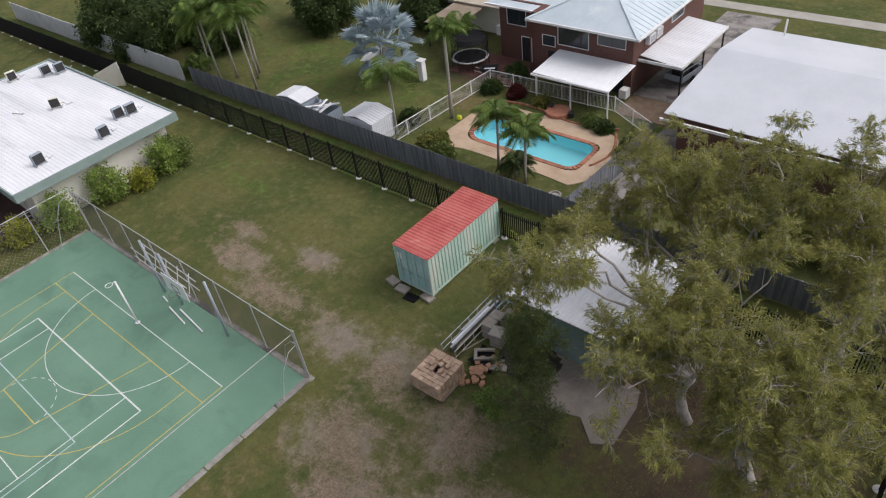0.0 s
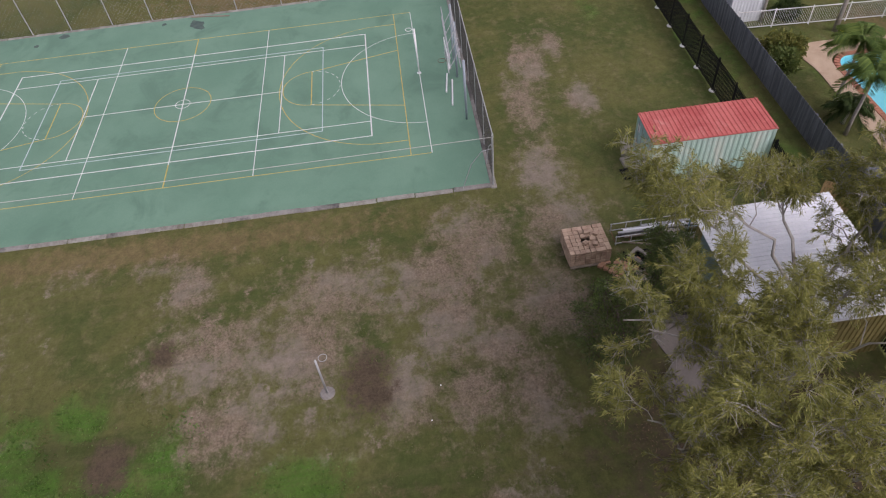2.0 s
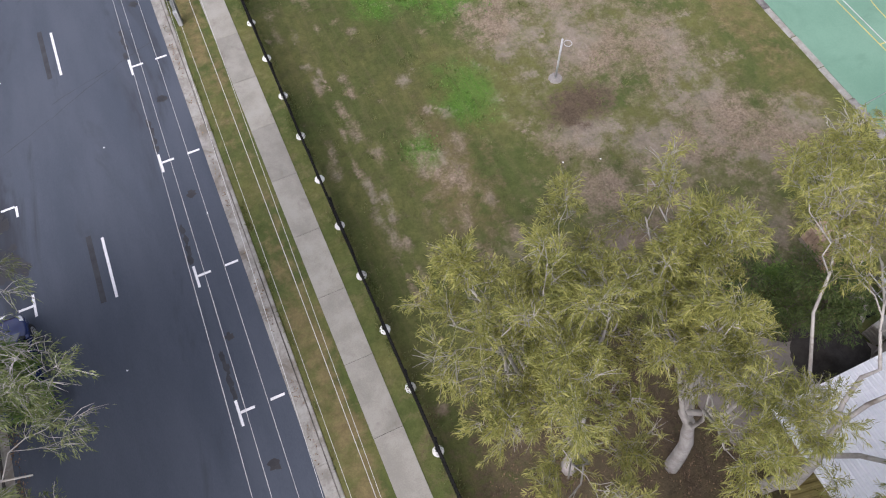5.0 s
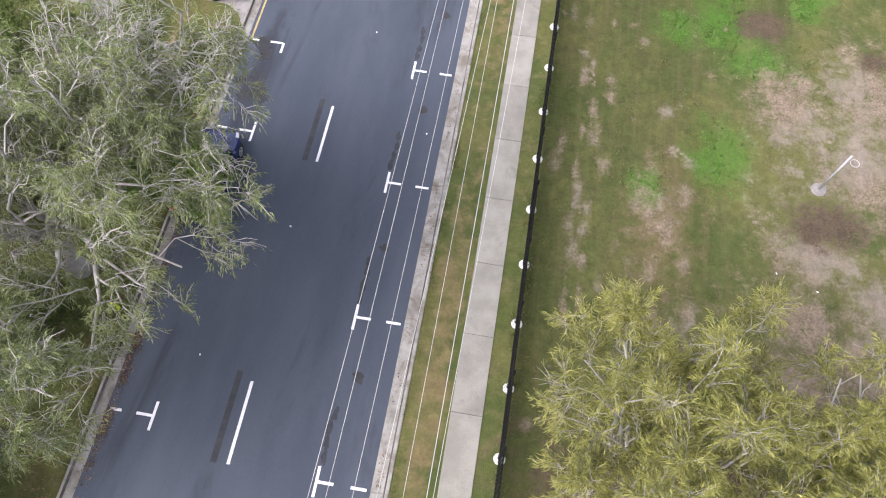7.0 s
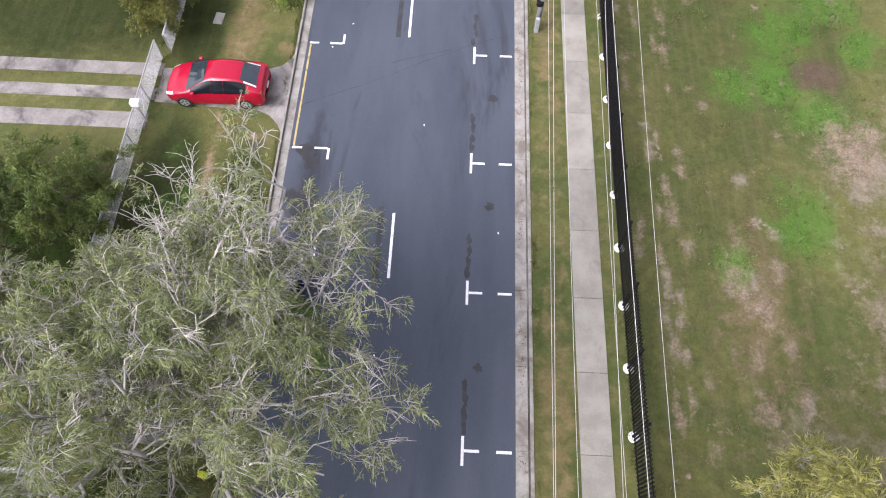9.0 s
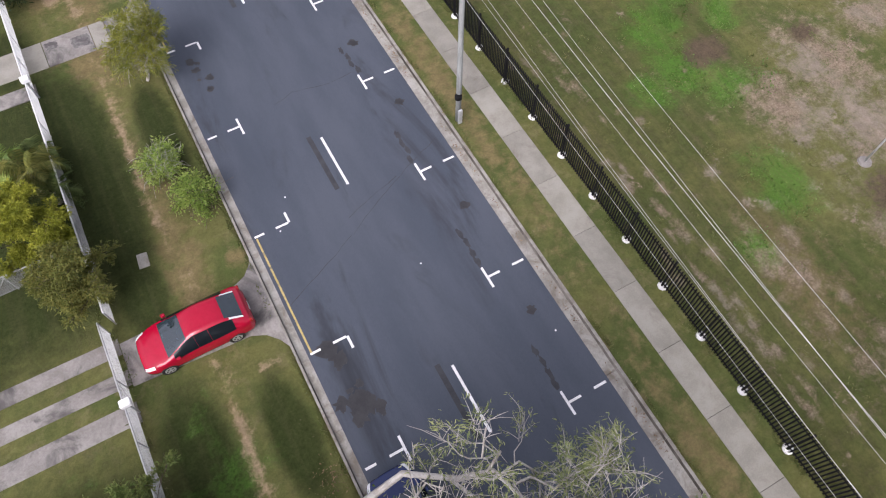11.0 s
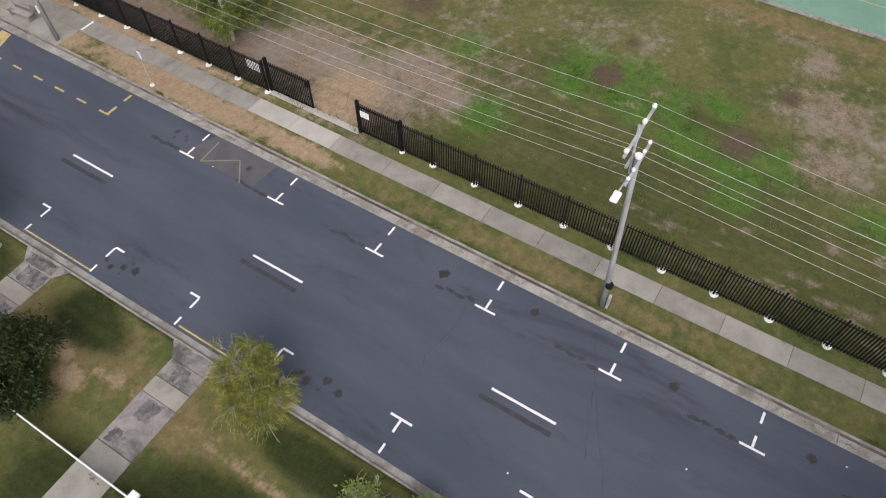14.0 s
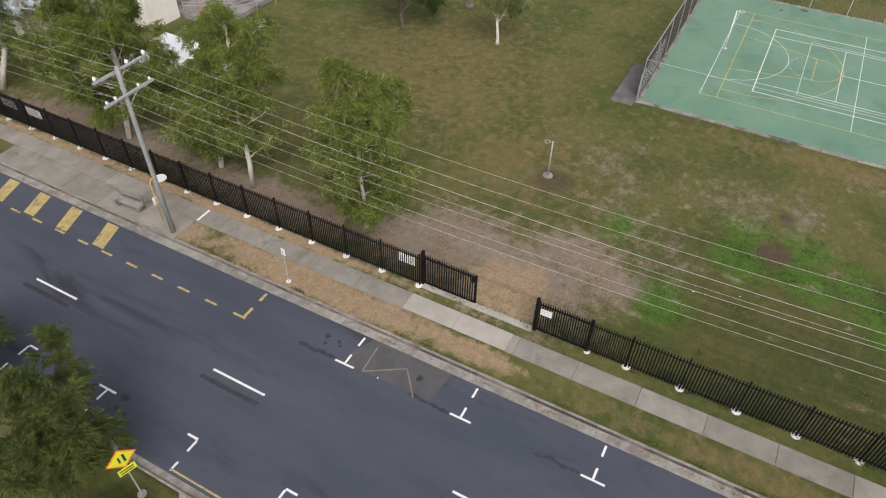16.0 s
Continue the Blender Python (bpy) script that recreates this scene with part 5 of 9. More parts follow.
gum_tree("gum tree leaning out over the road on a white trunk", (19.0, 4.9, 0), 22, 0.29, (17.3, 7.2, 3.8), ((10.6, 10.9, 10.8), (11.6, 10.6, 10.4), (12.8, 10.4, 9.6), (13.8, 10.2, 8.8), (10.7, 11.9, 10.2), (12.4, 12.0, 10.2), (14.4, 11.0, 9.4), (15.6, 10.4, 8.4), (18.2, 10.4, 7.4)), **{**SG, "leaves": 42000, "start": 0.5})
gum_tree(L2, (22.6, 10.4, 0), 23, 0.26, (22.0, 10.0, 3.4), ((20.8, 10.6, 9.2), (23.4, 11.0, 9.2), (25.4, 13.4, 9.8), (21.0, 13.4, 11.0), (19.4, 12.2, 10.2), (23.2, 15.4, 10.4)), **{**SG, "leaves": 56000})
gum_tree(L2, (19.2, 18.4, 0), 24, 0.26, (18.4, 18.2, 3.4), ((11.6, 18.0, 9.0), (12.8, 16.4, 7.8), (13.4, 19.0, 7.6), (12.6, 20.8, 9.2), (15.6, 16.2, 10.0), (17.8, 21.4, 9.6), (20.4, 16.8, 10.2), (15.8, 23.2, 8.2)), **SG)
gum_tree(L2, (24.4, 17.2, 0), 25, 0.25, (24.2, 17.0, 3.4), ((22.0, 14.0, 9.4), (26.6, 15.0, 9.0), (22.2, 18.6, 10.2), (26.0, 19.8, 9.0), (23.6, 21.4, 8.6)), **{**SG, "leaves": 56000})
PB = dict(last=4, kids=(3, 4), group="trees inside the fence")


def ovoid(base, height, width, low, n, seed):
    """Limb ends spread over an egg-shaped, uneven crown."""
    r = random.Random(seed)
    out = []
    for k in range(n):
        u = (k + 0.5) / n
        a = k * 2.4 + r.uniform(-0.5, 0.5)
        rad = width / 2 * (math.sin(3.14 * (0.12 + 0.80 * u)) ** 0.7) * r.uniform(0.65, 1.1)
        out.append((base[0] + rad * math.cos(a), base[1] + rad * math.sin(a), low + (height - low) * u))
    return out


def upright_tree(label, base, seed, height, width, low, trunk, leaf, n=18, leaves=32000, lean=(0, 0), **kw):
    at = (*base, 0)
    mid = (base[0] + lean[0], base[1] + lean[1])
    args = dict(bark=BARK_PALE, leaf=leaf, group="trees inside the fence", leaves=leaves, bare=0.05, many=(5, 5, 1), leader=True, name="paperbark_tree", size=0.15, width=0.23, droop=0.3, spread=0.06,
                tuft=dict(twigs=9, ahead=0.5, length=0.55, sag=0.22, stems=0.3, stem=0.008, along=0.9))
    args.update(kw)
    return gum_tree(label, at, seed, trunk, (*mid, height * 0.94), ovoid(mid, height, width, low, n, seed), **args)


upright_tree("young paperbark tree with drooping green crown", (-0.2, -33.3), 31, 9.4, 5.4, 1.6, 0.09, LEAF_PAPER, 24, 150000)
upright_tree("slender paperbark tree with a white trunk", (0.1, -41.0), 32, 10.4, 4.8, 3.0, 0.12, LEAF_PAPER, 22, 100000, (-0.6, 0.0), bare=0.25)
upright_tree("leafy paperbark tree behind the steel fence", (-0.5, -43.9), 33, 6.6, 5.0, 1.4, 0.13, LEAF_PAPER, 22, 100000, (-0.6, 0))
upright_tree("dense green tree with a pale trunk", (0.0, -51.0), 34, 10.8, 6.8, 2.0, 0.14, LEAF_PAPER, 32, 220000, (-0.4, 0))
upright_tree("sparse grey-leaved tree with a white trunk", (-2.9, -61.3), 35, 9.6, 5.4, 3.0, 0.18, GUM_GREY, 16, 40000, (-0.8, 0.2), bare=0.3)
upright_tree("pale-trunked tree near the footpath fence", (0.0, -63.0), 36, 8.4, 5.0, 2.4, 0.16, LEAF_MID, 18, 56000)
make_tree("small_tree", "small white-trunked tree alone on the grass", (-23.2, -36.0, 0), 37, 5.2, 0.13, BARK_PALE, GUM_GREY, (0, 0), per_tip=22, size=0.24, width=0.2, droop=0.6, scatter=0.18, limbs=6, fork=0.42, reach=0.42, **PB)
make_tree("small_tree", "dark spreading tree on the school grass", (-21.7, -43.7, 0), 38, 5.6, 0.17, BARK_DARK, LEAF_DARK, (-0.1, -0.1), per_tip=26, size=0.24, width=0.22, droop=0.5, scatter=0.2, limbs=6, fork=0.3, reach=0.55, **PB)
ST = dict(bark=BARK_DARK, leaf=LEAF_SHADE, group="small trees in front of the shed", leader=True, many=(4, 4, 1), bare=0.1, name="small_tree", slim=0.6, size=0.15, width=0.2, droop=0.25, spread=0.04,
          tuft=dict(twigs=8, ahead=0.5, length=0.45, sag=0.15, stems=0.3, stem=0.007, along=0.8))
gum_tree("small leafy dark-green tree in front of the shed", (-10.9, 17.8, 0), 17, 0.08, (-11.1, 17.7, 4.4), ovoid((-11.2, 17.6), 4.8, 2.6, 1.4, 14, 17), leaves=16000, **ST)
gum_tree("thin dark-green tree with open twigs beside the slab", (-9.0, 15.4, 0), 18, 0.06, (-9.2, 15.1, 3.3), ovoid((-9.4, 15.0), 3.6, 3.1, 1.2, 13, 18), leaves=7500, **{**ST, "bare": 0.4})
BB = dict(bark=BARK_GUM, group="verge trees", name="bottlebrush_shrub", bare=0.05, many=(5, 4, 1), size=0.17, width=0.10, droop=0.15, spread=0.03, slim=0.5,
          tuft=dict(twigs=9, ahead=1.0, length=0.62, sag=0.28, stems=0.7, stem=0.007, along=1.3))
gum_tree("bottlebrush shrub with drooping feathery sprays on the verge", (17.0, -16.6, 0), 41, 0.07, (16.8, -16.7, 0.7), ((15.6, -18.1, 2.8), (16.5, -18.0, 2.5), (15.9, -17.2, 3.2), (16.4, -16.3, 2.8), (16.0, -15.8, 2.5), (17.1, -16.7, 2.6), (17.2, -15.7, 1.9)), leaf=LEAF_BRUSH2, leaves=28000, **BB)
gum_tree("tall bottlebrush shrub leaning over the kerb", (17.6, -35.4, 0), 42, 0.09, (17.6, -35.3, 0.6), ((15.2, -37.0, 4.4), (16.0, -35.2, 4.2), (17.4, -33.8, 4.0), (18.6, -34.6, 3.6), (17.0, -36.8, 4.6), (18.8, -36.2, 3.2), (16.4, -34.2, 3.2), (19.4, -35.2, 2.6)), leaf=LEAF_BRUSH, leaves=100000, **{**BB, "bark": BARK_DARK, "many": (6, 5, 1), "width": 0.13})
gum_tree("bottlebrush shrub beside the kerb", (17.0, -42.0, 0), 43, 0.09, (17.0, -41.9, 0.5), ((15.2, -42.4, 3.8), (16.2, -40.6, 3.6), (17.8, -41.0, 3.6), (16.6, -43.4, 3.8), (18.2, -42.6, 3.0)), leaf=LEAF_BRUSH, leaves=64000, **{**BB, "bark": BARK_DARK, "many": (6, 5, 1), "width": 0.13})
for lab, b, seed, h, w, leaf, num, gap in (("low half-bare shrub on the verge", (17.8, -11.0), 44, 1.1, 1.3, LEAF_GARDEN, 3000, 0.3), ("low bushy green shrub on the verge", (17.1, -8.8), 45, 1.2, 1.3, LEAF_GARDEN, 4600, 0.08)):
    gum_tree(lab, (*b, 0), seed, 0.03, (*b, h * 0.8), ovoid(b, h, w, 0.25, 9, seed), BARK_GUM if gap > 0.2 else BARK_DARK, leaf, "verge trees", leaves=num, leader=True, many=(3, 3, 3), twigs=7, bare=gap, name="verge_shrub", slim=0.5, size=0.15, width=0.3, hang=0.0, spread=0.09, droop=0.0)
YD = dict(last=3, kids=(3, 5), group="trees along the front fence")
YT = dict(group="trees along the front fence", name="yard_tree", leader=True, many=(4, 4, 1), bare=0.04, size=0.13, width=0.26, droop=0.1, spread=0.035, slim=0.6,
          tuft=dict(twigs=8, ahead=0.5, length=0.34, sag=0.05, stems=0.3, stem=0.007, along=0.7))
for lab, b, seed, h, w, leaf, num in (("leafy yellow-green tree beside the wire fence", (23.4, -9.6), 46, 3.6, 3.5, LEAF_YELLOW, 46000), ("olive bushy tree over the wire fence", (22.4, -6.4), 48, 3.2, 3.2, LEAF_OLIVE, 30000),
                                      ("dark leafy tree over the wire fence under the street gums", (23.2, 3.9), 50, 3.8, 4.4, LEAF_MID, 34000), ("deep green bushy tree in the front yard", (25.6, 5.2), 55, 3.8, 4.6, LEAF_SHADE, 30000),
                                      ("dark olive shrub on the verge under the gums", (18.4, 14.9), 53, 3.2, 4.0, LEAF_SHADE, 26000), ("dark olive shrub behind the wire fence", (21.6, 9.6), 54, 3.0, 4.2, LEAF_SHADE, 26000),
                                      ("dark olive shrub on the verge under the gums", (18.6, 20.4), 56, 3.2, 4.2, LEAF_SHADE, 26000)):
    gum_tree(lab, (*b, 0), seed, 0.08, (*b, h * 0.9), ovoid(b, h, w, 0.7, 15, seed), BARK_DARK, leaf, leaves=num, **YT)
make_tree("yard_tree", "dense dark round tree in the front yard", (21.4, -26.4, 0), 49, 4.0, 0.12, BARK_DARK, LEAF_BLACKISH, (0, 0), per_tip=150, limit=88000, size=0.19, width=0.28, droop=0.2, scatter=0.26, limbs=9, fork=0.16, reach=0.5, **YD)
gum_tree("bright green small tree leaning over the parked car", (16.8, 8.4, 0), 51, 0.09, (16.2, 8.4, 1.8), ((13.2, 9.2, 4.0), (13.6, 10.2, 4.6), (14.4, 8.0, 4.2), (14.8, 9.6, 4.8), (12.8, 10.4, 4.6), (15.4, 8.6, 4.8)), BARK_DARK, LEAF_LIME, "trees along the front fence", leaves=20000, many=(5, 5, 5), twigs=12, bare=0.05, name="yard_tree", slim=0.6, size=0.16, width=0.3)
make_tree("garden_shrub", "leafy green sapling by the slab", (-12.0, 15.9, 0), 52, 1.2, 0.03, BARK_DARK, LEAF_LIME, (0, 0), per_tip=12, size=0.18, width=0.3, droop=0.2, scatter=0.12, limbs=5, fork=0.1, reach=0.6, last=3, kids=(2, 4), category="shrub")
# shrubs against the school building
for at, seed, h, leaf, lab in (((-44.3, 11.6, 0), 61, 2.3, LEAF_GARDEN, "tall lime-green shrub against the cream wall"), ((-44.2, 15.0, 0), 62, 2.4, LEAF_GARDEN, "bushy lime-green shrub against the cream wall"),
                               ((-43.6, 17.1, 0), 63, 1.3, LEAF_YELLOW, "low yellow-green shrub in the garden bed"), ((-43.9, 19.4, 0), 64, 2.4, LEAF_GARDEN, "dense green shrub at the building corner"),
                               ((-44.0, 20.4, 0), 65, 2.1, LEAF_MID, "dark green shrub at the building corner"), ((-45.0, 9.0, 0), 66, 1.6, LEAF_YELLOW, "pale variegated shrub by the court corner"),
                               ((-47.0, 5.2, 0), 67, 1.1, LEAF_YELLOW, "small pale shrub near the verandah"), ((-46.0, 7.4, 0), 68, 0.9, LEAF_YELLOW, "small pale shrub near the verandah")):
    gum_tree(lab, at, seed, 0.05, (at[0], at[1], h * 0.8), ovoid(at, h * 0.92, h * 0.85, h * 0.15, 11, seed), BARK_DARK, leaf, "shrubs along the building", leaves=int(1500 * h), leader=True, many=(4, 4, 4), twigs=20, bare=0.18, name="garden_shrub", slim=0.6, size=0.2, width=0.42, hang=0.0, spread=0.12, droop=-0.2)
# planted bed with a curved edging beyond the court
BED = [(-64, -9.4), (-61.4, -7.0), (-58.5, -6.2), (-56.1, -6.3), (-54.1, -6.8), (-51.2, -8.0), (-49.5, -9.3), (-48.6, -10.3), (-48.1, -11.7), (-48.1, -13.2), (-49.0, -16.0), (-53, -18.6), (-60, -18.4), (-65, -14.0)]
bed = solo("garden_bed", Geo().prism(BED, -0.1, 0.05), BED_SOIL, "bare brown soil bed with scattered mulch", "garden bed", kind="structure")
for p, q in zip(BED, BED[1:] + BED[:1]):
    n = max(1, round(math.dist(p, q) / 0.8))
    for i in range(n):
        u, v = (i + 0.03) / n, (i + 0.97) / n
        part("edging_block", Geo().bar((p[0] + (q[0] - p[0]) * u, p[1] + (q[1] - p[1]) * u, 0.05), (p[0] + (q[0] - p[0]) * v, p[1] + (q[1] - p[1]) * v, 0.05), 0.16, 0.16), KERB, bed)
for lab, b, seed, h, w, leaf, num, gap in (("dark green shrub in the planted bed", (-53.1, -11.4), 401, 1.3, 1.9, LEAF_SHADE, 7000, 0.1), ("round dark shrub at the end of the planted bed", (-59.2, -8.0), 402, 1.5, 2.4, LEAF_DARK, 9000, 0.05),
                                           ("open grey-green shrub in the planted bed", (-60.4, -13.2), 403, 2.4, 4.0, GUM_GREY, 12000, 0.3), ("open grey-green shrub in the planted bed", (-57.2, -13.8), 404, 2.0, 3.2, GUM_GREY, 8000, 0.35),
                                           ("olive shrub in the planted bed", (-62.6, -11.0), 405, 2.6, 3.6, LEAF_OLIVE, 14000, 0.15), ("low yellow-green plant in the planted bed", (-55.0, -10.0), 406, 0.7, 1.2, LEAF_YELLOW, 1800, 0.1), ("small green plant in the planted bed", (-57.0, -8.6), 407, 0.8, 1.3, LEAF_MID, 2200, 0.1)):
    gum_tree(lab, (*b, 0.05), seed, 0.05, (*b, h * 0.8), ovoid(b, h, w, 0.2, 11, seed), BARK_DARK, leaf, "shrubs in the planted bed", leaves=num, leader=True, many=(4, 4, 3), twigs=9, bare=gap, name="garden_shrub", slim=0.5, size=0.17, width=0.28, hang=0.0, spread=0.10, droop=0.0)
for x, y, r, lab in ((-50.9, -10.7, 0.42, "pale rock half sunk in the planted bed"), (-51.4, -12.7, 0.3, "pale rock half sunk in the planted bed"), (-57.4, -7.0, 0.34, "grey rock at the edging of the bed"), (-59.2, -12.4, 0.36, "grey rock among the shrubs"), (-54.9, -13.6, 0.4, "grey rock among the shrubs")):
    rr = random.Random(int(-x * 10))
    solo("garden_rock", Geo().tube([(rr.uniform(-.05, .05), rr.uniform(-.05, .05), z * r) for z in (-0.1, 0.15, 0.4, 0.6, 0.68)], [r * k * rr.uniform(0.9, 1.1) for k in (1.0, 1.08, 0.9, 0.55, 0.2)], 8), PAVER, lab, "rock", (x, y, 0.05), rr.uniform(0, 180), "rocks in the planted bed")
tub = thing("plastic_tub", "blue plastic tub standing among the shrubs", "tub", (-57.2, -11.1, 0.05))
part("body", Geo().tube([(0, 0, 0), (0, 0, 0.5)], [0.34, 0.42], 18), BLUE_TUB, tub)
part("rim", Geo().tube([(0, 0, 0.48), (0, 0, 0.53)], [0.46, 0.46], 18), BLUE_TUB, tub)
solo("grate", Geo().box(-0.4, 0.4, -0.3, 0.3, -0.02, 0.03, 0.01), BARK_DARK, "dark square grate in the grass", "grate", (-51.0, 0.35, 0.02), 10)
solo("stone_slab", Geo().box(-0.45, 0.45, -0.3, 0.3, 0, 0.07, 0.02), PAVER, "pale slab lying on the grass", "slab", (-54.0, 1.2, 0.0), 30, "loose slabs")
solo("plank", Geo().box(-1.45, 1.45, -0.06, 0.06, 0, 0.05, 0.01), TIMBER, "weathered plank along the court edge", "plank", (-42.05, -5.1, 0.03), 80)
for i, (x, y, r) in enumerate(((-41.1, -5.9, 0.55), (-40.6, -5.6, 0.32), (-41.5, -6.2, 0.3), (-41.7, -8.4, 0.2), (-41.8, -15.6, 0.4), (-40.9, -17.4, 0.22))):
    rr = random.Random(i)
    part("water_stain", Geo().prism([(x + math.cos(k * 0.449) * r * rr.uniform(0.6, 1.15), y + math.sin(k * 0.449) * r * rr.uniform(0.6, 1.15)) for k in range(14)], 0.01, 0.032 + 0.0004 * i), COURT_STAIN, court)

# back yards
BK = dict(last=3, kids=(3, 5), group="back yard trees", limbs=9, fork=0.2, scatter=0.34, droop=0.3, size=0.34, width=0.34)
for at, seed, h, lab, per in (((-63.5, 32.6, 0), 71, 6.4, "dark leafy tree hanging over the white wall", 100), ((-67.5, 32.2, 0), 72, 6.6, "dark leafy tree hanging over the white wall", 100), ((-72.0, 31.4, 0), 73, 6.2, "dark leafy tree hanging over the white wall", 100),
                              ((-58.5, 35.5, 0), 70, 4.0, "dark leafy tree behind the palms", 80), ((-52.5, 43.5, 0), 74, 5.5, "dark shrubby tree at the back of the lawn", 80), ((-55.5, 45.0, 0), 75, 5.2, "dark shrubby tree at the back of the lawn", 80),
                              ((-44, 48.5, 0), 76, 3.6, "dark shrubby tree at the back of the lawn", 80)):
    make_tree("yard_tree", lab, at, seed, h, 0.12, BARK_DARK, LEAF_DARK, per_tip=per, reach=0.52, **BK)
PG = dict(last=2, kids=(4, 6), group="poolside shrubs", category="shrub", fork=0.08, reach=0.62, droop=0.15, scatter=0.15, limbs=9, size=0.3, width=0.3)
for at, seed, h, leaf, lab in (((-28.4, 31.2, 0), 81, 1.7, LEAF_OLIVE, "leafy shrub in the corner of the pool yard"), ((-27.2, 30.6, 0), 82, 1.2, LEAF_MID, "leafy shrub in the corner of the pool yard"),
                               ((-30.0, 40.2, 0), 83, 1.0, LEAF_DARK, "dark shrub beside the pool fence"), ((-27.9, 40.4, 0), 84, 0.8, leaf_material("maroon_leaves", (0.05, 0.012, 0.014), (0.09, 0.02, 0.022), (0.13, 0.03, 0.03)), "maroon-leaved shrub beside the pool fence"),
                               ((-25.4, 40.1, 0), 85, 0.6, LEAF_OLIVE, "small spiky shrub in the pool garden"), ((-20.8, 39.4, 0), 86, 0.6, LEAF_MID, "spiky green shrub at the pool garden edge"), ((-19.6, 39.0, 0), 87, 0.6, LEAF_DARK, "dark shrub at the pool garden edge"),
                               ((-32.6, 33.4, 0), 88, 1.0, LEAF_DARK, "dark low shrub under the palm"), ((-29.5, 43.0, 0), 89, 1.2, LEAF_DARK, "dark shrub by the house wall"), ((-16.8, 37.4, 0), 90, 0.9, LEAF_DARK, "small dark shrub by the boundary fence"),
                               ((-6.5, 33.5, 0), 91, 3.4, LEAF_MID, "leafy tree beside the grey-roofed house"), ((-3.5, 34.0, 0), 92, 3.2, LEAF_OLIVE, "leafy tree beside the grey-roofed house")):
    make_tree("garden_shrub", lab, at, seed, h, 0.05, BARK_DARK, leaf, per_tip=60 if h < 2 else 110, **PG)


def frond(length, leaflets, droop, wide, lift, rr, thin=0.03):
    """One feather frond along +x: rachis and leaflets."""
    pts = []
    for i in range(9):
        u = i / 8
        pts.append(Vector((length * u * math.cos(lift) * (1 - 0.12 * u), 0, length * (math.sin(lift) * u - droop * u * u))))
    g = Geo().tube(pts, [0.022 * (1 - 0.8 * i / 8) for i in range(9)], 4, False)
    for k in range(leaflets):
        u = 0.12 + 0.86 * k / leaflets
        i = min(int(u * 8), 7)
        p = pts[i].lerp(pts[i + 1], u * 8 - i)
        ln = wide * (0.5 + 1.1 * u - 1.25 * u * u + 0.12) * 1.5
        for s in (-1, 1):
            d = Vector((0.55, s, -0.35 + rr.uniform(-.2, .2))).normalized()
            q = Vector((0.6, -s * 0.3, 0)).normalized() * thin
            g.add([p - q, p + q, p + d * ln * 0.6 + q * 0.8 + Vector((0, 0, -0.02)), p + d * ln + Vector((0, 0, -0.18 * ln))], [(0, 1, 2), (0, 2, 3)])
    return g


def feather_palm(at, label, height, seed, n=11, length=1.9, leaf=PALM_LEAF, trunk=0.09, shaft=True, group="palms in the back yards", leaflets=22, thin=0.03, loose=10):
    rr = random.Random(seed)
    t = thing("palm_tree", label, "palm", at, rr.uniform(0, 360), group)
    part("trunk", Geo().tube([(0, 0, -0.05), (0.03, 0, height * 0.3), (0.08, 0.03, height * 0.65), (0.1, 0.04, height)], [trunk * 1.35, trunk, trunk * 0.95, trunk * 0.85], 9), PALM_BARK, t, smooth=True)
    if shaft:
        part("crownshaft", Geo().tube([(0.1, 0.04, height), (0.1, 0.04, height + 0.35), (0.1, 0.04, height + 0.7)], [trunk * 1.15, trunk, trunk * 0.5], 8), LEAF_LIME, t, smooth=True)
    top = height + (0.6 if shaft else 0.1)
    meshes = [frond(length * rr.uniform(0.85, 1.1), leaflets, dr, length * 0.28, li, rr, thin).mesh("frond", leaf) for dr, li in ((0.55, 0.75), (0.5, 0.35), (0.45, 1.05), (0.65, 0.1))]
    for k in range(n):
        part("frond", meshes[k % 4], None, t, at=(0.1, 0.04, top, rr.uniform(-loose, loose), rr.uniform(-loose, loose) * 0.8, 360 / n * k + rr.uniform(-14, 14)))


feather_palm((-23.3, 31.8, 0), "slim green palm beside the pool", 3.3, 1, 14, 2.0, leaflets=44, thin=0.02)
feather_palm((-20.7, 31.1, 0), "slim green palm beside the pool", 3.3, 2, 14, 2.0, leaflets=44, thin=0.02)
feather_palm((-32.4, 31.6, 0), "slender palm with hanging yellow fruit by the sheds", 4.2, 3, 10, 2.6)
for i, (x, y, h) in enumerate(((-53.6, 30.9, 5.6), (-52.2, 31.8, 6.0), (-48.5, 31.1, 6.0), (-51.0, 33.4, 6.4), (-56.0, 31.6, 4.2), (-50.2, 32.6, 6.6))):
    feather_palm((x, y, 0), "tall palm behind the timber fence", h, 10 + i, 13, 2.9)
feather_palm((-30.25, 35.4, 0), "tall slim palm beside the pool fence", 6.4, 31, 12, 2.1, trunk=0.13)
feather_palm((-56.6, 30.6, 0), "low bushy palm against the timber fence", 0.8, 32, 14, 2.2, shaft=False)
feather_palm((-36.5, 44.5, 0), "short bushy palm near the patio", 2.2, 20, 12, 2.2)
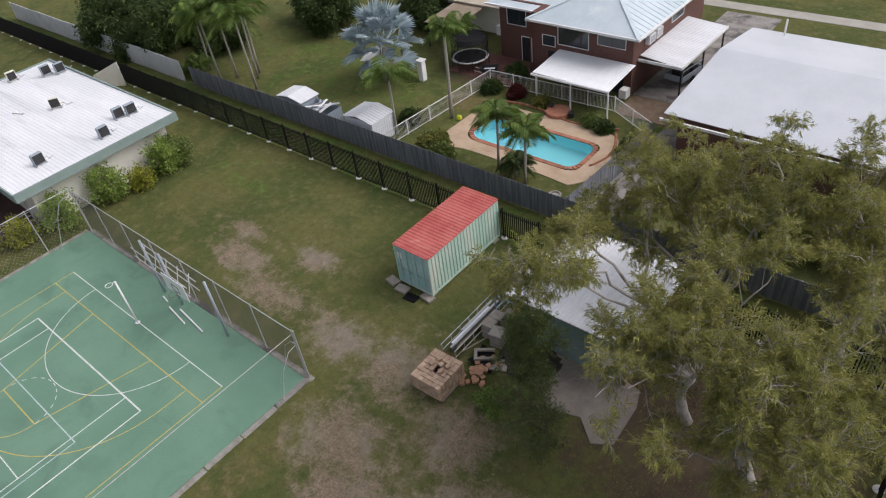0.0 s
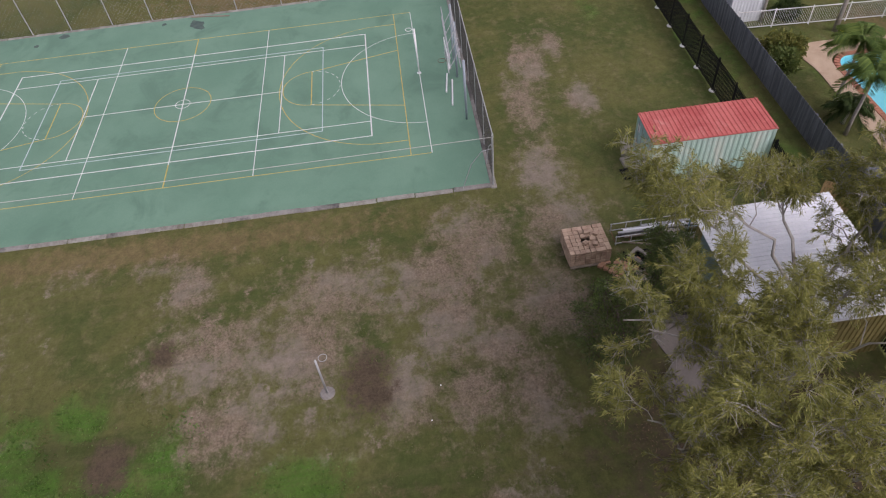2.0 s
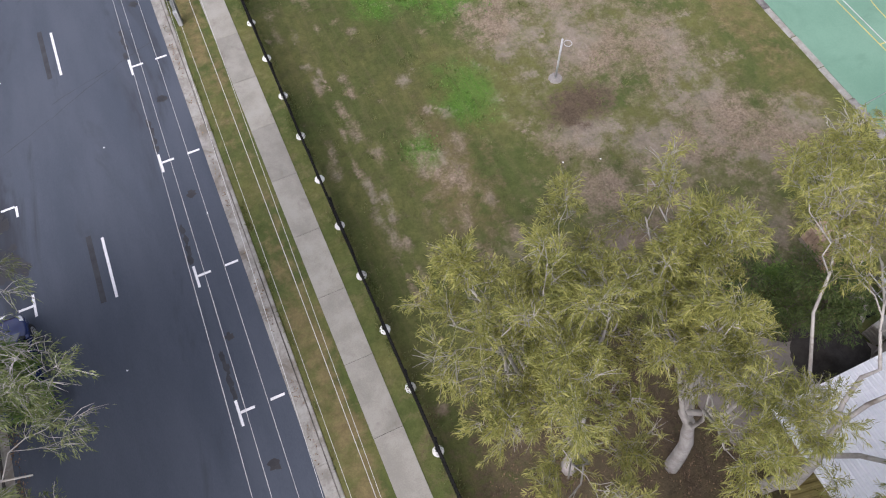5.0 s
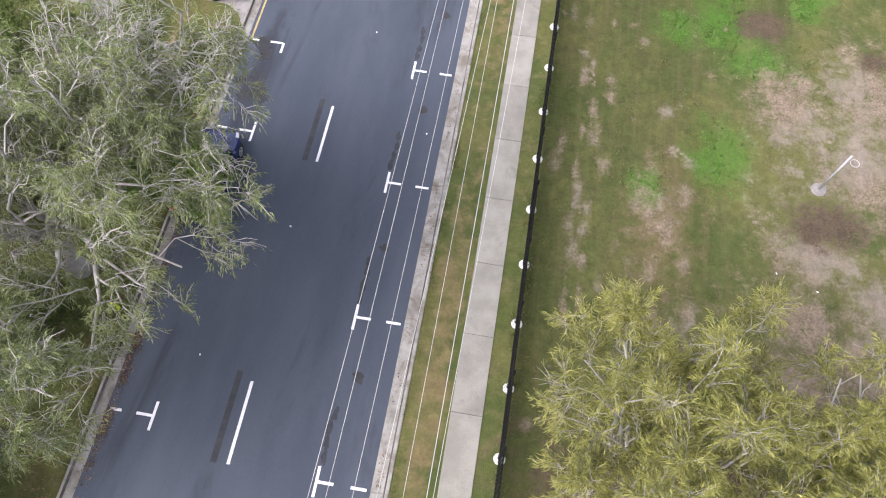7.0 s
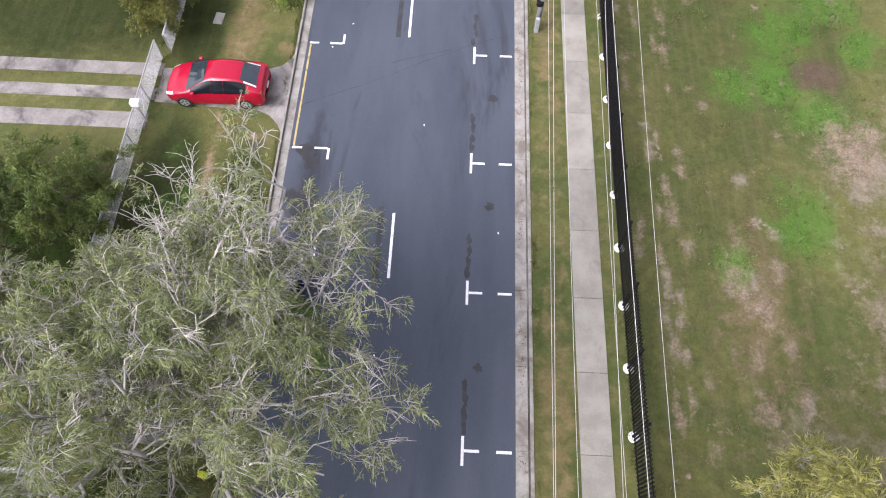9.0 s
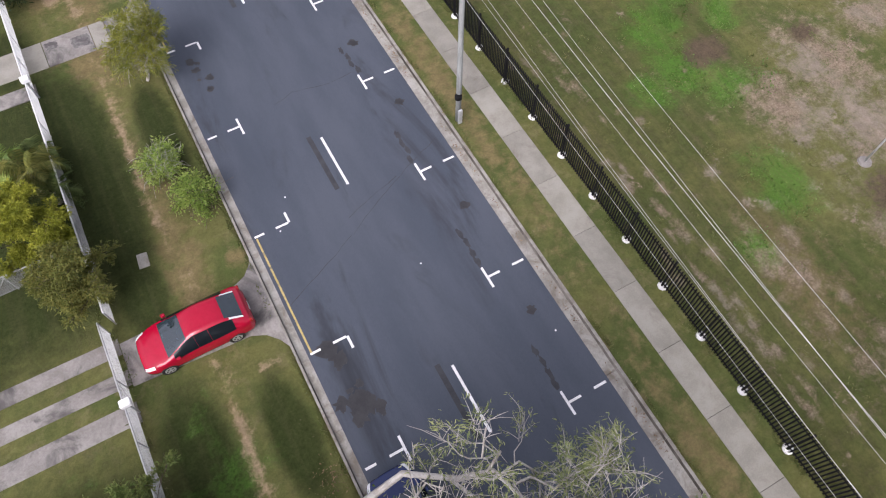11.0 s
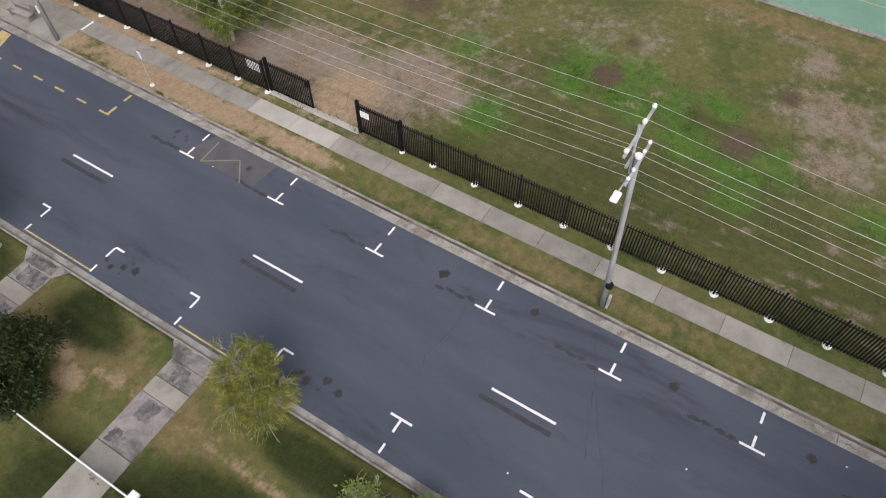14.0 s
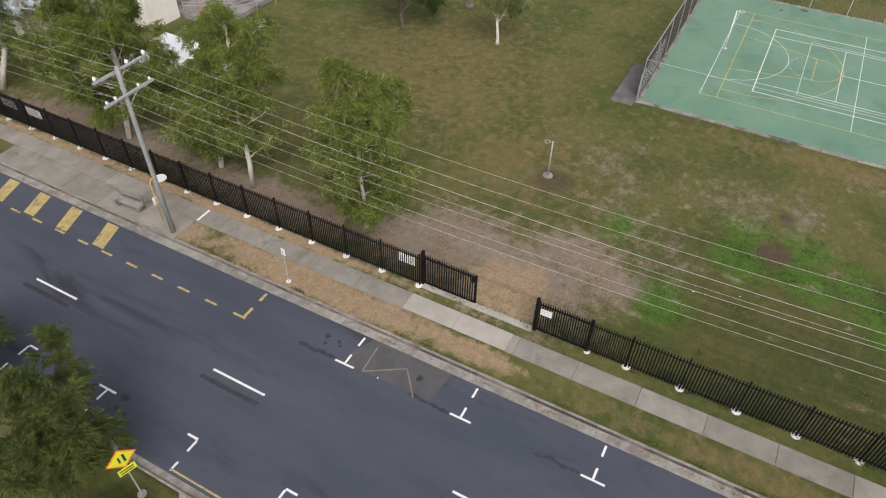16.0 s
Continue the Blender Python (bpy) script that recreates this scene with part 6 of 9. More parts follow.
for x, y, h, k, leaf, n, size in ((22.9, -12.6, 1.5, 41, LEAF_OLIVE, 15, 1.75), (23.6, -13.5, 1.2, 42, PALM_LEAF, 13, 1.6), (22.3, -13.6, 0.8, 43, LEAF_SHADE, 13, 1.5), (22.4, -11.7, 0.7, 44, LEAF_SHADE, 12, 1.4), (23.9, -12.3, 1.5, 45, LEAF_GARDEN, 7, 1.2)):
    feather_palm((x, y, 0), "bushy feather palm beside the wire fence" if k < 45 else "young lime-green palm among the older ones", h, k, n, size, leaf, shaft=False, trunk=0.1, group="palms by the front fence", leaflets=24, thin=0.014, loose=28)
feather_palm((-21.6, 31.4, 0), "dark bushy palm in the pool lawn", 1.0, 21, 18, 1.5, LEAF_DARK, shaft=False, trunk=0.09, leaflets=34, thin=0.018)


def fan_palm(at, label, height, seed, n=26, radius=1.3, stalk=2.0):
    rr = random.Random(seed)
    t = thing("fan_palm", label, "palm", at)
    part("trunk", Geo().tube([(0, 0, -0.05), (0, 0, height * 0.6), (0, 0, height)], [0.3, 0.24, 0.22], 10), PALM_BARK, t, smooth=True)
    fans = []
    for v in range(4):
        g = Geo().tube([(0, 0, 0), (stalk * 0.5, 0, 0.12), (stalk, 0, 0.05)], [0.05, 0.04, 0.03], 5, False)
        seg = 30
        o = Vector((stalk, 0, 0.05))
        cup = rr.uniform(0.15, 0.4)
        for k in range(seg):
            a = radians(-135 + 270 * k / (seg - 1))
            ln = radius * (1.0 - 0.22 * abs(a) / 2.3) * rr.uniform(0.9, 1.06)
            d = Vector((math.cos(a), math.sin(a), cup * abs(math.sin(a))))
            s = Vector((-math.sin(a), math.cos(a), 0)) * (radius * 0.05)
            z = Vector((0, 0, 0.05 if k % 2 else -0.03))
            tipz = Vector((0, 0, -0.3 * rr.random() - 0.12))
            g.add([o, o + d * ln * 0.62 + s + z, o + d * ln + tipz, o + d * ln * 0.62 - s - z], [(0, 1, 2), (0, 2, 3)])
        fans.append(g.mesh("fan_frond", SILVER_LEAF))
    for k in range(n):
        u = (k + 0.5) / n
        part("fan_frond", fans[k % 4], None, t, at=(0, 0, height + 0.2 * (1 - u), rr.uniform(-35, 35), -82 + 118 * u + rr.uniform(-10, 10), k * 137.5))


fan_palm((-39.2, 37.8, 0), "broad silver-blue fan palm on the lawn", 3.0, 5, 24, 1.55, 2.1)

# ---- shed, container and building materials ----
container = thing("shipping_container", "pale green shipping container with faded red roof", "shipping container", (-21.26, 19.75, 0.16))
L, Wd, Ht = 6.06, 2.44, 2.59
part("frame", Geo().box(0, 0.1, 0, 0.1, 0, Ht).box(Wd - 0.1, Wd, 0, 0.1, 0, Ht).box(0, 0.1, L - 0.1, L, 0, Ht).box(Wd - 0.1, Wd, L - 0.1, L, 0, Ht)
     .box(0.1, Wd - 0.1, 0.0, 0.1, 0, 0.14).box(0.1, Wd - 0.1, L - 0.1, L, 0, 0.14).box(0, 0.1, 0.1, L - 0.1, 0, 0.14).box(Wd - 0.1, Wd, 0.1, L - 0.1, 0, 0.14)
     .box(0, 0.1, 0.1, L - 0.1, Ht - 0.1, Ht - 0.01).box(Wd - 0.1, Wd, 0.1, L - 0.1, Ht - 0.1, Ht - 0.01), CONT_GREEN, container)


def corrugated_wall(g, a, b, z0, z1, n, depth, out):
    """Upright corrugations from a to b in the plan; out is the unit way outward."""
    a, b, out = Vector((*a, 0)), Vector((*b, 0)), Vector((*out, 0))
    prof = ((0.0, 0), (0.25, 0), (0.40, 1), (0.70, 1), (0.85, 0))
    us = [((i + u) / n, h) for i in range(n) for u, h in prof] + [(1.0, 0)]
    vs = []
    for u, h in us:
        p = a.lerp(b, u) - out * (h * depth)
        vs += [(p.x, p.y, z0), (p.x, p.y, z1)]
    g.add(vs, [(2 * i, 2 * i + 2, 2 * i + 3, 2 * i + 1) for i in range(len(us) - 1)])
    q = out * (depth + 0.02)
    g.add([(*(a - q).xy, z0), (*(b - q).xy, z0), (*(b - q).xy, z1), (*(a - q).xy, z1)], [(0, 1, 2, 3)])
    return g


part("side_wall", corrugated_wall(Geo(), (Wd - 0.02, 0.1), (Wd - 0.02, L - 0.1), 0.14, Ht - 0.1, 22, 0.036, (1, 0)), CONT_GREEN, container)
part("side_wall", corrugated_wall(Geo(), (0.02, 0.1), (0.02, L - 0.1), 0.14, Ht - 0.1, 22, 0.036, (-1, 0)), CONT_GREEN, container)
part("end_wall", corrugated_wall(Geo(), (0.1, L - 0.02), (Wd - 0.1, L - 0.02), 0.14, Ht - 0.1, 9, 0.036, (0, 1)), CONT_GREEN, container)
part("roof", Geo().ribbed((-0.03, -0.03, Ht), (-0.03, L + 0.03, Ht), (Wd + 0.03, L + 0.03, Ht), (Wd + 0.03, -0.03, Ht), 26, 0.035), CONT_RED, container, "faded red ribbed roof")
for x0 in (0.1, 1.225):
    d = part("door", Geo().box(x0, x0 + 1.115, 0.02, 0.07, 0.14, Ht - 0.06, 0.01), CONT_DOOR, container, "pale teal steel door")
    for x in (x0 + 0.28, x0 + 0.80):
        part("lock_rod", Geo().tube([(x, -0.01, 0.08), (x, -0.01, Ht - 0.1)], 0.018, 6), GALV, d)
        part("handle", Geo().box(x - 0.02, x + 0.28, -0.03, 0.0, 1.0, 1.04), GALV, d)
part("label_plate", Geo().box(0.22, 0.52, 0.0, 0.015, 1.75, 2.15), SIGN_WHITE, container)
for x, y in ((-21.6, 19.5), (-19.1, 19.55), (-20.7, 19.3), (-21.2, 25.3), (-19.1, 25.3)):
    solo("concrete_block", Geo().box(-0.38, 0.38, -0.22, 0.3, 0, 0.16, 0.02), PAVER, "grey concrete block under the container", "block", (x, y, 0), rng.uniform(-12, 12), "blocks under the container")
solo("door_mat", Geo().box(-0.4, 0.4, -0.3, 0.25, 0, 0.05, 0.01), BLACK, "dark rubber mat in front of the container", "mat", (-19.9, 19.15, 0), 5)

shed = thing("storage_shed", "steel storage shed with white roof and teal doors", "shed", (-13.85, 20.15, 0))
SL, SW, SH2 = 6.0, 5.45, 2.75
part("wall", corrugated_wall(Geo(), (SL, 0), (SL, SW), 0, SH2, 26, 0.03, (1, 0)), SHED_OLIVE, shed, "olive yellow ribbed side wall")
part("wall", corrugated_wall(Geo(), (0, 0), (0, SW), 0, SH2, 26, 0.03, (-1, 0)), SHED_OLIVE, shed, "olive yellow ribbed side wall")
part("wall", corrugated_wall(Geo(), (0, SW), (SL, SW), 0, SH2, 28, 0.03, (0, 1)), SHED_OLIVE, shed)
part("wall", corrugated_wall(Geo(), (0, 0), (0.55, 0), 0, SH2, 3, 0.03, (0, -1)), SHED_OLIVE, shed)
part("wall", corrugated_wall(Geo(), (SL - 0.4, 0), (SL, 0), 0, SH2, 2, 0.03, (0, -1)), SHED_OLIVE, shed)
for i in range(3):
    d = part("door", Geo().box(0.57 + 1.68 * i, 0.57 + 1.68 * i + 1.64, 0.0, 0.05, 0.03, 2.5, 0.01), SHED_TEAL, shed, "grey-teal sliding door")
    part("handle", Geo().box(0.7 + 1.68 * i, 0.76 + 1.68 * i, -0.04, 0.0, 1.0, 1.2), GALV, d)
part("lintel", Geo().box(0.55, SL - 0.4, 0.0, 0.06, 2.52, SH2), SHED_TEAL, shed)
part("roof", Geo().ribbed((-0.2, -0.3, SH2 + 0.06), (SL + 0.2, -0.3, SH2 + 0.06), (SL + 0.2, SW + 0.2, SH2 + 0.22), (-0.2, SW + 0.2, SH2 + 0.22), 30, 0.03), ROOF_WHITE, shed, "white ribbed steel roof")
solo("shed_apron", Geo().prism([(-14.2, 19.9), (-13.0, 18.3), (-11.0, 18.0), (-10.0, 17.2), (-8.6, 17.6), (-7.6, 16.7), (-6.8, 17.2), (-6.9, 19.4), (-7.2, 20.3), (-7.6, 20.4)], -0.1, 0.045), APRON,
     "stained concrete slab in front of the shed", "slab", kind="structure")
solo("soil_mound", Geo().add([(x, y, 0.5 * max(0, 1 - (x / 1.5) ** 2 - (y / 1.2) ** 2) * (0.7 + 0.3 * math.sin(5 * x + 3 * y))) for x in [-1.5 + 0.25 * i for i in range(13)] for y in [-1.25 + 0.25 * j for j in range(11)]],
                            [(11 * i + j, 11 * i + 11 + j, 11 * i + 12 + j, 11 * i + 1 + j) for i in range(12) for j in range(10)]), SOIL_PILE, "low heap of dark soil beside the shed", "soil heap", (-12.2, 19.0, 0.03), smooth=True)

# pallet of blocks
pallet = thing("block_pallet", "timber pallet stacked with tan paving blocks", "pallet", (-15.0, 15.62, 0), 2)
for i in range(3):
    part("bearer", Geo().box(-0.92, 0.92, -0.8 + 0.75 * i, -0.7 + 0.75 * i, 0, 0.1), TIMBER, pallet)
part("deck", Geo().box(-0.95, 0.95, -0.92, 0.92, 0.1, 0.13), TIMBER, pallet)
BM = Geo().box(-0.112, 0.112, -0.11, 0.11, 0, 0.135, 0.008).mesh("paving_block", BLOCK)
BT = Geo().box(-0.112, 0.112, -0.11, 0.11, 0, 0.135, 0.008).mesh("tan_paving_block", BLOCK_TAN)
for k in range(6):
    for i in range(7):
        for j in range(8):
            shell = i in (0, 6) or j in (0, 7) or k == 5
            if not shell or (k == 5 and (i, j) in ((3, 4), (3, 3), (4, 5))):
                continue
            part("paving_block", BT, None, pallet, at=(-0.72 + 0.24 * i + rng.uniform(-.012, .012), -0.84 + 0.24 * j + rng.uniform(-.012, .012), 0.13 + 0.138 * k, 0, 0, rng.uniform(-3, 3)))
for x, y in ((0.1, 0.25), (0.3, -0.1), (-0.35, 0.1), (-0.2, 0.5), (0.42, 0.3)):
    part("paving_block", BT, None, pallet, at=(x, y, 0.962, 0, 0, rng.uniform(0, 90)))
for i in range(46):
    a, r = rng.uniform(0, 6.28), abs(rng.gauss(0, 0.55))
    solo("loose_brick", BM, None, "broken terracotta block on the ground", "brick", (-13.75 + 0.7 * r * math.cos(a), 17.0 + r * math.sin(a), max(0.0, 0.2 - 0.25 * r)), rng.uniform(0, 180), "loose bricks beside the pallet")
PM = Geo().box(-0.3, 0.3, -0.3, 0.3, 0, 0.11, 0.012).mesh("paver", PAVER)
for x, y, n, r in ((-14.1, 19.1, 7, 8), (-14.75, 19.35, 8, 4), (-14.7, 20.0, 8, 6), (-14.35, 20.6, 6, 12), (-13.9, 19.85, 4, 20)):
    s = thing("paver_stack", "stack of grey concrete pavers beside the shed", "paver stack", (x, y, 0), r, "stacks of pavers")
    for k in range(n):
        part("paver", PM, None, s, at=(rng.uniform(-.02, .02), rng.uniform(-.02, .02), 0.112 * k, 0, 0, rng.uniform(-3, 3)))
solo("pyramid_cap", Geo().add([(-0.33, -0.33, 0), (0.33, -0.33, 0), (0.33, 0.33, 0), (-0.33, 0.33, 0), (-0.33, -0.33, 0.08), (0.33, -0.33, 0.08), (0.33, 0.33, 0.08), (-0.33, 0.33, 0.08), (0, 0, 0.38)],
                              [(3, 2, 1, 0), (0, 1, 5, 4), (1, 2, 6, 5), (2, 3, 7, 6), (3, 0, 4, 7), (4, 5, 8), (5, 6, 8), (6, 7, 8), (7, 4, 8)]), PALE_PATH, "pale concrete pyramid post cap on the pavers", "post cap", (-14.1, 19.1, 0.79), 10)
for x, y in ((-13.2, 17.9), (-12.9, 18.4)):
    solo("stone_slab", Geo().box(-0.42, 0.42, -0.3, 0.3, 0, 0.09, 0.02), PAVER, "loose stone slab on the ground", "slab", (x, y, 0.03), rng.uniform(0, 60), "loose slabs")
tr = thing("steel_rack", "long low steel rack holding metal lengths", "rack", (-15.75, 17.1, 0), 0)
for x in (-0.3, 0.55):
    for z in (0.12, 0.55):
        part("rail", Geo().tube([(x, 0, z), (x, 4.5, z + 0.06)], 0.025, 6), GALV, tr)
for j in range(7):
    part("cross_bar", Geo().tube([(-0.3, 0.05 + 0.72 * j, 0.12), (0.55, 0.05 + 0.72 * j, 0.12)], 0.022, 6), RUST, tr)
    for x in (-0.3, 0.55):
        part("upright", Geo().tube([(x, 0.05 + 0.72 * j, 0.0), (x, 0.05 + 0.72 * j, 0.58)], 0.022, 6), GALV, tr)
for x, z, y0, y1, m in ((-0.1, 0.2, 0.6, 3.6, TIN_WHITE), (0.05, 0.24, 0.3, 4.2, GALV), (0.2, 0.2, 0.2, 4.4, INK), (0.34, 0.25, 0.5, 3.9, TIMBER), (-0.2, 0.26, 1.5, 4.2, GALV)):
    part("metal_length", Geo().box(x - 0.06, x + 0.06, y0, y1, z, z + 0.06), m, tr)
hoop = thing("tube_frame", "bent pale blue steel tube frame leaning by the shed", "frame", (-15.3, 20.6, 0))
for y in (0.0, 0.65):
    part("tube", Geo().tube([(0, y, 0), (0, y, 1.25), (0.15, y, 1.45), (1.05, y, 1.45), (1.2, y, 1.25), (1.2, y, 0)], 0.035, 8), BLUE_TUBE, hoop, smooth=True)
for p in ((0, 1.2), (1.2, 1.2), (0, 0.5)):
    part("cross_tube", Geo().tube([(p[0], 0, p[1]), (p[0], 0.65, p[1])], 0.028, 6), BLUE_TUBE, hoop)
solo("tarpaulin", Geo().add([(x, y, 0.10 + 0.10 * math.sin(4 * x + 1) * math.cos(5 * y)) for x in [-0.7 + 0.2 * i for i in range(8)] for y in [-0.6 + 0.2 * j for j in range(7)]],
                            [(7 * i + j, 7 * i + 7 + j, 7 * i + 8 + j, 7 * i + 1 + j) for i in range(7) for j in range(6)]), BLACK, "crumpled black plastic sheet on the ground", "plastic sheet", (-13.9, 17.9, 0.0), smooth=True)
solo("black_frame", Geo().box(-0.5, 0.5, -0.35, -0.2, 0.2, 0.3).box(-0.5, 0.5, 0.2, 0.35, 0.2, 0.3).box(-0.5, -0.35, -0.2, 0.2, 0.2, 0.3), PAVER, "u-shaped concrete piece on black plastic", "concrete piece", (-14.1, 18.0, 0.0), 35)
solo("timber_stick", Geo().bar((-15.1, 17.4, 0.3), (-14.4, 19.0, 0.5), 0.06, 0.06), TIMBER, "pale timber stick leaning on the rack", "stick")


# ---- street furniture ----
def insulator(x, y, z, parent, s=1.0):
    part("insulator", Geo().tube([(x, y, z), (x, y, z + 0.05 * s), (x, y, z + 0.09 * s), (x, y, z + 0.17 * s)], [0.03 * s, 0.06 * s, 0.075 * s, 0.04 * s], 8), SIGN_WHITE, parent, "white porcelain insulator", True)


def power_pole(at, label, up, low, lean=(0, 0), lamp=False, box=False, riser=True):
    """up and low: places of the wires along the two arms; lean: how far the head stands off the foot."""
    p = thing("power_pole", label, "power pole", at, 0, "power poles along the street")
    h = 8.55 if riser else 9.9
    lx, ly = lean
    part("pole", Geo().tube([(0, 0, -0.1), (lx * 0.35, ly * 0.35, 3), (lx * 0.7 + 0.02, ly * 0.7, 6), (lx, ly, h)], [0.13, 0.12, 0.11, 0.10], 12), POLE_TIMBER, p, smooth=True)
    if riser:
        part("pole_cap", Geo().disc(lx, ly, h, h + 0.1, 0.135, 12), SIGN_WHITE, p)
        part("riser", Geo().tube([(lx - 0.05, ly - 0.14, 7.6), (lx - 0.05, ly - 0.3, 9.85)], 0.05, 8), GALV, p)
    uy, oy = ly - 0.24, ly + 0.1
    a = part("crossarm", Geo().box(min(up) - 0.15, max(up) + 0.15, uy - 0.05, uy + 0.05, 9.48, 9.6, 0.01), GALV, p)
    b = part("crossarm", Geo().box(min(low) - 0.2, max(low) + 0.2, oy - 0.05, oy + 0.05, 8.44, 8.56, 0.01), GALV, p)
    for x in (-0.6, 0.6):
        part("arm_brace", Geo().bar((lx + x, uy, 9.48), (lx - 0.05, uy + 0.02, 8.95), 0.04, 0.02), GALV, a)
        part("arm_brace", Geo().bar((lx + x, oy, 8.44), (lx, oy - 0.02, 7.95), 0.04, 0.02), GALV, b)
    for x in up:
        insulator(x, uy, 9.6, a, 1.3)
    for x in low:
        insulator(x, oy, 8.56, b)
    if riser:
        part("strap", Geo().disc(0, 0, 1.5, 1.68, 0.165, 12), BLACK, p)
    if box:
        part("cable_guard", Geo().box(-0.1, 0.1, 0.14, 0.26, 0, 0.9, 0.02), GALV, p)
        part("fuse_bracket", Geo().box(lx - 0.3, lx + 0.3, ly - 0.3, ly - 0.2, 8.1, 8.2), GALV, p)
    if lamp:
        arm = part("lamp_arm", Geo().tube([(lx + 0.05, ly, 7.75), (lx + 0.6, ly - 0.05, 7.9), (lx + 1.15, ly - 0.08, 7.85)], 0.03, 8), GALV, p)
        part("lamp_head", Geo().box(lx + 1.1, lx + 1.62, ly - 0.22, ly + 0.06, 7.7, 7.84, 0.04), SIGN_WHITE, arm, "white street light head")
    return p


POLES = [(5.2, -7.24), (5.25, -42.2), (5.2, 29.5), (5.25, -78.0)]
LEAN = [(-0.52, -0.65), (0, 0), (0, 0), (0, 0)]
HEADS = [((-1.84, -0.98, 0.60), (-1.28, -0.78, 0.21, 0.67)), ((-1.75, -0.75, 1.05), (-1.4, -0.72, 0.62, 1.1)), ((-1.0, 0.2, 1.45), (-1.0, -0.5, 0.6, 1.2)), ((-1.75, -0.75, 1.05), (-1.4, -0.72, 0.62, 1.1))]
power_pole((*POLES[0], 0), "grey timber power pole with crossarms and street light", *HEADS[0], LEAN[0], True, True)
power_pole((*POLES[1], 0), "grey-green power pole with two crossarms", *HEADS[1], riser=False)
power_pole((*POLES[2], 0), "grey timber power pole with crossarms", *HEADS[2])
power_pole((*POLES[3], 0), "grey timber power pole with crossarms", *HEADS[3])
for i, j in ((2, 0), (0, 1), (1, 3)):
    for k in range(7):
        ends = []
        for q in (i, j):
            row, n, dy, z = (0, k, -0.24, 9.83) if k < 3 else (1, k - 3, 0.1, 8.72)
            ends.append(Vector((POLES[q][0] + HEADS[q][row][n], POLES[q][1] + LEAN[q][1] + dy, z)))
        pts = [ends[0].lerp(ends[1], m / 12) - Vector((0, 0, 0.55 * 4 * m / 12 * (1 - m / 12))) for m in range(13)]
        solo("power_line", Geo().tube(pts, 0.0062 if k != 3 else 0.0095, 5), CABLE, "pale overhead power line along the street", "power line", group="overhead lines")
bench = thing("street_bench", "grey concrete bus stop bench on the footpath", "bench", (4.9, -45.75, 0.03), 4)
part("seat", Geo().box(-0.22, 0.25, -1.05, 1.05, 0.4, 0.47, 0.02), OLD_CONC, bench)
part("backrest", Geo().box(-0.38, -0.3, -1.05, 1.05, 0.55, 0.85, 0.02), OLD_CONC, bench)
for y in (-0.75, 0.75):
    part("support", Geo().box(-0.36, 0.2, y - 0.07, y + 0.07, 0, 0.4, 0.015).box(-0.38, -0.3, y - 0.07, y + 0.07, 0.4, 0.8), OLD_CONC, bench)
stop = thing("bus_stop_sign", "bus stop sign on a bent yellow pipe", "bus stop sign", (4.8, -43.4, 0))
part("pole", Geo().tube([(0, 0, 0), (0, 0, 2.6), (-0.06, 0.1, 2.85), (-0.25, 0.3, 3.0)], 0.035, 8), YELLOW_PIPE, stop, smooth=True)
part("plate", Geo().disc(-0.42, 0.36, 2.75, 2.8, 0.34, 16), SIGN_WHITE, stop, "round white plate")
part("timetable_case", Geo().box(-0.14, 0.14, -0.08, -0.02, 1.15, 1.65, 0.01), SIGN_WHITE, stop)
small = thing("small_street_sign", "small white street sign on a thin pole", "street sign", (5.2, -34.5, 0))
part("pole", Geo().tube([(0, 0, 0), (0, 0, 2.2)], 0.025, 6), GALV, small)
part("plate", Geo().box(-0.02, 0.0, -0.1, 0.12, 1.85, 2.3), SIGN_WHITE, small)
part("footing", Geo().disc(0, 0, -0.03, 0.05, 0.13, 10), FOOT, small)
warn = thing("warning_sign", "fluoro yellow diamond warning sign with orange edge", "road sign", (16.95, -32.5, 0), 163)
part("pole", Geo().tube([(0, 0, 0), (0, 0, 2.9)], 0.03, 8), GALV, warn)
part("footing", Geo().disc(0, 0, -0.03, 0.05, 0.18, 10), OLD_CONC, warn)


def plate(g, cx, cz, r, y0, y1):
    return g.add([(cx + r * c, y, cz + r * s) for y in (y0, y1) for c, s in ((0, -1), (1, 0), (0, 1), (-1, 0))],
                 [(0, 1, 2, 3), (7, 6, 5, 4), (0, 4, 5, 1), (1, 5, 6, 2), (2, 6, 7, 3), (3, 7, 4, 0)])


part("border", plate(Geo(), 0, 2.72, 0.56, -0.06, -0.04), SIGN_ORANGE, warn, "orange border")
face = part("face", plate(Geo(), 0, 2.72, 0.47, -0.065, -0.0605), SIGN_YELLOW, warn, "fluoro yellow face")
part("symbol_bar", Geo().box(-0.12, -0.05, -0.07, -0.0655, 2.55, 2.88), INK, face)
part("symbol_bar", Geo().box(0.05, 0.14, -0.07, -0.0655, 2.5, 2.95), INK, face)
sub = part("lower_plate", Geo().box(-0.33, 0.33, -0.06, -0.04, 1.8, 2.16), SIGN_YELLOW, warn, "fluoro yellow lower plate")
for z in (1.88, 2.02):
    part("text_bar", Geo().box(-0.25, 0.25, -0.066, -0.0605, z, z + 0.06), INK, sub)
for i in range(15):
    x, y = rng.choice(((rng.uniform(-12, 1.5), rng.uniform(-18, 14)), (rng.uniform(6.5, 15), rng.uniform(-30, 18))))
    solo("litter", Geo().box(-0.035, 0.035, -0.025, 0.025, 0, 0.02, 0.004), SIGN_WHITE, "small white scrap of litter on the ground", "litter", (x, y, 0.0 if x < 2 else ROAD_Z), rng.uniform(0, 180), "scraps of litter")


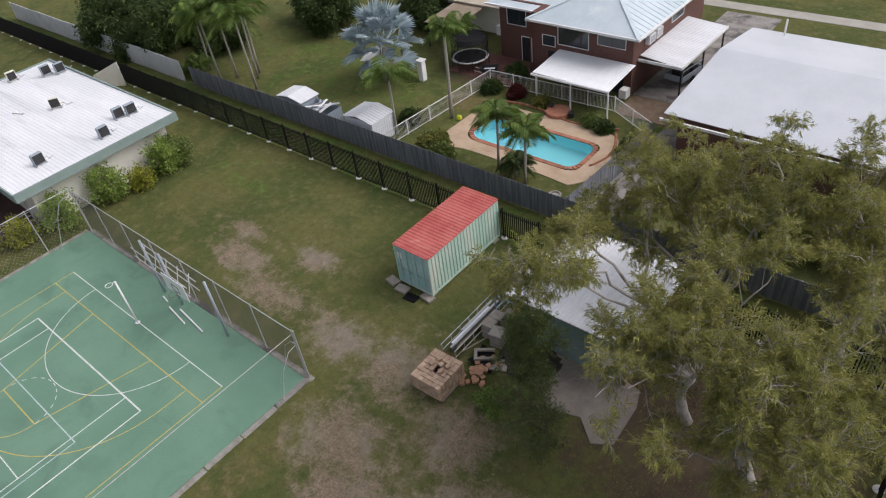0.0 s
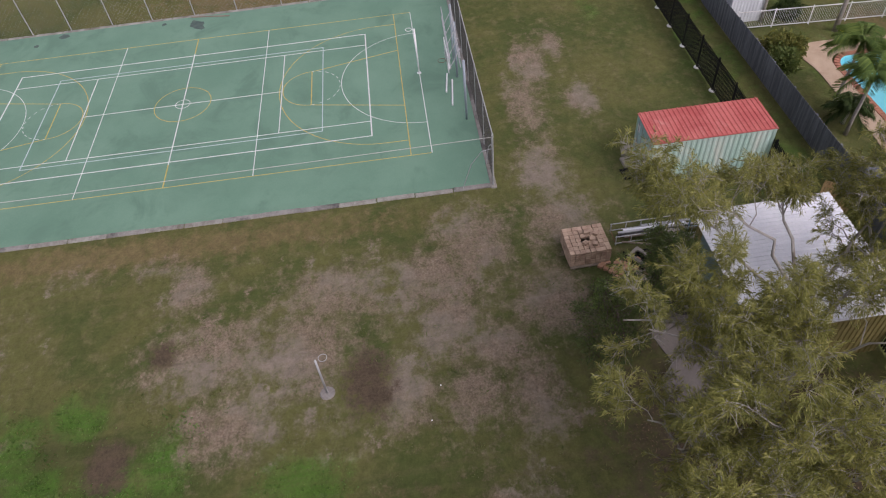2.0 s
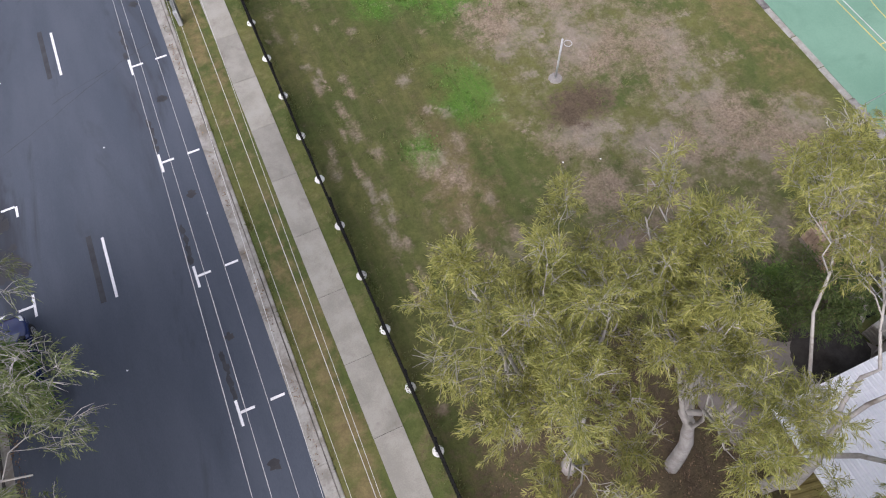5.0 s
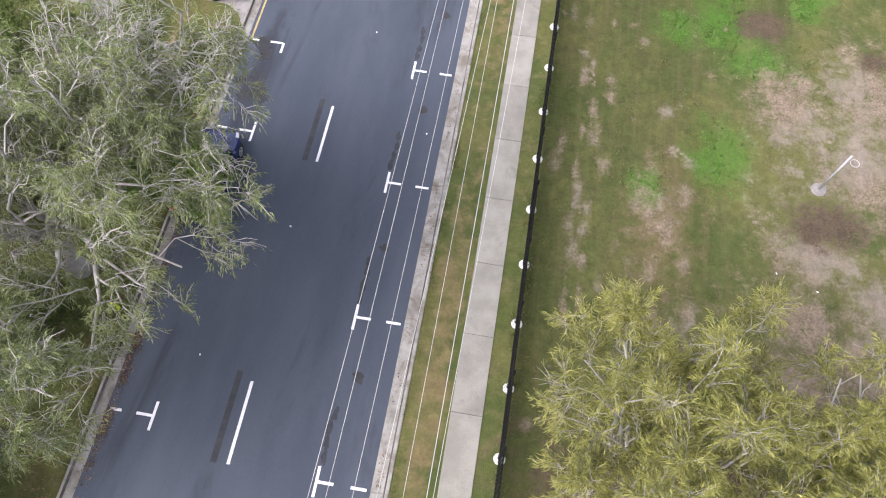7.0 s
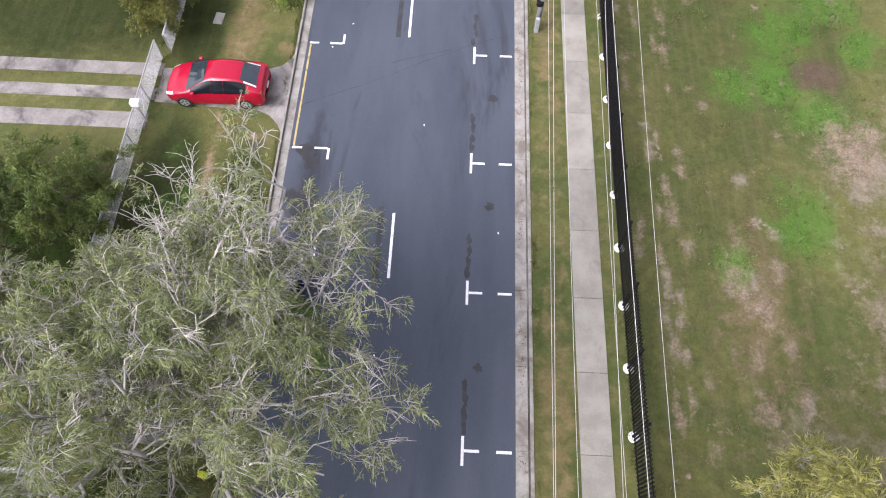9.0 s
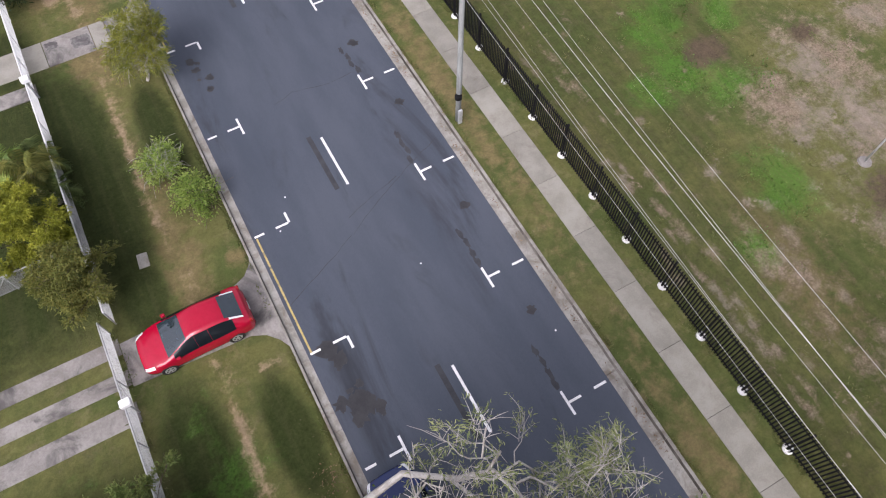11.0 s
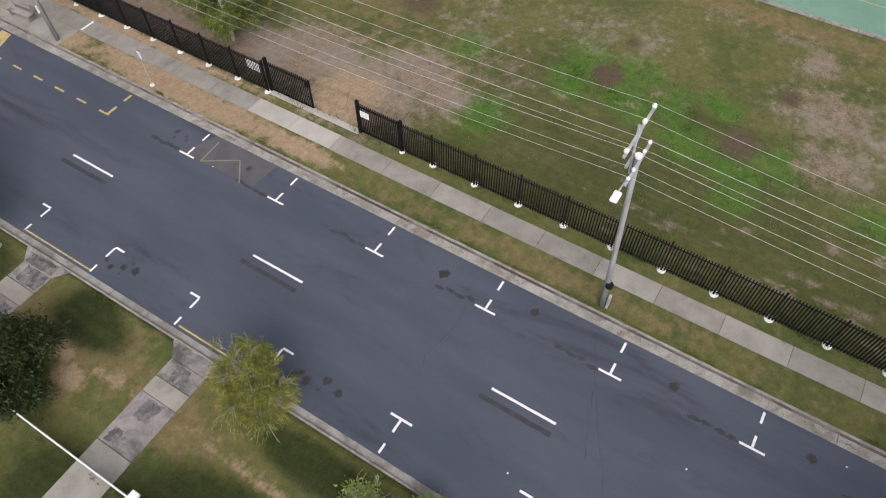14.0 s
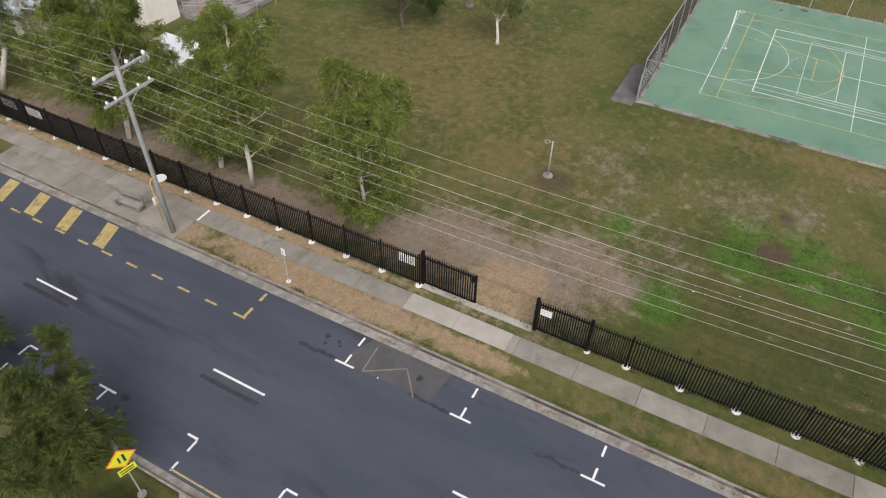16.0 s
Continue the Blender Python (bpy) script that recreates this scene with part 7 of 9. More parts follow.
# ---- cars ----
def car(name, label, at, rz, paint, length=4.34, width=1.82, height=1.48, wagon=False):
    """Nose towards +x."""
    t = thing(name, label, "car", at, rz)
    k = length / 4.34
    hw = width / 2
    # place along the car, sill, belt and top heights, half widths at the belt and the top
    st = [(2.17, .30, .52, .58, .55, .42), (2.05, .22, .60, .70, .76, .62), (1.62, .20, .70, .86, .88, .74), (1.14, .19, .82, .98, .91, .76), (0.22, .19, .92, 1.40, .91, .56),
          (-0.35, .19, .93, 1.48, .91, .57), (-1.15, .19, .95, 1.42, .91, .55), (-1.88, .20, .97, 1.12 if not wagon else 1.36, .88, .60), (-2.08, .25, .80, .98, .82, .66), (-2.17, .34, .60, .70, .70, .55)]
    rings = []
    for x, s, b, tp, wb, wt in st:
        f = height / 1.48
        hb, ht = wb / .91 * hw, wt / .91 * hw
        rings.append([(x * k, hb * 0.94, s), (x * k, hb, s + 0.16), (x * k, hb, b * f), (x * k, ht, tp * f - 0.03), (x * k, ht * 0.55, tp * f + 0.012), (x * k, 0, tp * f + 0.02)])
    V = [[Vector(q) for q in r] + [Vector((x, -y, z)) for x, y, z in reversed(r[:-1])] for r in rings]

    def spline(p, u):
        i = min(int(u), len(p) - 2)
        f = u - i
        p0, p1, p2, p3 = p[max(i - 1, 0)], p[i], p[i + 1], p[min(i + 2, len(p) - 1)]
        return 0.5 * (2 * p1 + (p2 - p0) * f + (2 * p0 - 5 * p1 + 4 * p2 - p3) * f * f + (3 * p1 - p0 - 3 * p2 + p3) * f ** 3)

    def skin(u, v):
        return spline([spline(r, v) for r in V], u)

    def patch(us, vs, lift):
        """A piece of the body's skin, lifted off it."""
        out = []
        for u in us:
            for v in vs:
                p = skin(u, v)
                nrm = (skin(min(u + 0.05, 8.9), v) - skin(max(u - 0.05, 0.05), v)).cross(skin(u, min(v + 0.1, 9.95)) - skin(u, max(v - 0.1, 0.05)))
                nrm = nrm.normalized() if nrm.length > 1e-9 else Vector((0, 0, 1))
                if nrm.dot(p - Vector((p.x, 0, 0.7))) < 0:
                    nrm = -nrm
                out.append(p + nrm * lift)
        w = len(vs)
        return Geo().add(out, [(i * w + j, i * w + w + j, i * w + w + j + 1, i * w + j + 1) for i in range(len(us) - 1) for j in range(w - 1)])

    def steps(a, b, n):
        return [a + (b - a) * i / n for i in range(n + 1)]

    shell = patch(steps(0, 9, 36), steps(0, 10, 30), 0)
    for e in (0, 36):
        shell.f.append(tuple(range(e * 31, e * 31 + 31)))
    shell.f += [(i * 31, i * 31 + 30, i * 31 + 61, i * 31 + 31) for i in range(36)]
    part("body", shell, paint, t, smooth=True)
    part("windscreen", patch(steps(3.0, 3.93, 8), steps(3.06, 6.94, 12), 0.012), CAR_GLASS, t, smooth=True)
    part("rear_window", patch(steps(6.12, 7.0, 6), steps(3.25, 6.75, 10), 0.012), CAR_GLASS, t, smooth=True)

    for s in (1, -1):
        for u0, u1 in ((3.25, 4.345), (4.365, 5.245), (5.265, 6.4)):
            v0, v1 = (2.04, 2.93) if s > 0 else (7.07, 7.96)
            part("side_window", patch(steps(u0, u1, 5), steps(v0, v1, 4), 0.010), TINTED, t, smooth=True)
        part("headlight", patch(steps(0.75, 1.75, 5), (2.25, 2.5, 2.75, 2.95) if s > 0 else (7.05, 7.25, 7.5, 7.75), 0.012), LAMP_WHITE, t, smooth=True)
        part("tail_light", Geo().box(-2.13 * k, -1.98 * k, s * 0.72 * hw if s > 0 else -0.9 * hw, 0.9 * hw if s > 0 else -0.72 * hw, 0.72, 0.98, 0.02), LAMP_RED, t)
        part("rear_quarter_lamp", patch(steps(6.3, 7.0, 4), (2.98, 3.1, 3.22) if s > 0 else (6.78, 6.9, 7.02), 0.014), LAMP_WHITE, t, smooth=True)
        part("mirror", Geo().box(0.72 * k, 0.9 * k, s * 1.0 * hw if s > 0 else -1.14 * hw, 1.14 * hw if s > 0 else -1.0 * hw, 0.93, 1.06, 0.03), paint, t)
        for x in (1.36 * k, -1.30 * k):
            y = s * (hw - 0.09)
            tyre = part("wheel", Geo().tube([(x, y - s * 0.11, 0.31), (x, y + s * 0.105, 0.31)], 0.315, 20), RUBBER, t)
            part("rim", Geo().tube([(x, y + s * 0.09, 0.31), (x, y + s * 0.118, 0.31)], 0.205, 16), ALLOY, tyre)
            for q in range(5):
                a = 2 * math.pi * q / 5
                part("spoke_gap", Geo().tube([(x + 0.12 * math.cos(a), y + s * 0.112, 0.31 + 0.12 * math.sin(a)), (x + 0.12 * math.cos(a), y + s * 0.121, 0.31 + 0.12 * math.sin(a))], 0.045, 6), RUBBER, tyre)
    part("number_plate", Geo().box(2.17 * k, 2.185 * k, -0.18, 0.18, 0.36, 0.47), SIGN_WHITE, t)
    part("number_plate", Geo().box(-2.19 * k, -2.175 * k, -0.18, 0.18, 0.55, 0.66), SIGN_WHITE, t)
    return t


car("hatchback_car", "shiny red hatchback parked across the driveway", (19.15, -2.9, 0.03), 0, CAR_RED)
car("parked_car", "dark blue car parked under the gum trees", (15.05, 7.28, ROAD_Z), -88, CAR_BLUE, 4.1)

# ---- far side of the street: driveways, wire fences, yards ----


def drive(name, poly, material, label):
    return solo(name, Geo().prism(poly, -0.1, 0.03), material, label, "driveway", kind="structure")


drive("driveway_1", [(16.2, -5.3), (16.35, -4.9), (16.7, -4.5), (17.3, -4.25), (22.0, -4.1), (22.0, -2.2), (17.4, -1.95), (16.85, -1.7), (16.45, -1.25), (16.2, -0.75)], OLD_CONC, "grey concrete driveway apron under the red car")
for y0, y1 in ((-4.35, -3.65), (-2.95, -2.3)):
    drive("driveway_strip", [(22.02, y0), (22.02, y1), (45, y1 - 0.25), (45, y0 - 0.25)], OLD_CONC, "concrete wheel strip across the lawn")
drive("garden_path", [(22.1, -1.6), (22.1, -0.75), (45, -0.9), (45, -1.75)], OLD_CONC, "narrow concrete garden path")
for i, (y, w) in enumerate(((-20.53, 1.84), (-29.83, 1.8))):
    d = drive("driveway_2", [(16.2, y - w / 2 - 0.6), (16.9, y - w / 2), (16.9, y + w / 2), (16.2, y + w / 2 + 0.5)], OLD_CONC, "cracked concrete driveway crossing the verge")
    for x0, x1, m in ((16.92, 17.8, OLD_CONC), (17.83, 18.58, PATH_CONC), (18.61, 20.91, OLD_CONC), (20.94, 25.4, PATH_CONC), (25.43, 45, PATH_CONC)):
        part("slab", Geo().box(x0, x1, y - w / 2, y + w / 2, -0.1, 0.032, 0.01), m, d)
    for x0, x1, y0, y1 in (((17.0, 17.75, -0.36, 0.3), (18.7, 19.6, -0.42, 0.36), (20.2, 20.8, -0.7, -0.2)) if i == 0 else ((16.3, 16.86, -0.86, 0.8), (16.95, 17.7, -0.5, 0.84), (18.8, 19.5, 0.1, 0.7))):
        n = 7
        ring = [(x0 + (x1 - x0) * k / n, y0) for k in range(n)] + [(x1, y0 + (y1 - y0) * k / n) for k in range(n)] + [(x1 - (x1 - x0) * k / n, y1) for k in range(n)] + [(x0, y1 - (y1 - y0) * k / n) for k in range(n)]
        part("worn_patch", Geo().prism([(px + rng_soil.uniform(-.05, .05), y + py + rng_soil.uniform(-.05, .05)) for px, py in ring], 0.0, 0.0365), CRUST, d)
drive("garden_path", [(21.8, -18.9), (21.8, -18.0), (45, -18.4), (45, -19.3)], OLD_CONC, "narrow concrete garden path")
solo("pit_lid", Geo().box(-0.35, 0.35, -0.22, 0.22, -0.02, 0.04, 0.015), KERB, "pale concrete pit lid in the verge", "pit lid", (20.1, -7.2, 0), 85)


def low_fence(at, rz, n, span=2.6, height=1.15, rail=None):
    f = thing("wire_fence", "low chain-wire front fence with galvanised rail", "fence", at, rz, "low wire fences")
    length = n * span
    for i in range(n + 1):
        part("post", Geo().tube([(i * span, 0, 0), (i * span, 0, height)], 0.03, 8), GALV, f)
    part("top_rail", Geo().tube([(0, 0, height), (length, 0, height)], 0.034, 8), rail or PALE_WIRE, f)
    part("bottom_wire", Geo().tube([(0, 0, 0.08), (length, 0, 0.08)], 0.008, 4), PALE_WIRE, f)
    part("wire_mesh", chain_wire(0, length, 0.05, height, 0.075, 0.007), PALE_WIRE, f)
    for i in (1, n - 1):
        part("stay", Geo().tube([(i * span, 0, height - 0.1), (i * span + 0.9, 0.0, 0.05)], 0.018, 6), GALV, f)
    return f


low_fence((22.15, -48, 0), 90, 7)
low_fence((21.9, -28.2, 0), 90, 3, 2.23, rail=SIGN_WHITE)
low_fence((21.88, -18.0, 0), 90, 5, rail=SIGN_WHITE)
for y in (-21.45, -19.74):
    gate = thing("wire_gate", "closed low chain-wire gate with a white pipe frame across the driveway", "gate", (21.9, y, 0), 90, "driveway gates")
    part("gate_frame", Geo().tube([(0, 0, 1.15), (1.68, 0, 1.15)], 0.034, 8).tube([(0, 0, 0.12), (1.68, 0, 0.12)], 0.022, 6).tube([(0.02, 0, 0.05), (0.02, 0, 1.15)], 0.022, 6).tube([(1.66, 0, 0.0), (1.66, 0, 1.15)], 0.022, 6), SIGN_WHITE, gate)
    part("wire_mesh", chain_wire(0.03, 1.65, 0.14, 1.14, 0.075, 0.007), PALE_WIRE, gate)
    part("latch", Geo().box(1.58, 1.66, -0.05, 0.05, 0.8, 0.9, 0.01), GALV, gate)
low_fence((22.2, -4.7, 0), 90, 4, 2.5)
low_fence((22.3, 5.3, 0), 90, 6)
low_fence((22.3, -8.4, 0), 0, 4)
low_fence((22.4, 13.5, 0), 0, 3)
for x, y in ((21.8, -17.95), (22.1, -1.15)):
    mb = thing("letterbox", "small white letterbox on the wire fence", "letterbox", (x, y, 0), 0, "letterboxes")
    part("post", Geo().tube([(0, 0, 0), (0, 0, 1.15)], 0.035, 8), GALV, mb)
    bx = part("box", Geo().box(-0.2, 0.2, -0.15, 0.15, 1.15, 1.4, 0.03), SIGN_WHITE, mb)
    part("slot", Geo().box(-0.1, 0.1, -0.156, -0.151, 1.3, 1.33), INK, bx)
solo("yellow_marker", Geo().box(-0.1, 0.1, -0.1, 0.1, 0, 0.5, 0.03), SIGN_YELLOW, "small yellow marker beside the kerb", "marker", (16.7, 13.3, 0))

# ---- back boundary: timber paling fence and white wall ----
pan = thing("paling_fence_panel", "grey weathered timber paling fence panel", "fence panel", (-18.2, 28.95, 0), 0, "timber boundary fence")
for i in range(21):
    me = Geo().box(-0.058, 0.058, -0.012, 0.012, 0.03, 1.75 + 0.03 * math.sin(i * 2.3)).mesh("paling", PALING) if i < 4 else None
    shared = (shared + [me]) if i and me else ([me] if me else shared)
    part("paling", shared[i % 4] if i >= 4 else me, None, pan, at=(0.06 + 0.1165 * i, -0.04 + 0.006 * (i % 2), 0))
for z in (0.35, 1.45):
    part("rail", Geo().box(0, 2.44, -0.02, 0.05, z, z + 0.09), PALING, pan)
part("post", Geo().box(-0.06, 0.06, -0.02, 0.1, 0, 1.7), PALING, pan)
for k in list(range(-15, 0)) + list(range(1, 9)):
    copy_thing(pan, pose(-18.2 + 2.44 * k, 28.95 + (0.0 if k > -8 else 0.02), 0, rng.uniform(-1, 1), 0, 0))
for k in range(4):
    copy_thing(pan, pose(-16.4 + 0.1 * k, 29.2 + 2.44 * k, 0, rng.uniform(-1, 1), 0, 88))
newp = thing("paling_fence_panel", "tan new timber paling fence panel", "fence panel", (-15.9, 27.0, 0), 55, "timber boundary fence")
NPM = Geo().box(-0.05, 0.05, -0.012, 0.012, 0.03, 1.75).mesh("paling", NEW_PALING)
for i in range(12):
    part("paling", NPM, None, newp, at=(0.055 + 0.12 * i, 0, 0))
part("rail", Geo().box(0, 1.5, 0.012, 0.06, 1.4, 1.49), NEW_PALING, newp)
wall = tagged(new("wall_back"), "white fibre sheet boundary wall", "wall", kind="structure")
for i in range(15):
    part("wall_sheet", Geo().box(-56.2 - 2.4 * (i + 1) + 0.015, -56.2 - 2.4 * i, 28.9 - 0.02 * (i % 2), 28.96, 0, 1.95 + 0.02 * (i % 3)), WALL_WHITE, wall)
solo("cream_panel", Geo().add([(-63.2, 24.0, 0), (-61.0, 25.6, 0), (-61.0, 25.6, 2.3), (-63.2, 24.0, 1.2), (-63.25, 24.06, 0), (-61.05, 25.66, 0), (-61.05, 25.66, 2.3), (-63.25, 24.06, 1.2)],
                              [(0, 1, 2, 3), (7, 6, 5, 4), (0, 4, 5, 1), (1, 5, 6, 2), (2, 6, 7, 3), (3, 7, 4, 0)]), CREAM, "leaning cream wall panel beside the building", "panel")


# ---- buildings ----
def window(parent, x0, x1, y, z0, z1, out=-1, along="x", lights=2):
    """A window let into a wall whose face lies at y (or x)."""
    def bx(a0, a1, d0, d1, e0, e1):
        d0, d1 = sorted((y + out * d0, y + out * d1))
        return Geo().box(a0, a1, d0, d1, e0, e1) if along == "x" else Geo().box(d0, d1, a0, a1, e0, e1)
    f = part("window", bx(x0, x1, -0.08, 0.012, z0, z1), DARK, parent)
    for g in (bx(x0 - .05, x1 + .05, .013, .05, z0 - .05, z0), bx(x0 - .05, x1 + .05, .013, .05, z1, z1 + .05), bx(x0 - .05, x0, .013, .05, z0, z1), bx(x1, x1 + .05, .013, .05, z0, z1)):
        part("frame", g, WHITE, f)
    w = (x1 - x0) / lights
    for i in range(lights):
        part("pane", bx(x0 + w * i + .03, x0 + w * (i + 1) - .03, .014, .028, z0 + .03, z1 - .03), GLASS, f)
    return f


def air_con(parent_at, rz, label="white air conditioner unit on the roof", dark=False):
    a = thing("air_conditioner", label, "air conditioner", parent_at, rz, "roof air conditioners")
    part("case", Geo().box(-0.38, 0.38, -0.16, 0.16, 0.12, 0.85, 0.02), CREAM if not dark else TIN_GREY, a)
    part("grille", Geo().box(-0.34, 0.34, -0.175, -0.161, 0.16, 0.8), INK, a)
    part("foot", Geo().box(-0.4, -0.3, -0.25, 0.25, 0, 0.12), GALV, a)
    part("foot", Geo().box(0.3, 0.4, -0.25, 0.25, 0, 0.12), GALV, a)
    part("pipe", Geo().tube([(0.38, 0, 0.3), (0.6, 0, 0.3), (0.7, 0.1, 0.05), (1.1, 0.3, 0.03)], 0.03, 6), PALE_WIRE, a)


school = thing("school_building", "flat-roofed cream school building with white steel roof", "building", (0, 0, 0))
part("wall", Geo().box(-63.8, -45.4, 10.75, 20.9, 0, 2.95), CREAM, school, "cream block wall")
roof = part("roof", Geo().ribbed((-64.9, 9.75, 3.30), (-64.9, 21.6, 3.30), (-44.6, 21.6, 3.42), (-44.6, 9.75, 3.42), 44, 0.014), ROOF_WHITE, school, "white ribbed steel roof")
for g in (Geo().box(-44.62, -44.5, 9.7, 21.7, 2.88, 3.5), Geo().box(-65.0, -64.88, 9.7, 21.7, 2.8, 3.42), Geo().box(-64.88, -44.62, 21.6, 21.72, 2.85, 3.5), Geo().box(-64.88, -44.62, 9.66, 9.76, 2.85, 3.44)):
    part("fascia", g, FASCIA, school, "grey-green fascia")
part("soffit", Geo().box(-64.88, -44.62, 9.76, 21.6, 2.95, 3.0), CREAM, school)
for y in (12.6, 15.6, 18.6):
    part("roof_joint", Geo().bar((-64.5, y, 3.325), (-44.9, y, 3.44), 0.09, 0.02), ROOF_WHITE, roof)
air_con((-64.2, 13.5, 3.32), 90)
air_con((-63.6, 17.9, 3.32), 90)
air_con((-54.4, 17.4, 3.38), 60)
for x, y, r in ((-46.9, 12.6, 95), (-46.2, 17.0, 95), (-47.9, 19.1, 90), (-47.6, 19.95, 90), (-61.6, 20.0, 90), (-60.9, 20.9, 90)):
    air_con((x, y, 3.4), r, "dark air conditioner unit on the white roof", True)
solo("roof_pipe", Geo().tube([(-57.0, 15.0, 3.42), (-55.8, 15.3, 3.5), (-55.6, 15.35, 3.6)], 0.04, 6), GALV, "grey pipe lying on the white roof", "pipe")
ver = thing("verandah", "low verandah with pale steel roof and dark floor", "verandah", (0, 0, 0))
part("roof", Geo().ribbed((-63.0, 6.5, 2.8), (-48.7, 6.5, 2.8), (-48.9, 9.7, 2.86), (-63.0, 9.7, 2.86), 30, 0.025), ROOF_GREY, ver, "pale grey steel roof")
part("gutter", Geo().box(-63.0, -48.7, 6.4, 6.52, 2.66, 2.8), WHITE, ver)
for x in (-48.8, -52.5, -56.5, -60.5):
    part("post", Geo().box(x - 0.05, x + 0.05, 6.5, 6.6, 0, 2.72), GALV, ver)
part("floor", Geo().box(-62.8, -46.2, 6.4, 10.7, 0, 0.18), surface("maroon_deck", (0.055, 0.03, 0.03), (0.085, 0.05, 0.046), 1, 12, 0.9), ver, "dark maroon deck")
for z in (0.55, 0.9, 1.2):
    part("rail", Geo().tube([(-48.8, 6.5, z), (-46.2, 8.0, z)], 0.03, 6), GALV, ver)
    part("rail", Geo().tube([(-46.2, 8.0, z), (-46.2, 10.6, z)], 0.03, 6), GALV, ver)
for x, y in ((-46.2, 8.0), (-46.2, 10.4)):
    part("post", Geo().tube([(x, y, 0), (x, y, 2.9)], 0.05, 8), GALV, ver)
b2 = thing("classroom_block", "white weatherboard classroom block with pale roof", "building", (0, 0, 0))
part("wall", Geo().box(-78, -61.2, -0.4, 6.3, 0.45, 3.0), CLAD, b2, "white weatherboard wall")
part("base", Geo().box(-78, -60.9, -0.7, 6.4, 0, 0.45), PAVER, b2)
part("roof", Geo().ribbed((-79, -1.2, 3.05), (-60.3, -1.2, 3.05), (-60.3, 6.9, 3.3), (-79, 6.9, 3.3), 40, 0.03), ROOF_WHITE, b2, "white steel roof")
window(b2, 3.6, 5.2, -61.2, 1.5, 2.4, 1, "y", 2)
part("wall", Geo().box(-86, -78, -3.5, 6.3, 0, 3.2), CLAD, b2)
part("roof", Geo().ribbed((-87, -4.2, 3.25), (-77.6, -4.2, 3.25), (-77.6, 6.9, 3.5), (-87, 6.9, 3.5), 22, 0.03), ROOF_BLUE, b2)

house = thing("brick_house", "two-storey dark red brick house with pale blue roof", "house", (0, 0, 0))
part("wall", Geo().box(-29.0, -20.4, 44.4, 56.5, 0, 5.0), BRICK, house, "dark red brick wall")
part("wall", Geo().box(-33.2, -29.0, 45.9, 56.5, 0, 5.0), BRICK, house, "dark red brick wall")


def hip(g, x0, x1, y0, y1, z, h):
    run = min(x1 - x0, y1 - y0) / 2
    if x1 - x0 > y1 - y0:
        a, b = (x0 + run, (y0 + y1) / 2, z + h), (x1 - run, (y0 + y1) / 2, z + h)
    else:
        a, b = ((x0 + x1) / 2, y0 + run, z + h), ((x0 + x1) / 2, y1 - run, z + h)
    c = [(x0, y0, z), (x1, y0, z), (x1, y1, z), (x0, y1, z)]
    lo = [(x, y, zz - 0.12) for x, y, zz in c]
    faces = [(0, 1, 5, 4), (1, 2, 5), (2, 3, 4, 5), (3, 0, 4)] if x1 - x0 > y1 - y0 else [(0, 1, 4), (1, 2, 5, 4), (2, 3, 5), (3, 0, 4, 5)]
    return g.add(c + [a, b] + lo, faces + [(0, 6, 7, 1), (1, 7, 8, 2), (2, 8, 9, 3), (3, 9, 6, 0), (9, 8, 7, 6)])


rf = part("roof", hip(Geo(), -29.0, -19.7, 43.7, 57.2, 4.75, 1.9), ROOF_BLUE, house, "pale blue-grey steel hip roof")
part("roof", hip(Geo(), -34.0, -24.0, 45.2, 57.1, 4.72, 1.5), ROOF_BLUE, house)
for a, b in (((-19.7, 43.7, 4.77), (-24.35, 48.35, 6.67)), ((-29.0, 43.7, 4.77), (-24.35, 48.35, 6.67))):
    part("ridge_cap", Geo().bar(a, b, 0.28, 0.05), ROOF_BLUE, rf)
for i in range(22):
    y = 44.2 + 0.6 * i
    if y < 52:
        part("sheet_rib", Geo().bar((-19.72, y, 4.79), (-19.72 - (min(y, 50) - 43.7) * 0.98, y, 4.79 + (min(y, 50) - 43.7) * 0.395), 0.03, 0.03), ROOF_BLUE, rf)
for g in (Geo().box(-29.1, -19.6, 43.6, 43.72, 4.6, 4.76), Geo().box(-19.72, -19.6, 43.72, 57.2, 4.6, 4.76), Geo().box(-34.1, -29.1, 45.1, 45.22, 4.6, 4.74)):
    part("gutter", g, WHITE, house)
window(house, -26.6, -24.0, 44.4, 2.9, 4.3, -1, "x", 4)
window(house, -23.2, -21.0, 44.4, 3.5, 4.2, -1, "x", 2)
window(house, -32.4, -30.6, 45.9, 3.0, 4.4, -1, "x", 3)
window(house, -28.0, -26.9, 44.4, 2.6, 3.4, -1, "x", 1)
window(house, 50.5, 52.5, -20.4, 3.3, 4.2, 1, "y", 2)
window(house, -29.4, -29.1, 45.9, 1.4, 2.0, -1, "x", 1)
d = part("door", Geo().box(-31.0, -30.1, 45.84, 45.92, 0.05, 2.1), DARK, house, "dark flyscreen door")
for g in (Geo().box(-31.06, -31.0, 45.83, 45.93, 0.05, 2.16), Geo().box(-30.1, -30.04, 45.83, 45.93, 0.05, 2.16), Geo().box(-31.0, -30.1, 45.83, 45.93, 2.1, 2.16)):
    part("frame", g, WHITE, d)
part("lower_opening", Geo().box(-27.5, -21.0, 44.36, 44.42, 0.05, 2.2), DARK, house, "shaded glass doors under the awning")
part("downpipe", Geo().tube([(-29.1, 44.3, 0), (-29.1, 44.3, 4.6)], 0.05, 6), RUST, house)
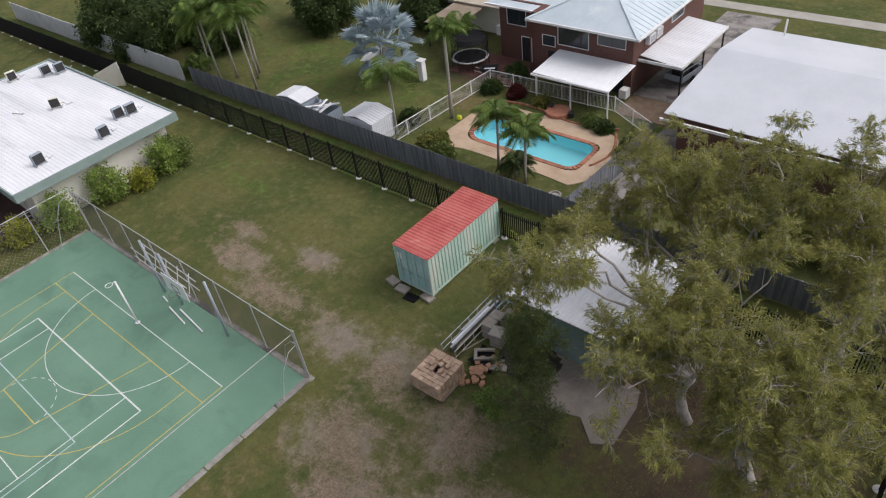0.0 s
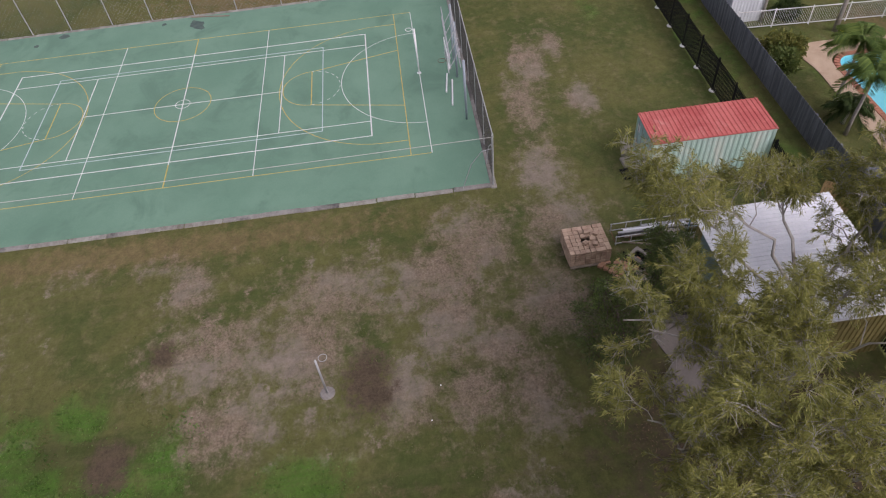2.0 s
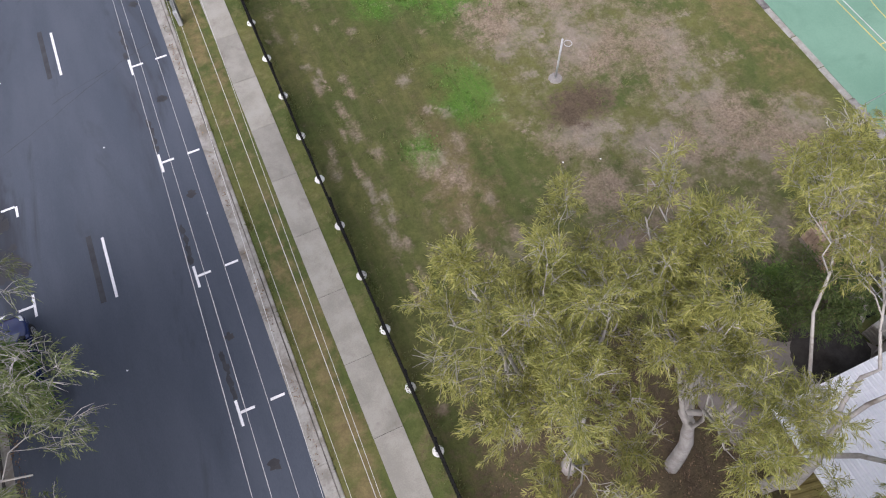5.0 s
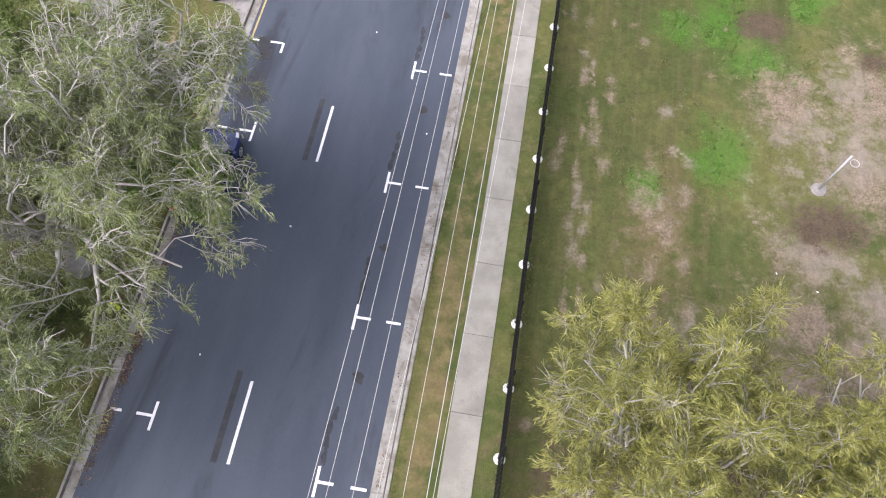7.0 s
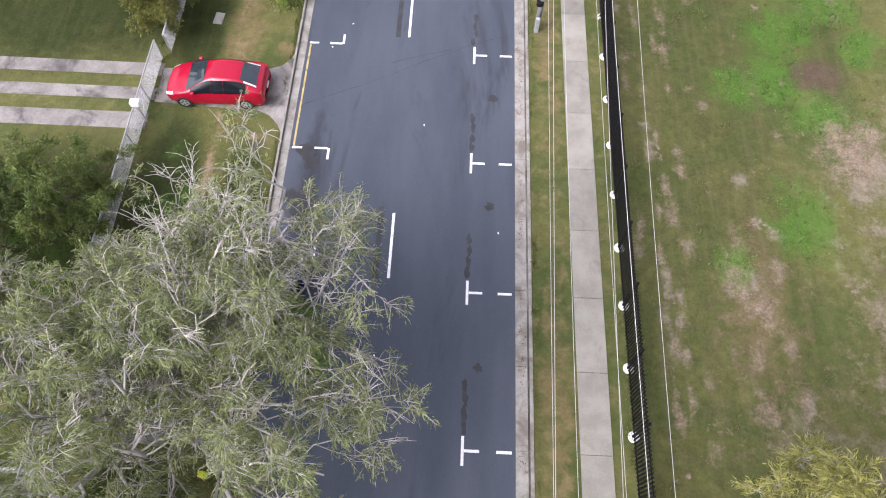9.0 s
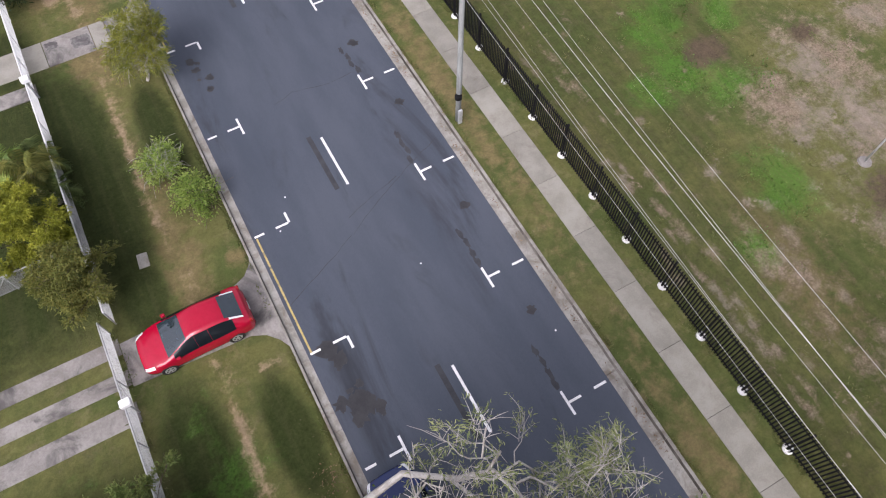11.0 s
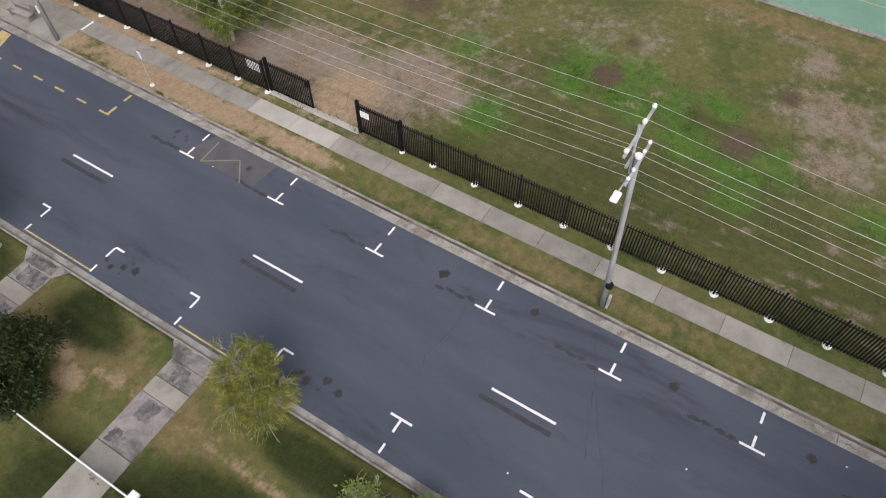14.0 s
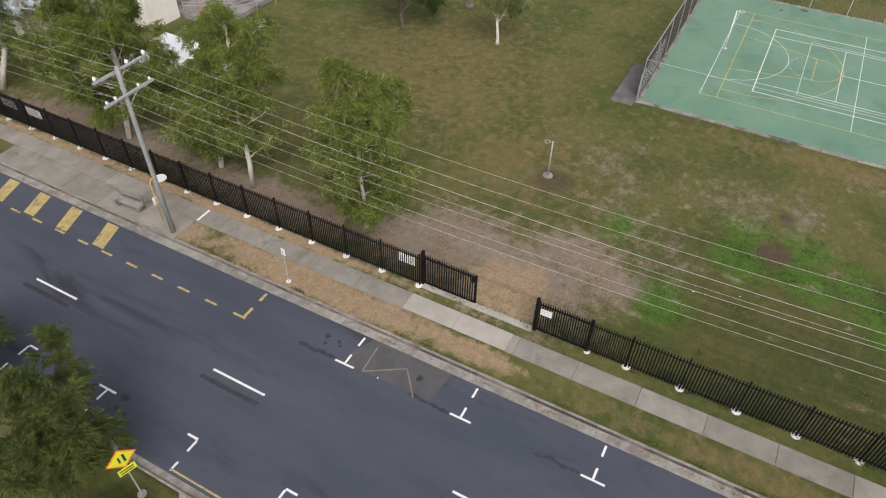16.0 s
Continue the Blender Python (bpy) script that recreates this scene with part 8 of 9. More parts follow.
for y in (46.6, 47.8):
    air = part("air_unit", Geo().box(-20.38, -20.0, y - 0.45, y + 0.45, 3.3, 4.0, 0.03), WHITE, house, "white wall air conditioner")
    part("grille", Geo().box(-20.0, -19.985, y - 0.35, y + 0.35, 3.38, 3.92), GALV, air)
part("air_unit", Geo().box(-20.9, -20.3, 43.5, 44.2, 0.1, 0.8, 0.03), WHITE, house, "white air conditioner on the ground")
part("air_unit", Geo().box(-33.9, -33.2, 46.2, 46.9, 1.6, 2.4, 0.03), WHITE, house)
awn = thing("patio_awning", "white steel patio awning on posts", "awning", (0, 0, 0))
part("roof", Geo().ribbed((-26.4, 40.5, 2.3), (-20.0, 40.3, 2.3), (-20.1, 44.35, 2.5), (-26.5, 44.35, 2.5), 30, 0.025), ROOF_WHITE, awn, "white ribbed roof")
part("gutter", Geo().box(-26.4, -20.0, 40.25, 40.36, 2.16, 2.3), WHITE, awn)
for x, y in ((-20.15, 40.5), (-26.2, 40.7), (-23.2, 40.6)):
    part("post", Geo().box(x - 0.05, x + 0.05, y - 0.05, y + 0.05, 0, 2.25), WHITE, awn)
cp = thing("carport", "white steel carport beside the brick house", "carport", (0, 0, 0))
part("roof", Geo().ribbed((-20.35, 45.5, 2.75), (-20.35, 53.4, 2.75), (-17.05, 53.2, 2.55), (-17.05, 45.2, 2.55), 34, 0.025), ROOF_WHITE, cp, "white ribbed roof")
part("fascia", Geo().box(-17.1, -17.0, 45.15, 53.3, 2.36, 2.56).box(-20.35, -17.1, 45.15, 45.25, 2.4, 2.6), WHITE, cp)
for x, y in ((-17.2, 45.6), (-17.2, 49.4), (-17.2, 53.0)):
    part("post", Geo().box(x - 0.05, x + 0.05, y - 0.05, y + 0.05, 0, 2.4), DARK, cp)
solo("carport_slab", Geo().box(-20.3, -15.6, 44.6, 62, -0.05, 0.04), OLD_CONC, "grey concrete driveway slab", "slab", kind="structure")
solo("pebble_bed", Geo().box(-20.2, -16.0, 41.6, 44.58, -0.05, 0.035), surface("brown_pebbles", (0.15, 0.105, 0.07), (0.22, 0.16, 0.11), 2, 30, 0.95), "brown pebble paving beside the house", "paving", kind="structure")
trl = thing("box_trailer", "grey box trailer loaded under the carport", "trailer", (-18.1, 48.2, 0.04), 82)
part("tray", Geo().box(-1.3, 1.3, -0.75, 0.75, 0.5, 0.58).box(-1.3, 1.3, -0.75, -0.7, 0.58, 0.95).box(-1.3, 1.3, 0.7, 0.75, 0.58, 0.95).box(-1.3, -1.25, -0.7, 0.7, 0.58, 0.95).box(1.25, 1.3, -0.7, 0.7, 0.58, 0.95), TIN_GREY, trl)
part("cage", Geo().bar((-1.3, -.73, 1.4), (1.3, -.73, 1.4), .04, .04).bar((-1.3, .73, 1.4), (1.3, .73, 1.4), .04, .04).bar((-1.3, -.73, .95), (-1.3, -.73, 1.4), .04, .04).bar((1.28, .73, .95), (1.28, .73, 1.4), .04, .04), TIN_GREY, trl)
for s in (-1, 1):
    w = part("wheel", Geo().tube([(0, s * 0.80, 0.32), (0, s * 1.0, 0.32)], 0.32, 18), RUBBER, trl)
    part("rim", Geo().tube([(0, s * 0.98, 0.32), (0, s * 1.02, 0.32)], 0.18, 12), ALLOY, w)
part("load", Geo().box(-0.9, 0.2, -0.5, 0.5, 0.58, 1.15, 0.1).box(0.35, 1.1, -0.6, 0.3, 0.58, 1.0, 0.08), DARK, trl, "dark covered load")
part("drawbar", Geo().bar((1.3, 0, 0.48), (2.3, 0, 0.45), 0.08, 0.08), GALV, trl)

grey_house = thing("low_house", "low brick house with broad pale grey roof", "house", (0, 0, 0))
part("wall", Geo().box(-14.2, 9.0, 38.6, 51.5, 0, 2.9), BRICK, grey_house, "dark red brick wall")
for a, b in (((-14.95, 38.0, 3.15), (10, 37.5, 3.15)), ((-14.95, 52.3, 3.15), (10, 52.0, 3.15))):
    part("roof", Geo().ribbed(a, b, (10, 45.8, 3.95), (-15.0, 46.4, 3.95), 32, 0.004), ROOF_GREY, grey_house, "pale grey steel roof")
part("gable", Geo().add([(-14.2, 38.6, 2.9), (-14.2, 51.5, 2.9), (-14.2, 46.3, 3.85)], [(0, 1, 2)]), BRICK, grey_house)
part("gutter", Geo().box(-14.95, 10, 37.35, 37.47, 2.95, 3.12), WHITE, grey_house)
window(grey_house, -8.6, -6.2, 38.6, 1.0, 2.3, -1, "x", 2)
for x, y in ((-4.0, 51.0), (-12.5, 51.6), (-2.5, 41.5)):
    part("vent_pipe", Geo().tube([(x, y, 3.2), (x, y, 4.4)], 0.07, 8), WHITE, grey_house)
solo("side_path", Geo().box(-16.2, -14.2, 29.2, 44.5, -0.05, 0.03), OLD_CONC, "grey concrete side path", "path", kind="structure")

# small sheds in the back yards
for nm, lab, x0, x1, y0, y1, h, m, rm in (("garden_shed", "white steel garden shed behind the fence", -35.3, -32.5, 29.45, 31.6, 1.85, TIN_WHITE, ROOF_WHITE), ("garden_shed", "low grey steel shed behind the fence", -42.8, -40.0, 29.3, 31.0, 1.7, TIN_GREY, ROOF_WHITE),
                                          ("garden_shed", "broken grey steel shed with a missing roof", -39.8, -36.9, 29.2, 30.6, 1.6, TIN_GREY, None)):
    g = thing(nm, lab, "shed", (0, 0, 0), 0, "back yard sheds")
    part("wall", corrugated_wall(Geo(), (x0, y0), (x1, y0), 0, h, 14, 0.02, (0, -1)), m, g)
    part("wall", corrugated_wall(Geo(), (x0, y1), (x1, y1), 0, h, 14, 0.02, (0, 1)), m, g)
    part("wall", corrugated_wall(Geo(), (x0, y0), (x0, y1), 0, h, 10, 0.02, (-1, 0)), m, g)
    part("wall", corrugated_wall(Geo(), (x1, y0), (x1, y1), 0, h, 10, 0.02, (1, 0)), m, g)
    if rm:
        xm = (x0 + x1) / 2
        part("roof", Geo().ribbed((x0 - .1, y0 - .1, h), (x0 - .1, y1 + .1, h), (xm, y1 + .1, h + .28), (xm, y0 - .1, h + .28), 9, 0.03), rm, g)
        part("roof", Geo().ribbed((x1 + .1, y0 - .1, h), (x1 + .1, y1 + .1, h), (xm, y1 + .1, h + .28), (xm, y0 - .1, h + .28), 9, 0.03), rm, g)
    else:
        for i in range(9):
            part("roof_scrap", Geo().bar((rng.uniform(x0, x1), y0 - 0.1, h + rng.uniform(0, .1)), (rng.uniform(x0, x1), y1, h + rng.uniform(0, .3)), rng.uniform(.06, .3), .02), rng.choice((TIN_GREY, WHITE, TIMBER)), g)
        part("fallen_frame", Geo().bar((-37.6, 29.0, 1.65), (-37.2, 30.0, 2.1), .3, .04), WHITE, g)

# ---- pool yard ----
pool = thing("swimming_pool", "turquoise in-ground swimming pool with brick coping", "swimming pool", (0, 0, 0))


def rounded(x0, x1, y0, y1, r, n=6):
    pts = []
    for cx, cy, a in ((x1 - r, y1 - r, 0), (x0 + r, y1 - r, 90), (x0 + r, y0 + r, 180), (x1 - r, y0 + r, 270)):
        for i in range(n + 1):
            t = radians(a + 90 * i / n)
            pts.append((cx + r * math.cos(t), cy + r * math.sin(t)))
    return pts


outline = rounded(-27.2, -18.9, 33.9, 37.0, 0.75)
outline = [(x + (0.45 * math.sin((y - 33.9) / 3.1 * math.pi) * -1 if x < -26.3 else 0), y) for x, y in outline]
n = len(outline)
part("shell", Geo().add([(x, y, 0.02) for x, y in outline] + [(x * 0.97 - 0.69, y * 0.97 + 1.06, -1.3) for x, y in outline], [(i, (i + 1) % n, n + (i + 1) % n, n + i) for i in range(n)] + [tuple(range(n, 2 * n))]), POOL_SHELL, pool, "turquoise pool shell")
part("water", Geo().add([(x, y, -0.06) for x, y in outline], [tuple(range(n))]), POOL_WATER, pool, "clear blue pool water")
CB = Geo().box(-0.11, 0.11, 0.0, 0.34, -0.06, 0.09, 0.012).mesh("coping_brick", COPING)
loop = [Vector((x, y)) for x, y in outline] + [Vector(outline[0])]
acc, nxt = 0.0, 0.1
for a, b in zip(loop, loop[1:]):
    seg = (b - a).length
    while nxt <= acc + seg and seg > 0:
        p = a.lerp(b, (nxt - acc) / seg)
        d = (b - a).normalized()
        part("coping_brick", CB, None, pool, at=(p.x, p.y, 0.0, 0, 0, math.degrees(math.atan2(d.y, d.x)) + 180))
        nxt += 0.235
    acc += seg
mid = [(x + (0.33 if x > -23 else -0.33), y + (0.33 if y > 35.4 else -0.33)) for x, y in outline]
outer = [(-29.3, 33.2), (-29.3, 37.6), (-28.6, 38.8), (-24, 38.9), (-20.2, 39.2), (-18.2, 38.6), (-17.2, 36.8), (-17.2, 33.6), (-18.2, 32.2), (-20.4, 32.4), (-26.6, 32.4), (-28.4, 32.0)]


def ring_at(poly, ang):
    c = Vector((-23.2, 35.5))
    d = Vector((math.cos(ang), math.sin(ang)))
    best = None
    for a, b in zip(poly, poly[1:] + poly[:1]):
        a, b = Vector(a), Vector(b)
        e = b - a
        den = d.x * e.y - d.y * e.x
        if abs(den) < 1e-9:
            continue
        t = ((a.x - c.x) * e.y - (a.y - c.y) * e.x) / den
        u = ((a.x - c.x) * d.y - (a.y - c.y) * d.x) / den
        if t > 0 and -1e-6 <= u <= 1 + 1e-6 and (best is None or t > best):
            best = t
    return c + d * best


K = 96
inn = [ring_at(mid, 2 * math.pi * i / K) for i in range(K)]
out = [ring_at(outer, 2 * math.pi * i / K) for i in range(K)]
pav = Geo().add([(*p, 0.05) for p in inn] + [(*p, 0.05) for p in out] + [(*p, -0.1) for p in out], [(i, K + i, K + (i + 1) % K, (i + 1) % K) for i in range(K)] + [(K + i, 2 * K + i, 2 * K + (i + 1) % K, K + (i + 1) % K) for i in range(K)])
solo("pool_paving", pav, POOL_PAVE, "tan pebble paving round the pool", "paving", kind="structure")
BE = Geo().box(-0.115, 0.115, -0.06, 0.06, 0, 0.14, 0.01).mesh("edging_brick", COPING)
edging = tagged(new("garden_edging"), "red brick edging along the pool garden", "edging", kind="structure")
for i in range(46):
    u = i / 45
    part("edging_brick", BE, None, edging, at=(-28.4 + 9.6 * u, 39.15 + 0.35 * math.sin(u * 7) + 0.2 * u, 0.0, 0, 0, 25 * math.cos(u * 7)))
for i in range(20):
    u = i / 19
    part("edging_brick", BE, None, edging, at=(-18.6 + 0.9 * math.sin(u * 2.6), 39.0 - 4.2 * u, 0, 0, 0, 80 - 30 * u))
solo("planter_step", Geo().disc(-23.6, 39.6, 0, 0.3, 0.9, 18), COPING, "round red brick planter step", "planter")
for x, y in ((-24.4, 39.9), (-22.5, 39.6)):
    solo("plant_pot", Geo().disc(x, y, 0.05, 0.42, 0.17, 12, 0.24), DARK, "dark round plant pot", "plant pot", group="plant pots")
solo("pot_ring", Geo().tube([(-18.1 + 0.34 * math.cos(2 * math.pi * i / 16), 30.5 + 0.34 * math.sin(2 * math.pi * i / 16), 0.42) for i in range(17)], 0.07, 8, False).disc(-18.1, 30.5, 0, 0.38, 0.26, 14, 0.34), KERB, "pale round garden pot by the fence", "plant pot")
solo("yellow_float", Geo().box(-0.2, 0.2, -0.12, 0.12, 0, 0.42, 0.1), SIGN_YELLOW, "yellow plastic pool toy by the fence", "pool toy", (-29.5, 35.4, 0.03), 20)


def pool_fence(a, b):
    a, b = Vector((*a, 0)), Vector((*b, 0))
    d = b - a
    n = max(1, round(d.length / 2.2))
    w = d.length / n
    rz = math.degrees(math.atan2(d.y, d.x))
    for k in range(n):
        f = thing("pool_fence_panel", "white tubular pool safety fence panel", "fence panel", tuple(a + d * (k / n)), rz, "pool safety fence")
        part("post", Geo().box(-0.03, 0.03, -0.03, 0.03, 0, 1.3), WHITE, f)
        for z in (0.1, 1.18):
            part("rail", Geo().box(0.03, w - 0.03, -0.02, 0.02, z, z + 0.045), WHITE, f)
        for i in range(int(w / 0.11) - 1):
            part("bar", BARM, None, f, at=(0.11 * (i + 1), 0, 0))


BARM = Geo().tube([(0, 0, 0.145), (0, 0, 1.18)], 0.009, 5, False).mesh("bar", WHITE)
pool_fence((-31.7, 29.6), (-30.9, 41.2))
pool_fence((-30.9, 41.2), (-20.2, 41.7))
pool_fence((-20.2, 41.7), (-16.3, 39.6))
tramp = thing("trampoline", "round trampoline with black safety net and cover", "trampoline", (-34.4, 43.1, 0))
part("mat", Geo().disc(0, 0, 0.82, 0.86, 1.35, 28), DARK, tramp, "black jumping mat")
rp = [(1.5 * math.cos(2 * math.pi * i / 28), 1.5 * math.sin(2 * math.pi * i / 28)) for i in range(29)]
part("pad", Geo().add([(x * 0.9, y * 0.9, 0.9) for x, y in rp] + [(x * 1.05, y * 1.05, 0.88) for x, y in rp], [(i, i + 1, 30 + i, 29 + i) for i in range(28)]), WHITE, tramp, "white edge pad")
part("net_cover", Geo().disc(0, 0, 2.3, 2.62, 1.58, 28, 1.2), BLACK, tramp, "black cover")
for i in range(8):
    a = 2 * math.pi * i / 8
    part("upright", Geo().tube([(1.55 * math.cos(a), 1.55 * math.sin(a), 0), (1.55 * math.cos(a), 1.55 * math.sin(a), 2.52)], 0.03, 6), DARK, tramp)
for i in range(72):
    a = 2 * math.pi * i / 72
    part("net_strand", Geo().tube([(1.5 * math.cos(a), 1.5 * math.sin(a), 0.9), (1.5 * math.cos(a), 1.5 * math.sin(a), 2.5)], 0.012, 3, False), INK, tramp)
bar = thing("barrow", "dark wheelbarrow with a pale liner on the patio", "barrow", (-31.9, 42.4, 0), 30)
part("tray", Geo().add([(-.5, -.3, .35), (.5, -.3, .35), (.5, .3, .35), (-.5, .3, .35), (-.75, -.42, .75), (.75, -.42, .75), (.75, .42, .75), (-.75, .42, .75)], [(3, 2, 1, 0), (0, 1, 5, 4), (1, 2, 6, 5), (2, 3, 7, 6), (3, 0, 4, 7)]), DARK, bar)
part("liner", Geo().box(-.45, .45, -.26, .26, .5, .56, .02), TIN_WHITE, bar)
part("wheel", Geo().tube([(.7, -.06, .2), (.7, .06, .2)], .2, 14), RUBBER, bar)
part("handle", Geo().tube([(-.6, -.3, .4), (-1.2, -.32, .6)], .025, 6), GALV, bar)
part("handle", Geo().tube([(-.6, .3, .4), (-1.2, .32, .6)], .025, 6), GALV, bar)
solo("patio", Geo().box(-35.6, -29.1, 41.6, 45.88, -0.05, 0.02), surface("red_brick_paving", (0.13, 0.06, 0.045), (0.19, 0.09, 0.07), 2, 25, 0.9), "dark red brick patio beside the house", "patio", kind="structure")
for x in (-36.4,):
    pil = thing("gate_pillar", "white rendered wall end beside the lawn", "pillar", (x, 39.2, 0))
    part("column", Geo().box(-0.25, 0.25, -0.25, 0.25, 0, 1.7, 0.02), WHITE, pil)
    part("cap", Geo().box(-0.33, 0.33, -0.33, 0.33, 1.7, 1.8, 0.02), WHITE, pil)
solo("umbrella_cover", Geo().add([(-44.2, 39.4, 0.0), (-42.6, 39.9, 0.0), (-42.9, 41.0, 0.9), (-43.6, 40.6, 0.9), (-44.4, 41.2, 0.0)], [(0, 1, 2, 3), (0, 3, 4), (4, 3, 2), (0, 4, 2, 1)]), WHITE, "pale folded cover on the lawn", "cover")
low = thing("low_house", "cream low house behind the back lawn", "house", (0, 0, 0))
part("wall", Geo().box(-48, -36.0, 49.5, 60, 0, 2.7), CREAM, low)
part("roof", hip(Geo(), -48.7, -35.3, 48.8, 60.7, 2.7, 1.6), surface("tan_roof", (0.42, 0.36, 0.28), (0.52, 0.46, 0.37), 0.6, 10, 0.7), low, "cream steel hip roof")
part("patio_roof", Geo().ribbed((-40.5, 44.5, 2.3), (-37.2, 44.5, 2.3), (-37.2, 48.9, 2.5), (-40.5, 48.9, 2.5), 16, 0.02), surface("brown_roof", (0.20, 0.16, 0.11), (0.28, 0.23, 0.17), 0.8, 10, 0.7), low)
for x in (-40.3, -37.4):
    part("post", Geo().box(x - .05, x + .05, 44.6, 44.7, 0, 2.3), DARK, low)
road2 = part("road_back", Geo().box(-200, 200, 70.5, 79, -0.28, -0.14), ASPHALT)
tagged(road2, "asphalt street beyond the houses", "road", kind="structure")
solo("footpath_back", Geo().box(-120, 120, 62.7, 64.2, -0.05, 0.03), PALE_PATH, "pale concrete footpath on the far street", "footpath", kind="structure")
solo("kerb_back", Geo().box(-120, 120, 70.0, 70.5, -0.2, 0.04), KERB, "pale concrete kerb on the far street", "kerb", kind="structure")

# ---- north end of the school ----
pav2 = thing("shelter", "white-roofed open shelter among the trees", "shelter", (0, 0, 0))
part("roof", Geo().ribbed((-8.3, -55.2, 2.6), (-8.3, -49.3, 2.6), (-4.4, -49.3, 2.5), (-4.4, -55.2, 2.5), 24, 0.025), ROOF_WHITE, pav2, "white steel roof")
for x, y in ((-8.1, -55), (-8.1, -49.5), (-4.6, -49.5), (-4.6, -55)):
    part("post", Geo().box(x - .05, x + .05, y - .05, y + .05, 0, 2.55), GALV, pav2)
hall = thing("school_hall", "cream school building with blue-grey roof", "building", (0, 0, 0))
part("wall", Geo().box(-10.5, -5.0, -80, -66.0, 0, 3.0), CREAM, hall)
part("roof", hip(Geo(), -11.2, -4.2, -81, -65.3, 3.0, 1.2), ROOF_BLUE, hall, "blue-grey steel roof")
part("fascia", Geo().box(-4.32, -4.18, -81, -65.2, 2.7, 3.05), FASCIA, hall)
part("wall", Geo().box(-14.5, -11.5, -64.0, -60.5, 0, 2.8), CREAM, hall)
ramp = thing("access_ramp", "grey concrete access ramp with steel railings", "ramp", (0, 0, 0))
part("ramp_slab", Geo().box(-22, -14.5, -62.5, -56.0, 0, 0.35), OLD_CONC, ramp)
for x0, y0, x1, y1 in ((-15.0, -60.5, -17.0, -56.6), (-17.0, -56.6, -22.0, -54.6), (-15.4, -61.8, -21.0, -58.2)):
    for z in (0.75, 1.05, 1.35):
        part("rail", Geo().tube([(x0, y0, z), (x1, y1, z)], 0.025, 6), GALV, ramp)
    for u in (0, 0.33, 0.66, 1):
        part("post", Geo().tube([(x0 + (x1 - x0) * u, y0 + (y1 - y0) * u, 0), (x0 + (x1 - x0) * u, y0 + (y1 - y0) * u, 1.36)], 0.028, 6), GALV, ramp)
solo("red_paint_patch", Geo().disc(-16.0, -58.6, 0.34, 0.36, 1.0, 16), COPING, "faded red painted patch of concrete", "paint patch")
for x, y, r in ((-28.4, -41.0, 0.5), (-47.5, 1.6, 0.35), (-50.0, -6.0, 0.4)):
    solo("drain_pit", Geo().box(-r, r, -r * 0.6, r * 0.6, -0.05, 0.05, 0.02), OLD_CONC, "grey concrete drain pit in the grass", "drain pit", (x, y, 0), rng.uniform(0, 40), "drain pits")


# ---- loose growth and litter ----
def scatter(name, label, category, spots, material, length, width, up, seed):
    """Many small blades or leaves round spots (x, y, radius x, radius y, count, z): one joined object."""
    g = np.random.RandomState(seed)
    P = []
    for x, y, rx, ry, n, z in spots:
        q = g.normal(0, 0.45, (n, 2)) * np.array([rx, ry]) + np.array([x, y])
        P.append(np.column_stack([q, np.full(n, z)]))
    P = np.concatenate(P)
    n = len(P)
    d = g.normal(0, 1, (n, 3))
    d[:, 2] = np.abs(d[:, 2]) * up + up
    d /= np.linalg.norm(d, axis=1, keepdims=True)
    s = np.cross(d, g.normal(0, 1, (n, 3)))
    s /= np.linalg.norm(s, axis=1, keepdims=True)
    L = length * g.uniform(0.5, 1.4, (n, 1))
    w = L * width
    v = np.stack([P, P + d * L * 0.5 + s * w, P + d * L, P + d * L * 0.5 - s * w], 1).reshape(-1, 3)
    ob = new(name, grid_mesh(name, v, np.arange(4 * n).reshape(n, 4), material))
    return tagged(ob, label, category, kind="stuff")


